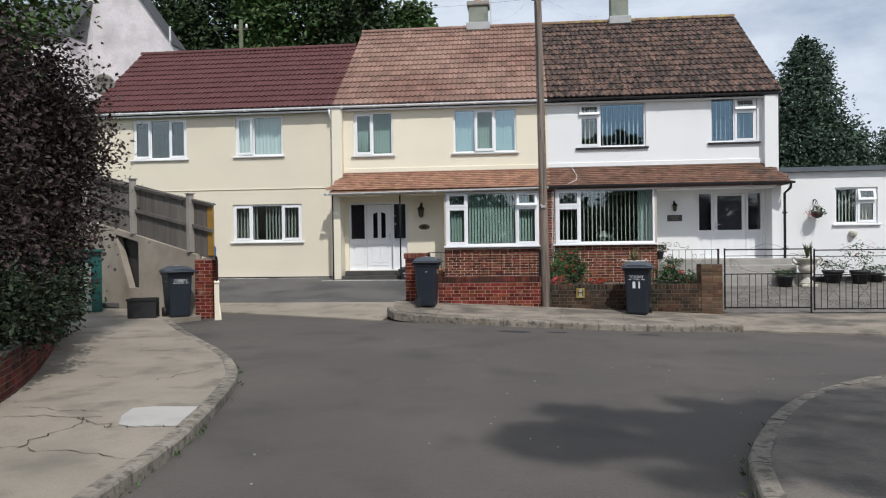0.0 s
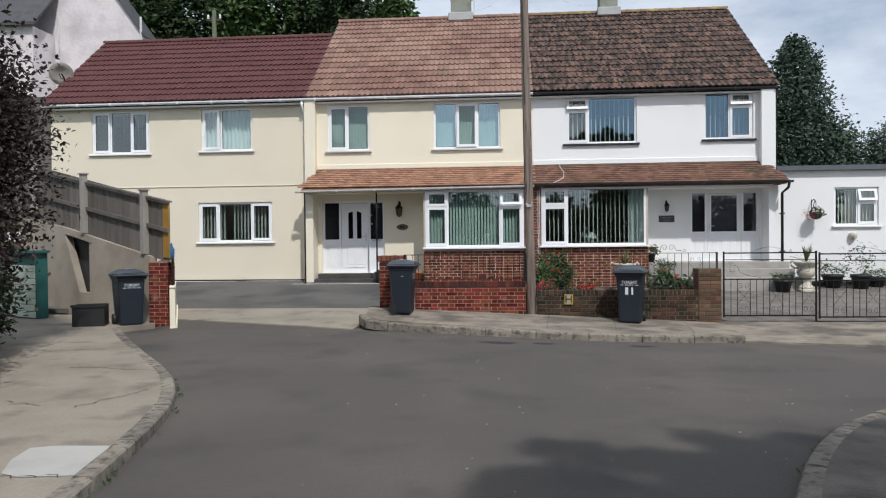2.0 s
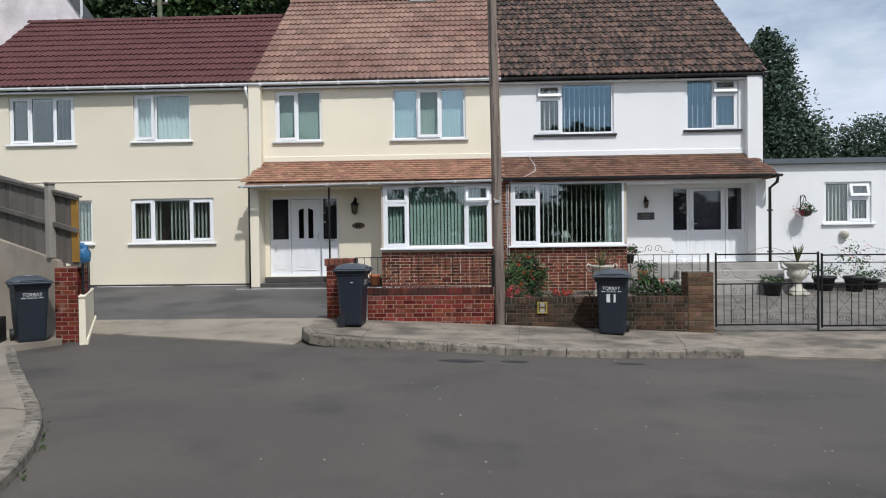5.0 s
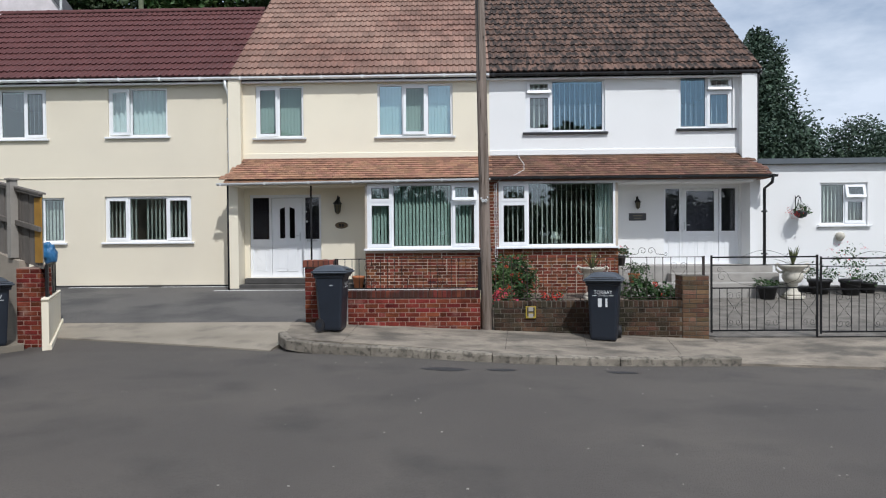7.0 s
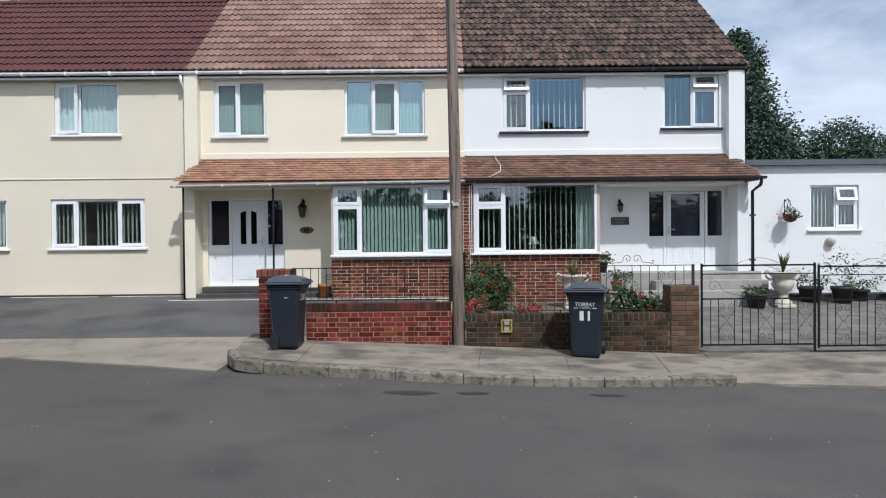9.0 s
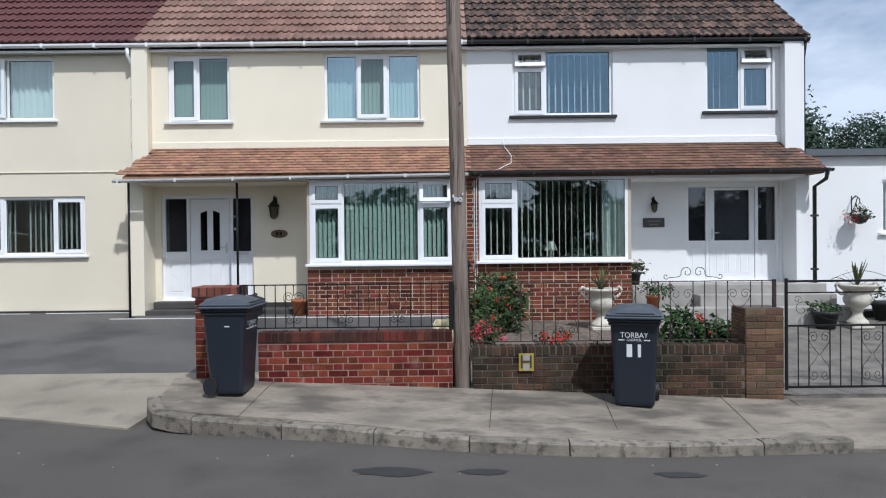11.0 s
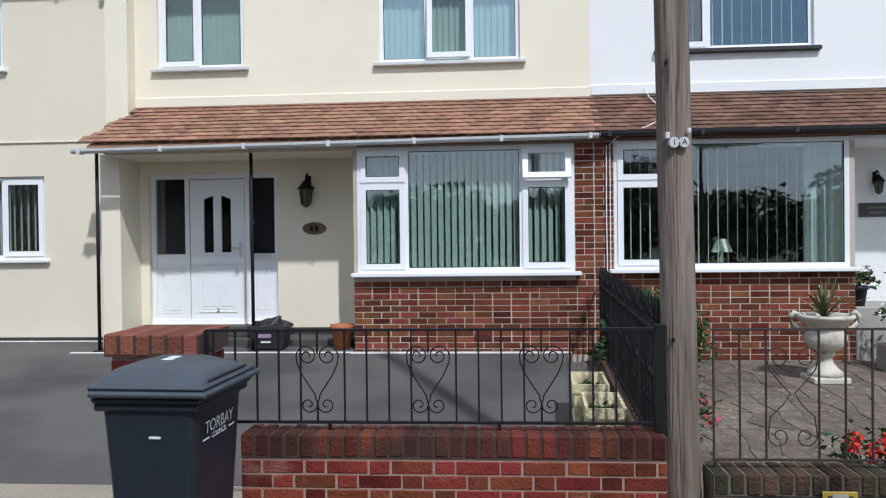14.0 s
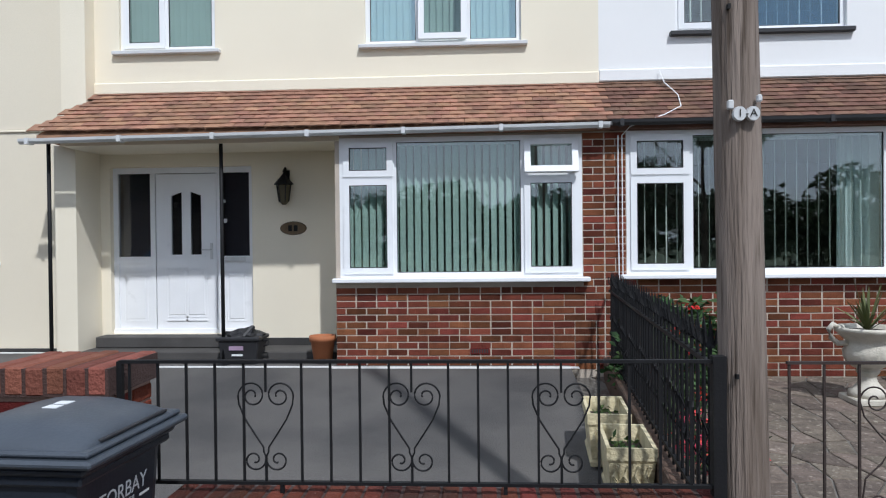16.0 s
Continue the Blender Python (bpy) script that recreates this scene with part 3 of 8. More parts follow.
# backs, gables and floors that close the houses
plain_wall("wall_back", X_EXT, X_R, 27.2, 27.4, -0.4, 5.5, CREAM, "rendered rear wall")
plain_wall("wall_inner_middle", X_P - 0.1, X_P + 0.1, 18.9, 27.2, -0.4, 5.5, INSIDE, "plain party wall inside")
plain_wall("wall_inner_left", X_L - 0.1, X_L + 0.1, 18.85, 27.2, -0.4, 5.5, INSIDE, "plain party wall inside")
plain_wall("wall_inner_cross", X_EXT + 0.25, X_R - 0.25, 22.0, 22.15, -0.4, 5.5, INSIDE, "plain room wall inside")
tagged(link_mesh("floor_upper", boxed(X_EXT + 0.2, X_R - 0.2, 18.85, 27.2, 3.0, 3.2), INSIDE), "plain upper floor inside the houses", "floor", kind="structure")
tagged(link_mesh("floor_lower", boxed(X_EXT + 0.2, X_R - 0.2, 18.82, 27.2, 0.3, 0.55), INSIDE), "plain ground floor inside the houses", "floor", kind="structure")
tagged(link_mesh("ceiling", boxed(X_EXT + 0.2, X_R - 0.2, 18.85, 27.2, 5.46, 5.52), INSIDE), "plain ceiling inside the houses", "ceiling", kind="structure")


def gable(name, x, xw, ridge_y, ridge_z, material, label):
    bm = bmesh.new()
    half = [(18.66, -0.4), (27.4, -0.4), (27.4, 5.5), (ridge_y, ridge_z), (18.66, 5.95)]
    a = [bm.verts.new((x, y, z)) for y, z in half]
    b = [bm.verts.new((xw, y, z)) for y, z in half]
    bm.faces.new(a)
    bm.faces.new(b[::-1])
    for i in range(len(a)):
        bm.faces.new((a[i], b[i], b[(i + 1) % len(a)], a[(i + 1) % len(a)]))
    bmesh.ops.recalc_face_normals(bm, faces=bm.faces[:])
    return tagged(link_mesh(name, bm, material), label, "wall", kind="structure")


RIDGE_Y, RIDGE_Z = 22.70, EAVE_Z + (22.70 - EAVE_Y) * PITCH
RIDGE_YE, RIDGE_ZE = 21.75, EAVE_Z + (21.75 - EAVE_Y) * PITCH
gable("wall_gable_right", X_R - 0.25, X_R, RIDGE_Y, RIDGE_Z - 0.12, WHITE, "white rendered gable wall")
gable("wall_gable_left", X_EXT, X_EXT + 0.25, RIDGE_YE, RIDGE_ZE - 0.12, CREAM, "cream rendered gable wall of the extension")


def roof_slab(name, x0, x1, ry, rz, material, label):
    """The deck under the tiles, both slopes."""
    bm = bmesh.new()
    prof = [(EAVE_Y + 0.05, EAVE_Z - 0.04), (ry, rz - 0.09), (27.6, 5.5), (27.6, 5.35), (ry, rz - 0.2), (EAVE_Y + 0.05, EAVE_Z - 0.12)]
    a = [bm.verts.new((x0, y, z)) for y, z in prof]
    b = [bm.verts.new((x1, y, z)) for y, z in prof]
    bm.faces.new(a)
    bm.faces.new(b[::-1])
    for i in range(len(a)):
        bm.faces.new((a[i], b[i], b[(i + 1) % len(a)], a[(i + 1) % len(a)]))
    bmesh.ops.recalc_face_normals(bm, faces=bm.faces[:])
    return tagged(link_mesh(name, bm, material), label, "roof", kind="structure")


ROOF_E = roof_slab("roof_extension", X_EXT - 0.15, X_L - 0.02, RIDGE_YE, RIDGE_ZE, TILE_EXT, "dark red interlocking concrete tile roof of the extension")
ROOF_C = roof_slab("roof_cream", X_L - 0.02, X_P, RIDGE_Y, RIDGE_Z, TILE_CREAM, "faded brown interlocking tile roof with lighter patches")
ROOF_W = roof_slab("roof_white", X_P, X_R + 0.12, RIDGE_Y, RIDGE_Z, TILE_WHITE, "dark brown tile roof grown over with moss")

# canopy over bays and porches
CAN_Y, CAN_Z, CAN_TY, CAN_TZ = 17.60, 3.04, FY, 3.62


def canopy_deck(name, x0, x1, material, label, hip=0):
    bm = bmesh.new()
    prof = [(CAN_Y + 0.02, CAN_Z - 0.03), (CAN_TY, CAN_TZ - 0.03), (CAN_TY, 2.96), (CAN_Y + 0.02, 2.96)]
    a = [bm.verts.new((x0 + (0.40 if hip == -1 and i == 1 else 0), y, z)) for i, (y, z) in enumerate(prof)]
    b = [bm.verts.new((x1 - (0.40 if hip == 1 and i == 1 else 0), y, z)) for i, (y, z) in enumerate(prof)]
    bm.faces.new(a)
    bm.faces.new(b[::-1])
    for i in range(4):
        bm.faces.new((a[i], b[i], b[(i + 1) % 4], a[(i + 1) % 4]))
    bmesh.ops.recalc_face_normals(bm, faces=bm.faces[:])
    return tagged(link_mesh(name, bm, material), label, "roof", kind="structure")


CANOPY_C = canopy_deck("canopy_cream", X_L - 0.01, X_P, TILE_PLAIN, "sloping canopy of small clay tiles over porch and bay", -1)
CANOPY_W = canopy_deck("canopy_white", X_P, X_R + 0.10, TILE_PLAIN_D, "sloping canopy of darkened small clay tiles over bay and porch", 1)
tagged(link_mesh("soffit_porch_cream", boxed(X_L + 0.2, -1.12, BY, PY, 2.90, 2.955), CREAM), "cream soffit board of the porch", "ceiling", kind="structure")
tagged(link_mesh("soffit_porch_white", boxed(4.7, X_R - 0.2, BY, PY, 2.90, 2.955), WHITE), "white soffit board of the porch", "ceiling", kind="structure")

# brick bays
BAY_A, BAY_B = (-1.12, 1.51, 1.40, 2.93), (1.98, 4.70, 1.42, 2.95)
BAY_WALL = facade("wall_bays", -1.17, 4.76, 0.10, 2.955, BY + 0.012, 0.20, [BAY_A, BAY_B], MORTAR, "brown facing brick wall of the two bays with pale joints")
plain_wall("wall_bay_return_cream", -1.17, -1.0, BY + 0.215, PY, 0.1, 2.955, CREAM, "cream return wall of the bay")
plain_wall("wall_bay_return_white", 4.60, 4.76, BY + 0.215, PY, 0.1, 2.955, WHITE, "white return wall of the bay")

window("window_cream_bay", *BAY_A, BY + 0.01, [(1.0, [(0.27, 1), (0.73, 1)]), (2.55, [(1, 0)]), (1.05, [(0.27, 2), (0.73, 1)])], "white framed bay window with a large fixed pane", "bay windows", 0.05)
window("window_white_bay", *BAY_B, BY + 0.01, [(1.0, [(0.3, 1), (0.7, 1)]), (3.2, [(1, 0)])], "white framed bay window with a wide fixed pane", "bay windows", 0.05)
window("window_cream_small", *WIN["cream_small"], WIN_Y["cream_small"], [(1, [(1, 1)]), (1.1, [(1, 0)])], "white two-light window with green blinds behind", "upper windows", 0.05, UPVC_GREY, BLIND_GLASS)
window("window_cream_large", *WIN["cream_large"], WIN_Y["cream_large"], [(1, [(1, 0)]), (1.05, [(1, 4, BLIND_GLASS)]), (1, [(1, 0)])], "white three-light window with its middle light ajar", "upper windows", 0.05, UPVC_GREY, SKY_GLASS)
SLATE_SILL = mat("black painted sill", (0.02, 0.02, 0.022), 0.5, var=0.1)
window("window_white_large", *WIN["white_large"], WIN_Y["white_large"], [(1, [(0.26, 2, GLASS), (0.74, 1, GLASS)]), (2.15, [(1, 0)])], "white window with its small top light open over a black sill", "upper windows", 0.055, SLATE_SILL, BLUE_SKY_GLASS)
window("window_white_small", *WIN["white_small"], WIN_Y["white_small"], [(1.1, [(1, 0)]), (1, [(0.28, 2, GLASS), (0.72, 1)])], "white window with its small top light open over a black sill", "upper windows", 0.055, SLATE_SILL, BLUE_SKY_GLASS)
window("window_extension_far", *WIN["ext_far"], WIN_Y["ext_far"], [(1, [(1, 1)]), (1.2, [(1, 0)]), (1, [(1, 1)])], "white three-light window of the extension", "extension windows", 0.05)
window("window_extension_near", *WIN["ext_near"], WIN_Y["ext_near"], [(0.75, [(1, 3)]), (1.25, [(1, 0)])], "white window with one casement ajar", "extension windows", 0.05)
window("window_extension_low", *WIN["ext_low"], WIN_Y["ext_low"], [(0.95, [(1, 1)]), (1.7, [(1, 0)]), (1, [(1, 1)])], "white three-light ground floor window", "extension windows", 0.05)
window("window_extension_low_far", *WIN["ext_low_far"], WIN_Y["ext_low_far"], [(0.95, [(1, 1)]), (1.7, [(1, 0)]), (0.8, [(1, 0)])], "white three-light ground floor window", "extension windows", 0.05)

# flat-roofed annex beside the white house
AY = 18.30
facade("wall_annex", X_R + 0.03, 16.0, -0.2, 3.33, AY, 0.25, [WIN["annex"]], WHITE, "white painted wall of the flat-roofed annex")
plain_wall("wall_annex_back", X_R + 0.03, 16.0, 23.0, 23.2, -0.2, 3.33, WHITE, "rear wall of the annex")
plain_wall("wall_annex_side", 15.8, 16.0, AY + 0.26, 22.99, -0.2, 3.33, WHITE, "end wall of the annex")
tagged(link_mesh("roof_annex", boxed(X_R + 0.03, 16.15, AY - 0.14, 23.3, 3.335, 3.46), mat("grey felt fascia", (0.10, 0.115, 0.13), 0.7)), "flat felt roof of the annex with a grey fascia", "roof", kind="structure")
window("window_annex", *WIN["annex"], AY + 0.05, [(1.15, [(1, 0)]), (1, [(0.36, 2), (0.64, 1)])], "white annex window with its top light open", "annex windows", 0.05)


# ---- gutters, pipes, doors, blinds ----
def gutter(name, x0, x1, y, z, r, material, label, brackets=True, fall=0.0):
    g = thing(name, label, "gutter", kind="structure")
    bm = bmesh.new()
    prof = [(-r, 0.0), (-r * 0.92, -r * 0.55), (-r * 0.5, -r * 0.95), (0, -r * 1.05), (r * 0.5, -r * 0.95), (r * 0.92, -r * 0.55), (r, 0), (r * 0.88, 0), (r * 0.4, -r * 0.8), (-r * 0.4, -r * 0.8), (-r * 0.88, 0)]
    a = [bm.verts.new((x0, y + p, z + q - fall)) for p, q in prof]
    b = [bm.verts.new((x1, y + p, z + q)) for p, q in prof]
    n = len(prof)
    for i in range(n):
        bm.faces.new((a[i], b[i], b[(i + 1) % n], a[(i + 1) % n]))
    bm.faces.new(a)
    bm.faces.new(b[::-1])
    bmesh.ops.recalc_face_normals(bm, faces=bm.faces[:])
    part("trough", bm, material, g)
    if brackets:
        k = int((x1 - x0) / 0.95)
        for i in range(k + 1):
            x = x0 + 0.1 + (x1 - x0 - 0.2) * i / max(1, k)
            zz = z - fall * (1 - (x - x0) / (x1 - x0))
            bm = bmesh.new()
            box(bm, x - 0.02, x + 0.02, y - r - 0.006, y + r, zz - r * 1.12, zz + 0.008)
            part("bracket", bm, material, g)
    return g


gutter("gutter_main_light", X_EXT - 0.1, X_P, EAVE_Y - 0.03, EAVE_Z - 0.03, 0.062, UPVC, "white half-round eaves gutter")
gutter("gutter_main_dark", X_P, X_R + 0.12, EAVE_Y - 0.03, EAVE_Z - 0.03, 0.062, BLACK, "black half-round eaves gutter")
gutter("gutter_canopy_light", X_L - 0.15, X_P - 0.02, CAN_Y - 0.05, CAN_Z - 0.02, 0.055, UPVC_GREY, "greyish white gutter along the canopy edge", fall=0.06)
gutter("gutter_canopy_dark", X_P, X_R + 0.22, CAN_Y - 0.05, CAN_Z, 0.055, BLACK, "black gutter along the canopy edge")
tagged(link_mesh("fascia_light", boxed(X_EXT - 0.05, X_P, EAVE_Y + 0.05, EAVE_Y + 0.075, EAVE_Z - 0.16, EAVE_Z - 0.03), UPVC), "white eaves fascia board", "fascia", kind="structure")
tagged(link_mesh("fascia_dark", boxed(X_P, X_R + 0.05, EAVE_Y + 0.05, EAVE_Y + 0.075, EAVE_Z - 0.16, EAVE_Z - 0.03), WHITE), "white eaves fascia board", "fascia", kind="structure")
tagged(link_mesh("soffit_light", boxed(X_EXT - 0.05, X_P, EAVE_Y + 0.08, FY, EAVE_Z - 0.155, EAVE_Z - 0.12), UPVC_GREY), "pale eaves soffit", "soffit", kind="structure")
tagged(link_mesh("soffit_dark", boxed(X_P, X_R + 0.05, EAVE_Y + 0.08, FY, EAVE_Z - 0.155, EAVE_Z - 0.12), WHITE), "white eaves soffit", "soffit", kind="structure")


def pipe(name, pts, r, material, label, clips=()):
    p = thing(name, label, "downpipe", kind="structure")
    bm = bmesh.new()
    tube(bm, pts, r, 10)
    part("pipe_run", bm, material, p, smooth=True)
    for x, y, z in clips:
        part("clip", boxed(x - r * 1.5, x + r * 1.5, y - r * 1.2, y + r * 1.6, z - 0.02, z + 0.02), material, p)
    return p


pipe("downpipe_main", [(-4.60, EAVE_Y - 0.02, 5.5), (-4.60, EAVE_Y - 0.02, 5.36), (-4.57, EY - 0.06, 5.18), (-4.57, EY - 0.06, 3.55), (-4.57, EY - 0.05, 3.0), (-4.57, EY - 0.05, 0.5)], 0.034, UPVC, "white downpipe in the corner of the extension", [(-4.57, EY - 0.06, 4.6), (-4.57, EY - 0.06, 3.8), (-4.57, EY - 0.05, 1.8)])
pipe("downpipe_canopy", [(X_R + 0.12, CAN_Y - 0.05, 2.98), (X_R + 0.12, CAN_Y, 2.86), (X_R + 0.10, 17.98, 2.74), (X_R + 0.10, 17.98, 0.42)], 0.036, BLACK, "black downpipe beside the white porch", [(X_R + 0.10, 17.98, 2.2), (X_R + 0.10, 17.98, 1.2)])
pipe("downpipe_white_eave", [(X_R + 0.06, EAVE_Y, 5.5), (X_R + 0.06, EAVE_Y + 0.02, 5.4), (X_R + 0.06, 18.3, 5.2), (X_R + 0.06, 18.3, 3.5)], 0.034, BLACK, "black upper downpipe on the gable corner")


def canopy_post(at, h):
    t = thing("porch_post", "slim black iron post holding up the canopy", "post", "porch posts", at=at)
    bm = bmesh.new()
    tube(bm, [(0, 0, 0), (0, 0, h)], 0.022, 8)
    part("shaft", bm, IRON, t, smooth=True)
    part("foot", boxed(-0.06, 0.06, -0.06, 0.06, 0, 0.012), IRON, t)
    part("head", boxed(-0.05, 0.05, -0.05, 0.05, h - 0.012, h), IRON, t)


# porch steps and floors
STEP = mat("dark stained step", (0.07, 0.066, 0.062), 0.85, var=0.2, fine=50)
tagged(link_mesh("porch_floor_cream", boxed(X_L + 0.21, -1.19, 18.0, PY, 0.2, 0.55, bevel=0.01), STEP), "dark painted porch step of the cream house", "step", kind="structure")
tagged(link_mesh("door_step_cream", boxed(-4.22, -2.3, PY - 0.26, PY - 0.004, 0.552, 0.685, bevel=0.01), STEP), "dark painted doorstep", "step", kind="structure")
canopy_post((-4.43, 17.76, drive_z(-4.43, 17.76)), 2.96 - drive_z(-4.43, 17.76))
canopy_post((-2.45, 17.76, drive_z(-2.45, 17.76)), 2.96 - drive_z(-2.45, 17.76))
WLINE = mat("white line paint", (0.7, 0.7, 0.68), 0.7, var=0.15)
for nm, a, b, c, d in (("edge_line_porch", -4.75, -1.2, 17.60, 17.68), ("edge_line_bay", -1.2, 1.45, 17.56, 17.66), ("edge_line_wall", -8.6, -6.6, 18.30, 18.37), ("edge_line_wall_end", -6.3, -4.6, 18.32, 18.39)):
    sheet(nm, [(a, c), (b, c), (b, d), (a, d)], lambda x, y: drive_z(x, y) + 0.005, WLINE, "white painted edge line on the drive", "line", 0.9)
tagged(link_mesh("plinth_extension", boxed(X_EXT, X_L - 0.07, EY - 0.02, EY - 0.003, 0.3, 0.53), PLINTH), "black painted plinth band", "plinth", kind="structure")
tagged(link_mesh("plinth_porch", boxed(-2.28, -1.2, PY - 0.02, PY - 0.003, 0.55, 0.64), PLINTH), "black painted plinth band", "plinth", kind="structure")
tagged(link_mesh("string_course", boxed(X_EXT, X_L - 0.07, EY - 0.022, EY - 0.002, 3.18, 3.205, bevel=0.006), CREAM_EXT), "thin cream drip moulding across the extension wall", "moulding", kind="structure")
tagged(link_mesh("flashing_cream", boxed(X_L + 0.24, X_P, FY - 0.035, FY - 0.003, 3.60, 3.74, bevel=0.012), CREAM), "cream mortar flashing above the canopy", "flashing", kind="structure")
tagged(link_mesh("flashing_white", boxed(X_P, X_R - 0.34, FY - 0.035, FY - 0.003, 3.62, 3.76, bevel=0.012), WHITE), "white mortar flashing above the canopy", "flashing", kind="structure")
PORCH_B = mat("grey porch concrete", (0.36, 0.34, 0.31), 0.9, var=0.2)
tagged(link_mesh("porch_floor_white", boxed(4.78, X_R + 0.2, 17.75, PY, 0.05, 0.945, bevel=0.012), PORCH_B), "pale concrete porch platform", "step", kind="structure")
tagged(link_mesh("porch_step_upper", boxed(5.9, X_R + 0.2, 17.40, 17.748, 0.1, 0.78, bevel=0.012), PORCH_B), "pale concrete porch step", "step", kind="structure")
tagged(link_mesh("porch_step_lower", boxed(4.82, X_R + 0.45, 17.02, 17.398, 0.05, 0.58, bevel=0.012), PORCH_B), "pale concrete porch step", "step", kind="structure")


def raised_panel(bm, x0, x1, z0, z1, y):
    """A moulded door panel: frame groove and raised field."""
    g = 0.014
    box(bm, x0, x1, y - 0.004, y + 0.01, z0, z0 + g)
    box(bm, x0, x1, y - 0.010, y + 0.01, z1 - g, z1)
    box(bm, x0, x0 + g, y - 0.004, y + 0.01, z0 + g, z1 - g)
    box(bm, x1 - g, x1, y - 0.004, y + 0.01, z0 + g, z1 - g)
    box(bm, x0 + 0.035, x1 - 0.035, y - 0.006, y + 0.01, z0 + 0.035, z1 - 0.035, bevel=0.005)


# Flat backing colour that stands for a dim hall and reflections on the glass.
SHADE = mat("grey backing for dim hall and reflections", (0.26, 0.25, 0.25), 0.9, var=0.15)
# Grey sheet added behind the white door's pane to lift its brightness.
HALL_GREY = mat("grey backing that brightens the door glass", (0.50, 0.49, 0.50), 0.9, var=0.15)


def door_cream():
    x0, x1, z0, z1 = DOOR_A
    y = PY + 0.08
    d = thing("door_1", "white panelled front door with two narrow dark lights and side panels", "door", kind="structure")
    fr = bmesh.new()
    box(fr, x0, x1, y, y + 0.07, z1 - 0.07, z1)
    box(fr, x0, x1, y - 0.02, y + 0.07, z0, z0 + 0.05)
    for a in (x0, x0 + 0.47, x1 - 0.47, x1 - 0.06):
        box(fr, a, a + 0.06, y, y + 0.07, z0 + 0.05, z1 - 0.07)
    part("door_frame", fr, UPVC, d)
    for a, b in ((x0 + 0.06, x0 + 0.47), (x1 - 0.41, x1 - 0.06)):
        pn = bmesh.new()
        box(pn, a, b, y + 0.02, y + 0.06, z0 + 0.05, 1.56)
        box(pn, a, b, y + 0.008, y + 0.06, 1.56, 1.64)
        raised_panel(pn, a + 0.05, b - 0.05, z0 + 0.14, 1.46, y + 0.02)
        part("side_panel", pn, UPVC, d)
        part("side_light", boxed(a, b, y + 0.03, y + 0.036, 1.64, z1 - 0.07), DARK_GLASS, d, "dark glazed side light")
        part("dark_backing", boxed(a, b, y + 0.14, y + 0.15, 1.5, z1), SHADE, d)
    a, b = x0 + 0.54, x1 - 0.48
    leaf = bmesh.new()
    w = b - a
    l1, l2, r1, r2 = a + 0.19, a + 0.19 + 0.135, b - 0.19 - 0.135, b - 0.19
    zt, zb = 2.44, 1.66
    box(leaf, a, b, y + 0.012, y + 0.06, z0 + 0.05, zb)
    box(leaf, a, b, y + 0.012, y + 0.06, zt, z1 - 0.08)
    for p, q in ((a, l1), (l2, r1), (r2, b)):
        box(leaf, p, q, y + 0.012, y + 0.06, zb, zt)
    for p, q in ((l1 - 0.02, l2 + 0.02), (r1 - 0.02, r2 + 0.02)):
        raised_panel(leaf, p - 0.05, q + 0.05, 1.02 - 0.14, 1.50, y + 0.012)
        box(leaf, p - 0.03, q + 0.03, y, y + 0.03, zb - 0.035, zb - 0.012)
        box(leaf, p - 0.05, q + 0.05, y, y + 0.03, 0.84, 0.858)
    dl = part("door_leaf", leaf, UPVC, d)
    for i, (p, q) in enumerate(((l1, l2), (r1, r2))):
        part("light", boxed(p, q, y + 0.03, y + 0.036, zb, zt), DARK_GLASS, dl, "narrow dark glass light")
        cap = bmesh.new()
        s = 1 if i == 0 else -1
        vs = [(p, zt), (q, zt), (q if s < 0 else p, zt - 0.05)]
        f1 = [cap.verts.new((u, y + 0.020, v)) for u, v in vs]
        f2 = [cap.verts.new((u, y + 0.05, v)) for u, v in vs]
        cap.faces.new(f1)
        cap.faces.new(f2[::-1])
        for k in range(3):
            cap.faces.new((f1[k], f2[k], f2[(k + 1) % 3], f1[(k + 1) % 3]))
        part("light_corner", cap, UPVC, dl)
    # black sheet painted as the hall's shade behind the narrow lights
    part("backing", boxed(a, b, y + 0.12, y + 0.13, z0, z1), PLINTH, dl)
    h = bmesh.new()
    box(h, b - 0.075, b - 0.045, y - 0.005, y + 0.015, 1.60, 1.80)
    tube(h, [(b - 0.06, y - 0.005, 1.72), (b - 0.06, y - 0.05, 1.72), (b - 0.17, y - 0.05, 1.72)], 0.010, 6)
    part("door_handle", h, UPVC_GREY, dl, "white lever handle")
    lb = bmesh.new()
    box(lb, x1 - 0.37, x1 - 0.11, y - 0.012, y + 0.01, 1.575, 1.632, bevel=0.004)
    part("letter_plate", lb, UPVC_GREY, d, "pale letter plate")
    for z, w2 in ((2.05, 0.05), (2.30, 0.035)):
        part("sticker", boxed(x1 - 0.40, x1 - 0.40 + w2, y + 0.026, y + 0.029, z, z + w2), UPVC_GREY, d, "small pale sticker on the glass")


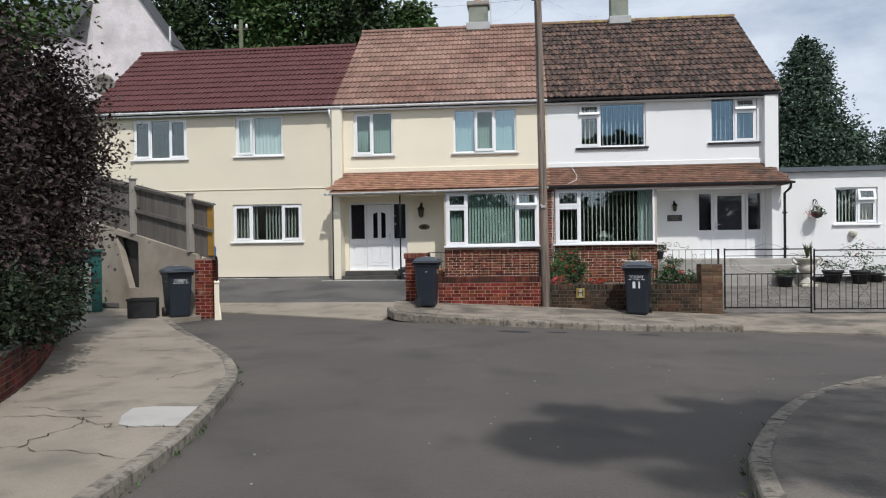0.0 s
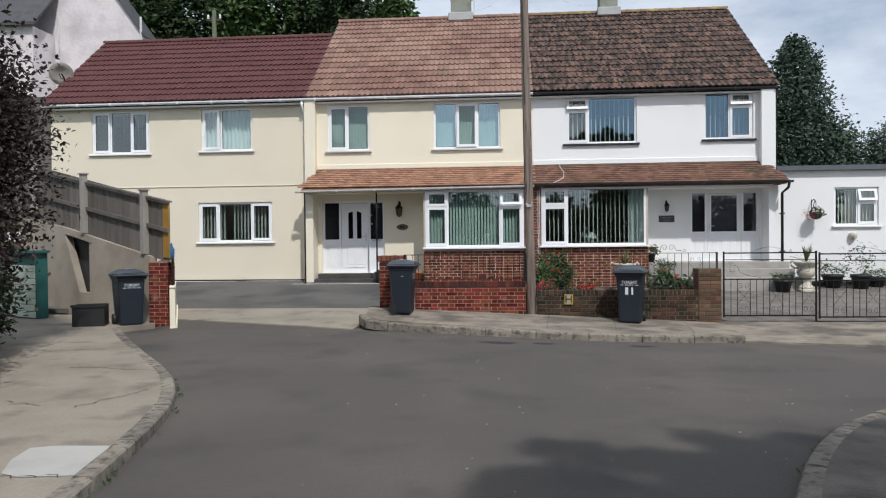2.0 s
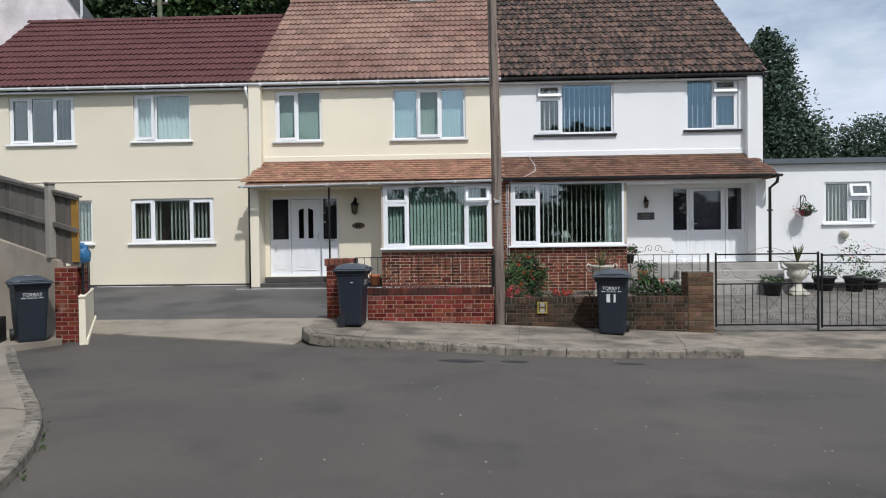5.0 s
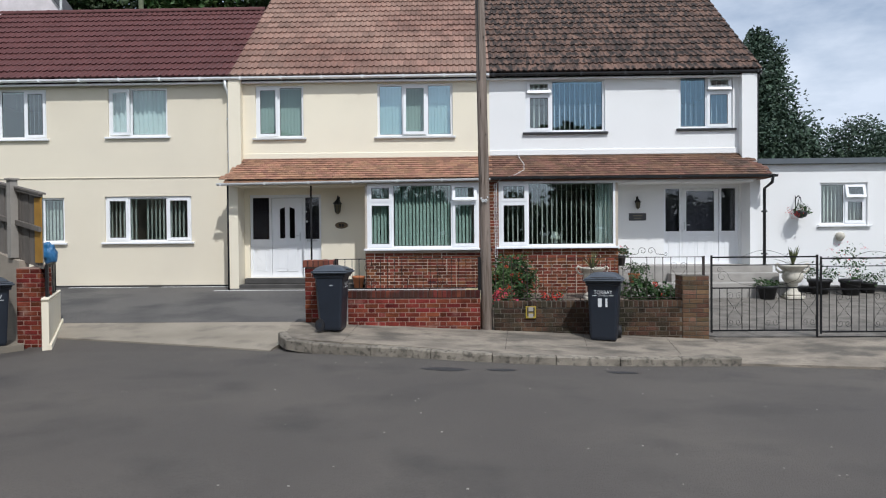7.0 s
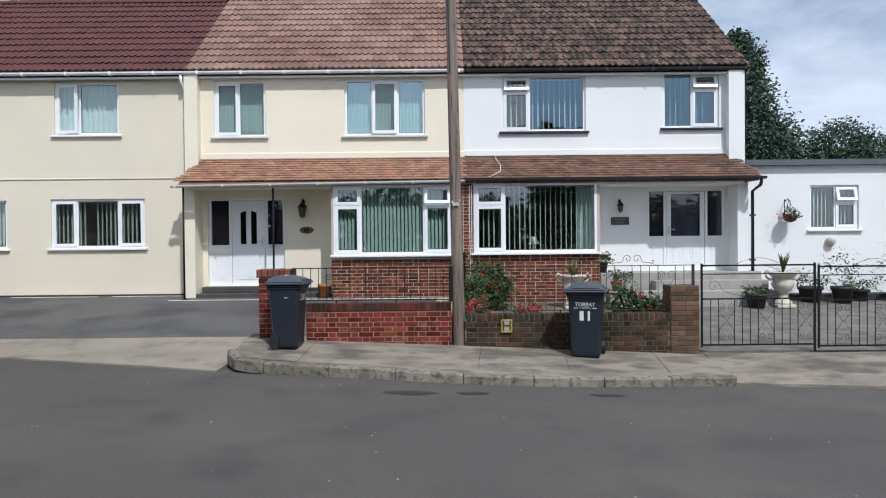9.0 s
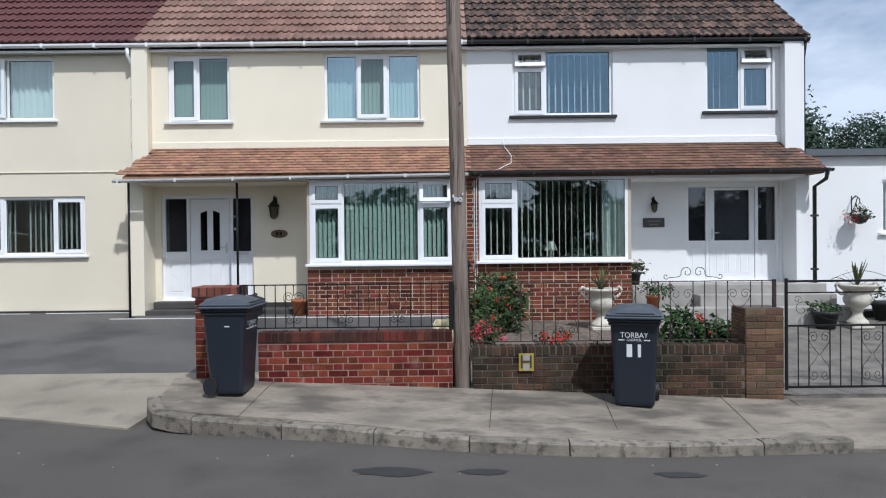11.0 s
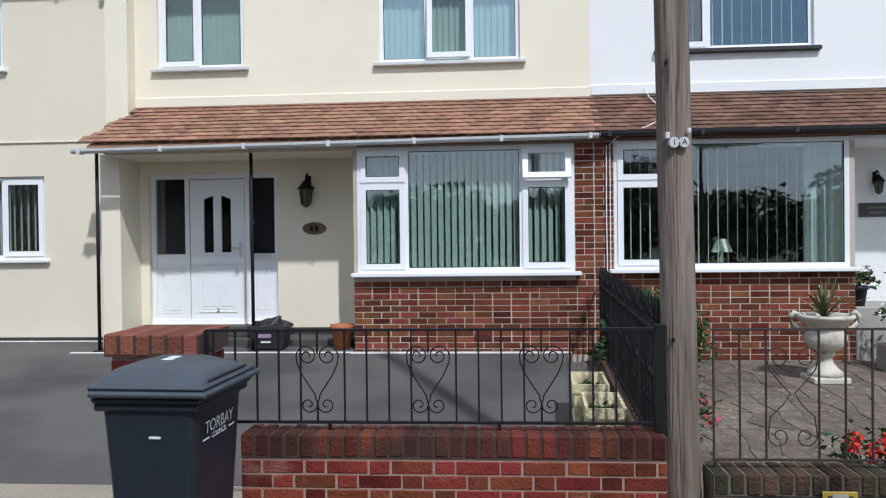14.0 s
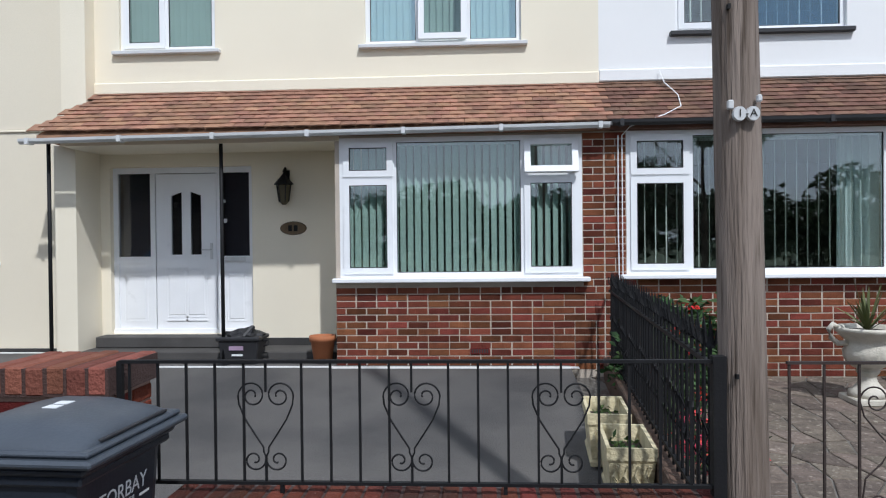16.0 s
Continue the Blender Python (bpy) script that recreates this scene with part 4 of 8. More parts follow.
def door_white():
    x0, x1, z0, z1 = DOOR_B
    y = PY + 0.06
    d = thing("door_2", "white half-glazed front door with dark glass and side lights", "door", kind="structure")
    fr = bmesh.new()
    box(fr, x0, x1, y, y + 0.07, z1 - 0.07, z1)
    box(fr, x0, x1, y, y + 0.07, z0, z0 + 0.05)
    xs = (x0, x0 + 0.40, x1 - 0.46, x1 - 0.06)
    for a in xs:
        box(fr, a, a + 0.06, y, y + 0.07, z0 + 0.05, z1 - 0.07)
    part("door_frame", fr, UPVC, d)
    mid = 1.75
    for a, b in ((x0 + 0.06, x0 + 0.40), (x1 - 0.40, x1 - 0.06)):
        pn = bmesh.new()
        box(pn, a, b, y + 0.02, y + 0.06, z0 + 0.05, mid - 0.06)
        box(pn, a, b, y + 0.008, y + 0.06, mid - 0.06, mid)
        raised_panel(pn, a + 0.04, b - 0.04, z0 + 0.1, mid - 0.12, y + 0.02)
        part("side_panel", pn, UPVC, d)
        part("side_light", boxed(a, b, y + 0.03, y + 0.036, mid, z1 - 0.07), DARK_GLASS, d, "dark glazed side light")
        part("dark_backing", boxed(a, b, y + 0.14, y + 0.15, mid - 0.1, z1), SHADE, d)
    a, b = x0 + 0.47, x1 - 0.47
    leaf = bmesh.new()
    s = 0.10
    box(leaf, a, b, y + 0.012, y + 0.06, z0 + 0.05, mid)
    box(leaf, a, b, y + 0.012, y + 0.06, z1 - 0.13, z1 - 0.08)
    box(leaf, a, a + s, y + 0.012, y + 0.06, mid, z1 - 0.13)
    box(leaf, b - s, b, y + 0.012, y + 0.06, mid, z1 - 0.13)
    for i in range(3):
        w = (b - a - 2 * 0.09) / 3
        raised_panel(leaf, a + 0.09 + i * w + 0.01, a + 0.09 + (i + 1) * w - 0.01, z0 + 0.14, mid - 0.1, y + 0.012)
    dl = part("door_leaf", leaf, UPVC, d)
    part("light", boxed(a + s, b - s, y + 0.03, y + 0.036, mid, z1 - 0.13), DARK_GLASS, dl, "dark glass pane")
    part("backing", boxed(a, b, y + 0.10, y + 0.11, z0, z1), HALL_GREY, dl)
    h = bmesh.new()
    box(h, a + 0.035, a + 0.07, y - 0.004, y + 0.015, 1.78, 1.98)
    tube(h, [(a + 0.05, y, 1.9), (a + 0.05, y - 0.045, 1.9), (a + 0.17, y - 0.045, 1.9)], 0.011, 6)
    part("door_handle", h, UPVC_GREY, dl, "white lever handle")


door_cream()
door_white()


def vertical_blind(x0, x1, z0, z1, y, pitch, width, turn, material, label, skip=()):
    """Hanging louvres; turn: degrees each slat stands out of the window's plane."""
    b = thing("vertical_blind", label, "blind", "vertical blinds", at=(0, 0, 0))
    part("head_rail", boxed(x0, x1, y - 0.02, y + 0.03, z1 - 0.04, z1), UPVC, b)
    me = None
    n = int((x1 - x0) / pitch)
    rng = random.Random(int(x0 * 100))
    for i in range(n):
        f = i / max(1, n - 1)
        if any(p <= f <= q for p, q in skip):
            continue
        if me is None:
            bm = bmesh.new()
            k = 4
            rows = []
            for j in range(k + 1):
                u = -0.5 + j / k
                bow = 0.06 * width * (1 - 4 * u * u)
                rows.append([bm.verts.new((u * width, bow, z0)), bm.verts.new((u * width, bow, z1 - 0.04))])
            for p, q in zip(rows, rows[1:]):
                bm.faces.new((p[0], q[0], q[1], p[1]))
            me = bpy.data.meshes.new("slat")
            bm.to_mesh(me)
            bm.free()
            me.materials.append(material)
        o = new("slat", me)
        o.parent = b
        o.matrix_basis = pose(x0 + (i + 0.5) * pitch, y, 0, 0, 0, turn + rng.uniform(-4, 4))
    return b


def curtain(x0, x1, z0, z1, y, material, label, folds=9):
    bm = bmesh.new()
    n = folds * 6
    rows = []
    for i in range(n + 1):
        u = i / n
        dy = 0.035 * math.sin(u * folds * math.tau) + 0.012 * math.sin(u * 17.0)
        rows.append([bm.verts.new((x0 + (x1 - x0) * u, y + dy * s, z)) for z, s in ((z0, 1.2), ((z0 + z1) / 2, 1.0), (z1, 0.6))])
    for p, q in zip(rows, rows[1:]):
        for k in range(2):
            bm.faces.new((p[k], q[k], q[k + 1], p[k + 1]))
    return tagged(link_mesh("curtain", bm, material, smooth=True), label, "curtain", "curtains")


NET = mat("pale net curtain", (0.62, 0.66, 0.66), 0.85, var=0.05, scale=8, bump=0.1)
vertical_blind(BAY_A[0] + 0.05, BAY_A[1] - 0.05, 1.44, 2.90, BY + 0.15, 0.084, 0.089, 46, BLIND, "pale green vertical louvre blind, nearly closed")
vertical_blind(BAY_B[0] + 0.05, BAY_B[1] - 0.05, 1.46, 2.92, BY + 0.15, 0.115, 0.089, 70, BLIND_W, "white vertical louvre blind, slats turned open", skip=((0.86, 0.9),))
curtain(4.28, 4.62, 1.46, 2.9, BY + 0.26, NET, "pale curtain gathered at the side of the bay", 4)
for key, (p, w, t, m, lab) in {"cream_small": (0.08, 0.089, 18, BLIND, "pale green vertical blind, closed"), "cream_large": (0.08, 0.089, 18, BLIND, "pale green vertical blind, closed"),
                               "white_large": (0.125, 0.089, 64, BLIND_W, "white vertical blind, half open"), "white_small": (0.125, 0.089, 64, BLIND_W, "white vertical blind, half open"),
                               "ext_low": (0.10, 0.089, -42, BLIND_W, "white vertical blind, slats open"), "ext_low_far": (0.09, 0.089, -25, BLIND_W, "white vertical blind, nearly closed"), "ext_far": (0.11, 0.089, -66, BLIND_W, "white vertical blind, slats open"),
                               "annex": (0.09, 0.089, 50, BLIND_W, "white vertical blind, slats half open")}.items():
    a, b, c, d = WIN[key]
    skip = ((0.32, 0.46),) if key in ("ext_low", "ext_far") else ()
    vertical_blind(a + 0.04, b - 0.04, c + 0.03, d - 0.03, (AY if key == "annex" else WIN_Y[key]) + 0.16, p, w, t, m, lab, skip)
a, b, c, d = WIN["ext_near"]
curtain(a + 0.03, b - 0.03, c + 0.03, d - 0.03, WIN_Y["ext_near"] + 0.16, NET, "pale grey net curtain", 12)


def table_lamp(at):
    t = thing("table_lamp", "small white table lamp standing inside the bay window", "lamp", at=at)
    bm = bmesh.new()
    lathe(bm, [(0.055, 0.0), (0.05, 0.02), (0.018, 0.05), (0.03, 0.10), (0.012, 0.16), (0.012, 0.2)], sides=14)
    part("lamp_base", bm, UPVC, t, smooth=True)
    bm = bmesh.new()
    lathe(bm, [(0.125, 0.18), (0.125, 0.185), (0.06, 0.34), (0.06, 0.345)], sides=18)
    part("shade", bm, mat("white lamp shade", (0.85, 0.84, 0.78), 0.8, var=0.03), t, "white conical shade")


tagged(link_mesh("window_board", boxed(BAY_B[0], BAY_B[1], BY + 0.215, BY + 0.55, 1.37, 1.42), UPVC), "white window board inside the bay", "sill", kind="structure")
tagged(link_mesh("window_board_cream", boxed(BAY_A[0], BAY_A[1], BY + 0.215, BY + 0.55, 1.35, 1.40), UPVC), "white window board inside the bay", "sill", kind="structure")
table_lamp((3.34, BY + 0.36, 1.42))


def wall_lantern(at, label, s=1.0):
    t = thing("wall_lantern", label, "lantern", "porch lanterns", at=at)
    bm = bmesh.new()
    box(bm, -0.03 * s, 0.03 * s, -0.02, 0.0, 0.02, 0.22 * s)
    tube(bm, [(0, -0.02, 0.15 * s), (0, -0.07 * s, 0.24 * s), (0, -0.13 * s, 0.20 * s), (0, -0.13 * s, 0.14 * s)], 0.012 * s, 6)
    part("arm", bm, IRON, t)
    bm = bmesh.new()
    lathe(bm, [(0.012 * s, 0.17 * s), (0.03 * s, 0.15 * s), (0.10 * s, 0.07 * s), (0.105 * s, 0.06 * s)], (0, -0.13 * s, 0), 6)
    part("cap", bm, IRON, t)
    bm = bmesh.new()
    lathe(bm, [(0.07 * s, 0.055 * s), (0.045 * s, -0.12 * s), (0.02 * s, -0.15 * s)], (0, -0.13 * s, 0), 6)
    part("glass_body", bm, mat("dull amber lantern glass", (0.10, 0.085, 0.05), 0.25, var=0.1), t)
    for k in range(6):
        a = k * math.tau / 6
        bm = bmesh.new()
        tube(bm, [(0.075 * s * math.cos(a), -0.13 * s + 0.075 * s * math.sin(a), 0.055 * s), (0.05 * s * math.cos(a), -0.13 * s + 0.05 * s * math.sin(a), -0.12 * s)], 0.006 * s, 4)
        part("rib", bm, IRON, t)


wall_lantern((-1.93, PY, 2.42), "black iron wall lantern beside the cream front door", 1.15)
wall_lantern((5.40, PY, 2.42), "black iron wall lantern beside the white front door", 0.8)


def plaque_oval():
    t = thing("house_plaque", "oval bronze house plaque screwed to the cream wall", "plaque", at=(-1.86, PY, 1.97))
    bm = bmesh.new()
    n = 28
    f = [bm.verts.new((0.155 * math.cos(k * math.tau / n), -0.022, 0.075 * math.sin(k * math.tau / n))) for k in range(n)]
    b = [bm.verts.new((0.165 * math.cos(k * math.tau / n), 0.0, 0.083 * math.sin(k * math.tau / n))) for k in range(n)]
    bm.faces.new(f)
    for k in range(n):
        bm.faces.new((f[k], b[k], b[(k + 1) % n], f[(k + 1) % n]))
    bmesh.ops.recalc_face_normals(bm, faces=bm.faces[:])
    part("plate", bm, mat("old bronze", (0.17, 0.12, 0.07), 0.5, 0.6, var=0.3), t)
    for x in (-0.035, 0.035):
        part("raised_bar", boxed(x - 0.022, x + 0.022, -0.028, -0.02, -0.035, 0.035), IRON, t)


plaque_oval()
t = thing("name_plaque", "dark slate name plaque on the white porch wall", "plaque", at=(5.41, PY, 2.11))
part("slate", boxed(-0.21, 0.21, -0.02, 0, -0.09, 0.09, bevel=0.006), mat("slate", (0.05, 0.05, 0.055), 0.5, var=0.2), t)
for x, z, w in ((-0.0, 0.03, 0.12), (0.0, -0.035, 0.09)):
    part("faint_bar", boxed(x - w, x + w, -0.0225, -0.0195, z - 0.014, z + 0.014), mat("dull gilt", (0.16, 0.14, 0.1), 0.5), t)
t = thing("air_brick", "red terracotta air brick low in the bay wall", "vent", at=(0.40, BY - 0.004, 0.60))
part("vent_face", boxed(-0.105, 0.105, 0, 0.02, -0.032, 0.032), BRICK_RED, t)
# Black bars on the face paint the shade of the open slots.
for i in range(7):
    part("slot", boxed(-0.09 + i * 0.027, -0.075 + i * 0.027, -0.003, 0.01, -0.022, 0.022), PLINTH, t)


# ---- chimneys, aerial, wires ----
def chimney(at, w, d, h, pots, material, label):
    t = thing("chimney", label, "chimney", "chimneys", at=at)
    part("chimney_shaft", boxed(-w / 2, w / 2, -d / 2, d / 2, -0.7, h, bevel=0.015), material, t)
    part("cap_slab", boxed(-w / 2 - 0.06, w / 2 + 0.06, -d / 2 - 0.06, d / 2 + 0.06, h, h + 0.16, bevel=0.02), CONC_POST, t)
    part("lead_apron", boxed(-w / 2 - 0.08, w / 2 + 0.08, -d / 2 - 0.12, d / 2 + 0.1, -0.25, 0.02, bevel=0.02), mat("grey lead", (0.42, 0.42, 0.42), 0.6), t, "pale lead apron")
    for x in pots:
        bm = bmesh.new()
        lathe(bm, [(0.13, h + 0.16), (0.14, h + 0.22), (0.12, h + 0.26), (0.125, h + 0.42), (0.15, h + 0.45), (0.15, h + 0.50), (0.12, h + 0.53), (0.12, h + 0.72), (0.15, h + 0.76), (0.14, h + 0.80)], (x, 0, 0), 16)
        part("chimney_pot", bm, mat("red chimney pot", (0.36, 0.07, 0.05), 0.7, var=0.15), t, smooth=True)


GREY_REND = mat("grey chimney render", (0.26, 0.28, 0.23), 0.9, var=0.25)
chimney((-0.37, RIDGE_Y + 0.1, RIDGE_Z + 0.10), 0.66, 0.6, 0.62, (-0.02,), GREY_REND, "grey rendered chimney with a red pot")
chimney((4.47, RIDGE_Y + 0.1, RIDGE_Z + 0.10), 0.58, 0.6, 0.85, (0.0,), GREY_REND, "grey rendered chimney with strapped aerial cables")
t = thing("tv_aerial", "television aerial mast strapped to the chimney", "aerial", at=(0.08, RIDGE_Y - 0.25, RIDGE_Z))
bm = bmesh.new()
tube(bm, [(0, 0, 0.0), (0, 0, 2.4)], 0.018, 6)
part("mast", bm, UPVC_GREY, t)
bm = bmesh.new()
tube(bm, [(-0.5, 0, 2.2), (0.5, 0, 2.25)], 0.012, 6)
part("boom", bm, UPVC_GREY, t)
for i in range(6):
    bm = bmesh.new()
    tube(bm, [(-0.45 + i * 0.17, -0.18, 2.21 + i * 0.008), (-0.45 + i * 0.17, 0.18, 2.21 + i * 0.008)], 0.006, 5)
    part("element", bm, UPVC_GREY, t)


# ---- telegraph pole ----
def telegraph_pole():
    t = thing("telegraph_pole", "weathered grey wooden telegraph pole on the pavement", "pole", at=(1.51, 12.76, 0.06))
    bm = bmesh.new()
    n, rings = 20, []
    rng = random.Random(3)
    for i in range(25):
        z = i * 0.29
        r = 0.094 - 0.0027 * z
        lean = -0.016 * z
        rings.append([bm.verts.new((lean + r * (1 + rng.uniform(-0.015, 0.015)) * math.cos(k * math.tau / n), r * (1 + rng.uniform(-0.015, 0.015)) * math.sin(k * math.tau / n), z)) for k in range(n)])
    for p, q in zip(rings, rings[1:]):
        for k in range(n):
            bm.faces.new((p[k], p[(k + 1) % n], q[(k + 1) % n], q[k]))
    bm.faces.new(rings[-1])
    m = WOOD_POLE
    part("shaft", bm, m, t, smooth=True)
    for z in (2.205,):
        pl = bmesh.new()
        for dx in (-0.062, -0.012):
            n2 = 14
            fr2 = [pl.verts.new((dx + 0.024 * math.cos(k * math.tau / n2), -0.117, z + 0.027 * math.sin(k * math.tau / n2))) for k in range(n2)]
            bk2 = [pl.verts.new((dx + 0.026 * math.cos(k * math.tau / n2), -0.098, z + 0.029 * math.sin(k * math.tau / n2))) for k in range(n2)]
            pl.faces.new(fr2[::-1])
            for k in range(n2):
                pl.faces.new((fr2[k], fr2[(k + 1) % n2], bk2[(k + 1) % n2], bk2[k]))
        box(pl, -0.045, -0.028, -0.114, -0.098, z - 0.010, z + 0.010)
        box(pl, -0.102, -0.080, -0.104, -0.080, z + 0.02, z + 0.055, bevel=0.004)
        box(pl, 0.006, 0.024, -0.110, -0.085, z + 0.045, z + 0.072, bevel=0.004)
        part("number_plate", pl, UPVC_GREY, t, "small pale plate nailed to the pole")
    for z in (1.2, 2.62, 3.3, 4.2, 4.9, 5.6, 6.2):
        b2 = bmesh.new()
        x = -0.016 * z
        s = 1 if int(z * 10) % 2 else -1
        box(b2, x + s * 0.05 - 0.005, x + s * 0.05 + 0.005, -0.094, -0.06, z - 0.009, z + 0.009)
        part("step_iron", b2, IRON, t)
    bm = bmesh.new()
    for dx in (-0.12, 0.12):
        tube(bm, [(-0.11, 0, 6.62), (-0.11 + dx, 0, 6.62), (-0.11 + dx, 0, 6.72)], 0.014, 6)
    part("insulator_arm", bm, IRON, t)
    bm = bmesh.new()
    tube(bm, [(-0.04 - 0.016 * z, -0.094 + 0.003 * z, z) for z in (4.2, 5, 6, 6.6)], 0.008, 6)
    part("riser_cable", bm, BLACK, t)
    return t


POLE = telegraph_pole()


def wire(name, a, b, sag, label, r=0.003):
    bm = bmesh.new()
    a, b = Vector(a), Vector(b)
    tube(bm, [a.lerp(b, i / 14) - Vector((0, 0, sag * 4 * (i / 14) * (1 - i / 14))) for i in range(15)], r, 5)
    return tagged(link_mesh(name, bm, BLACK), label, "cable", "overhead wires")


wire("overhead_wire", (1.27, 12.73, 6.74), (-0.05, RIDGE_Y - 0.2, RIDGE_Z + 0.25), 0.25, "thin black telephone wire from pole to chimney", 0.0011)
wire("overhead_wire", (1.51, 12.73, 6.74), (4.15, RIDGE_Y - 0.2, RIDGE_Z + 0.25), 0.25, "thin black telephone wire from pole to chimney", 0.0011)
wire("overhead_wire", (1.3, 12.73, 6.7), (-18.6, 33.8, 14.4), 0.5, "thin black telephone wire from pole to the upper house", 0.0025)
bm = bmesh.new()
tube(bm, [(2.48, 18.34, 3.72), (2.5, 18.2, 3.56), (2.60, 18.0, 3.38), (2.58, 17.8, 3.22), (2.36, 17.63, 3.1), (2.0, 17.6, 2.98), (1.93, 17.69, 2.9), (1.93, 17.69, 0.6)], 0.006, 6)
tagged(link_mesh("white_cable", bm, UPVC), "white telephone cable trailing over the canopy and down the brick pier", "cable")
bm = bmesh.new()
tube(bm, [(1.89, 17.695, 2.9), (1.885, 17.695, 2.0), (1.90, 17.69, 0.6)], 0.007, 6)
tagged(link_mesh("white_cable", bm, UPVC), "white telephone cable clipped to the brick pier", "cable")


# ---- leaves ----
def leaves(bm, spots, size, rng, stretch=1.7, droop=0.3):
    """Small bent leaf blades at the given spots."""
    for p in spots:
        s = size * rng.uniform(0.6, 1.35)
        d = Vector((rng.gauss(0, 1), rng.gauss(0, 1), rng.gauss(0, 0.6) - droop)).normalized()
        u = d.cross(Vector((rng.gauss(0, 1), rng.gauss(0, 1), rng.gauss(0, 1)))).normalized()
        n = d.cross(u)
        a = Vector(p)
        m = a + d * s * stretch * 0.5 + n * s * 0.12
        e = a + d * s * stretch
        v = [bm.verts.new(q) for q in (a, m + u * s * 0.42, e, m - u * s * 0.42)]
        bm.faces.new((v[0], v[1], v[2]))
        bm.faces.new((v[0], v[2], v[3]))


def clump_spots(lumps, n, rng, shell=0.55):
    """Spots spread through ellipsoid lumps (x, y, z, rx, ry, rz), thicker towards their skins, in twiggy bunches."""
    tot = sum(l[3] * l[4] + l[4] * l[5] + l[3] * l[5] for l in lumps)
    out = []
    for x, y, z, rx, ry, rz in lumps:
        k = int(n * (rx * ry + ry * rz + rx * rz) / tot / 9)
        for _ in range(max(1, k)):
            d = Vector((rng.gauss(0, 1), rng.gauss(0, 1), rng.gauss(0, 1))).normalized()
            r = shell + (1.08 - shell) * rng.random() ** 0.6
            c = Vector((x + d.x * rx * r, y + d.y * ry * r, z + d.z * rz * r))
            sp = 0.16 * min(rx, ry, rz) + 0.03
            for _ in range(9):
                out.append(c + Vector((rng.gauss(0, sp), rng.gauss(0, sp), rng.gauss(0, sp * 0.8))))
    return out


def tree(name, at, height, lumps, n, leaf, material, label, seed, trunk=0.2, category="tree", group="", limbs=7, shell=0.55):
    t = thing(name, label, category, group, at=at)
    rng = random.Random(seed)
    bm = bmesh.new()
    tube(bm, [(0, 0, -0.3), (0.05, 0.02, height * 0.3), (-0.04, 0.03, height * 0.6), (0, 0, height * 0.9)], trunk, 9, taper=trunk * 0.25)
    for k in range(limbs):
        l = lumps[k % len(lumps)]
        z0 = height * rng.uniform(0.25, 0.6)
        tip = Vector((l[0] + rng.uniform(-0.4, 0.4) * l[3], l[1] + rng.uniform(-0.4, 0.4) * l[4], l[2] + rng.uniform(-0.2, 0.5) * l[5]))
        mid = Vector((0, 0, z0)).lerp(tip, 0.5) + Vector((rng.uniform(-0.1, 0.1), rng.uniform(-0.1, 0.1), 0.15)) * height * 0.1
        tube(bm, [(0, 0, z0), mid, tip], trunk * 0.4, 6, taper=trunk * 0.06)
    part("trunk", bm, BARK, t)
    bm = bmesh.new()
    leaves(bm, clump_spots(lumps, n, rng, shell), leaf, rng)
    tagged(part("crown", bm, material, t), kind="stuff")
    return t


# ---- garden walls (their bricks follow at the end) ----
def low_wall(name, x0, x1, y0, y1, z0, z1, material, label):
    return tagged(link_mesh(name, boxed(x0, x1, y0, y1, z0, z1), material), label, "wall", kind="structure")


WALL_A = low_wall("wall_garden_red", -0.80, 1.39, 12.615, 12.80, -0.05, 0.66, RED_MORTAR, "low red brick garden wall with brick-on-edge coping")
PIER_A = low_wall("pier_red", -1.52, -1.06, 12.66, 13.06, -0.05, 1.18, RED_MORTAR, "red brick gate pier with a brick coping")
WALL_B = low_wall("wall_garden_brown", 1.62, 4.70, 12.615, 12.80, -0.2, 0.49, OLD_MORTAR, "low weathered brown brick garden wall")
PIER_B = low_wall("pier_brown", 4.705, 5.13, 12.60, 13.0, -0.3, 1.0, OLD_MORTAR, "weathered brown brick gate pier")
KERB_SIDE = tagged(link_mesh("wall_side_low", boxed(0, 0.14, 0, 4.75, 0.0, 0.42, bevel=0.01), SIDE_BASE), "low rendered dividing wall under the side railing", "wall", kind="structure")
KERB_SIDE.matrix_basis = pose(1.37, 12.96, 0.12, 0, 0, -4.2)


def spiral(cx, cz, r0, r1, a0, a1, n=22):
    return [(cx + (r0 + (r1 - r0) * i / n) * math.cos(radians(a0 + (a1 - a0) * i / n)), 0.0, cz + (r0 + (r1 - r0) * i / n) * math.sin(radians(a0 + (a1 - a0) * i / n))) for i in range(n + 1)]


def scroll(bm, pts, r=0.0055, flip=1, dx=0.0, dz=0.0, sx=1.0, sz=1.0):
    tube(bm, [(dx + flip * p[0] * sx, p[1], dz + p[2] * sz) for p in pts], r, 5)


HEART = spiral(0.056, 0.345, 0.012, 0.058, 560, 0, 34) + [(0.110, 0, 0.31), (0.085, 0, 0.25), (0.04, 0, 0.18), (0.010, 0, 0.135)] + spiral(0.048, 0.085, 0.050, 0.010, 140, 640, 30)
LYRE = spiral(0.075, 0.50, 0.012, 0.062, 500, 0, 30) + [(0.12, 0, 0.44), (0.06, 0, 0.37), (0.012, 0, 0.32)] + [(0.05, 0, 0.26), (0.115, 0, 0.2)] + spiral(0.07, 0.10, 0.06, 0.012, 20, -460, 30)


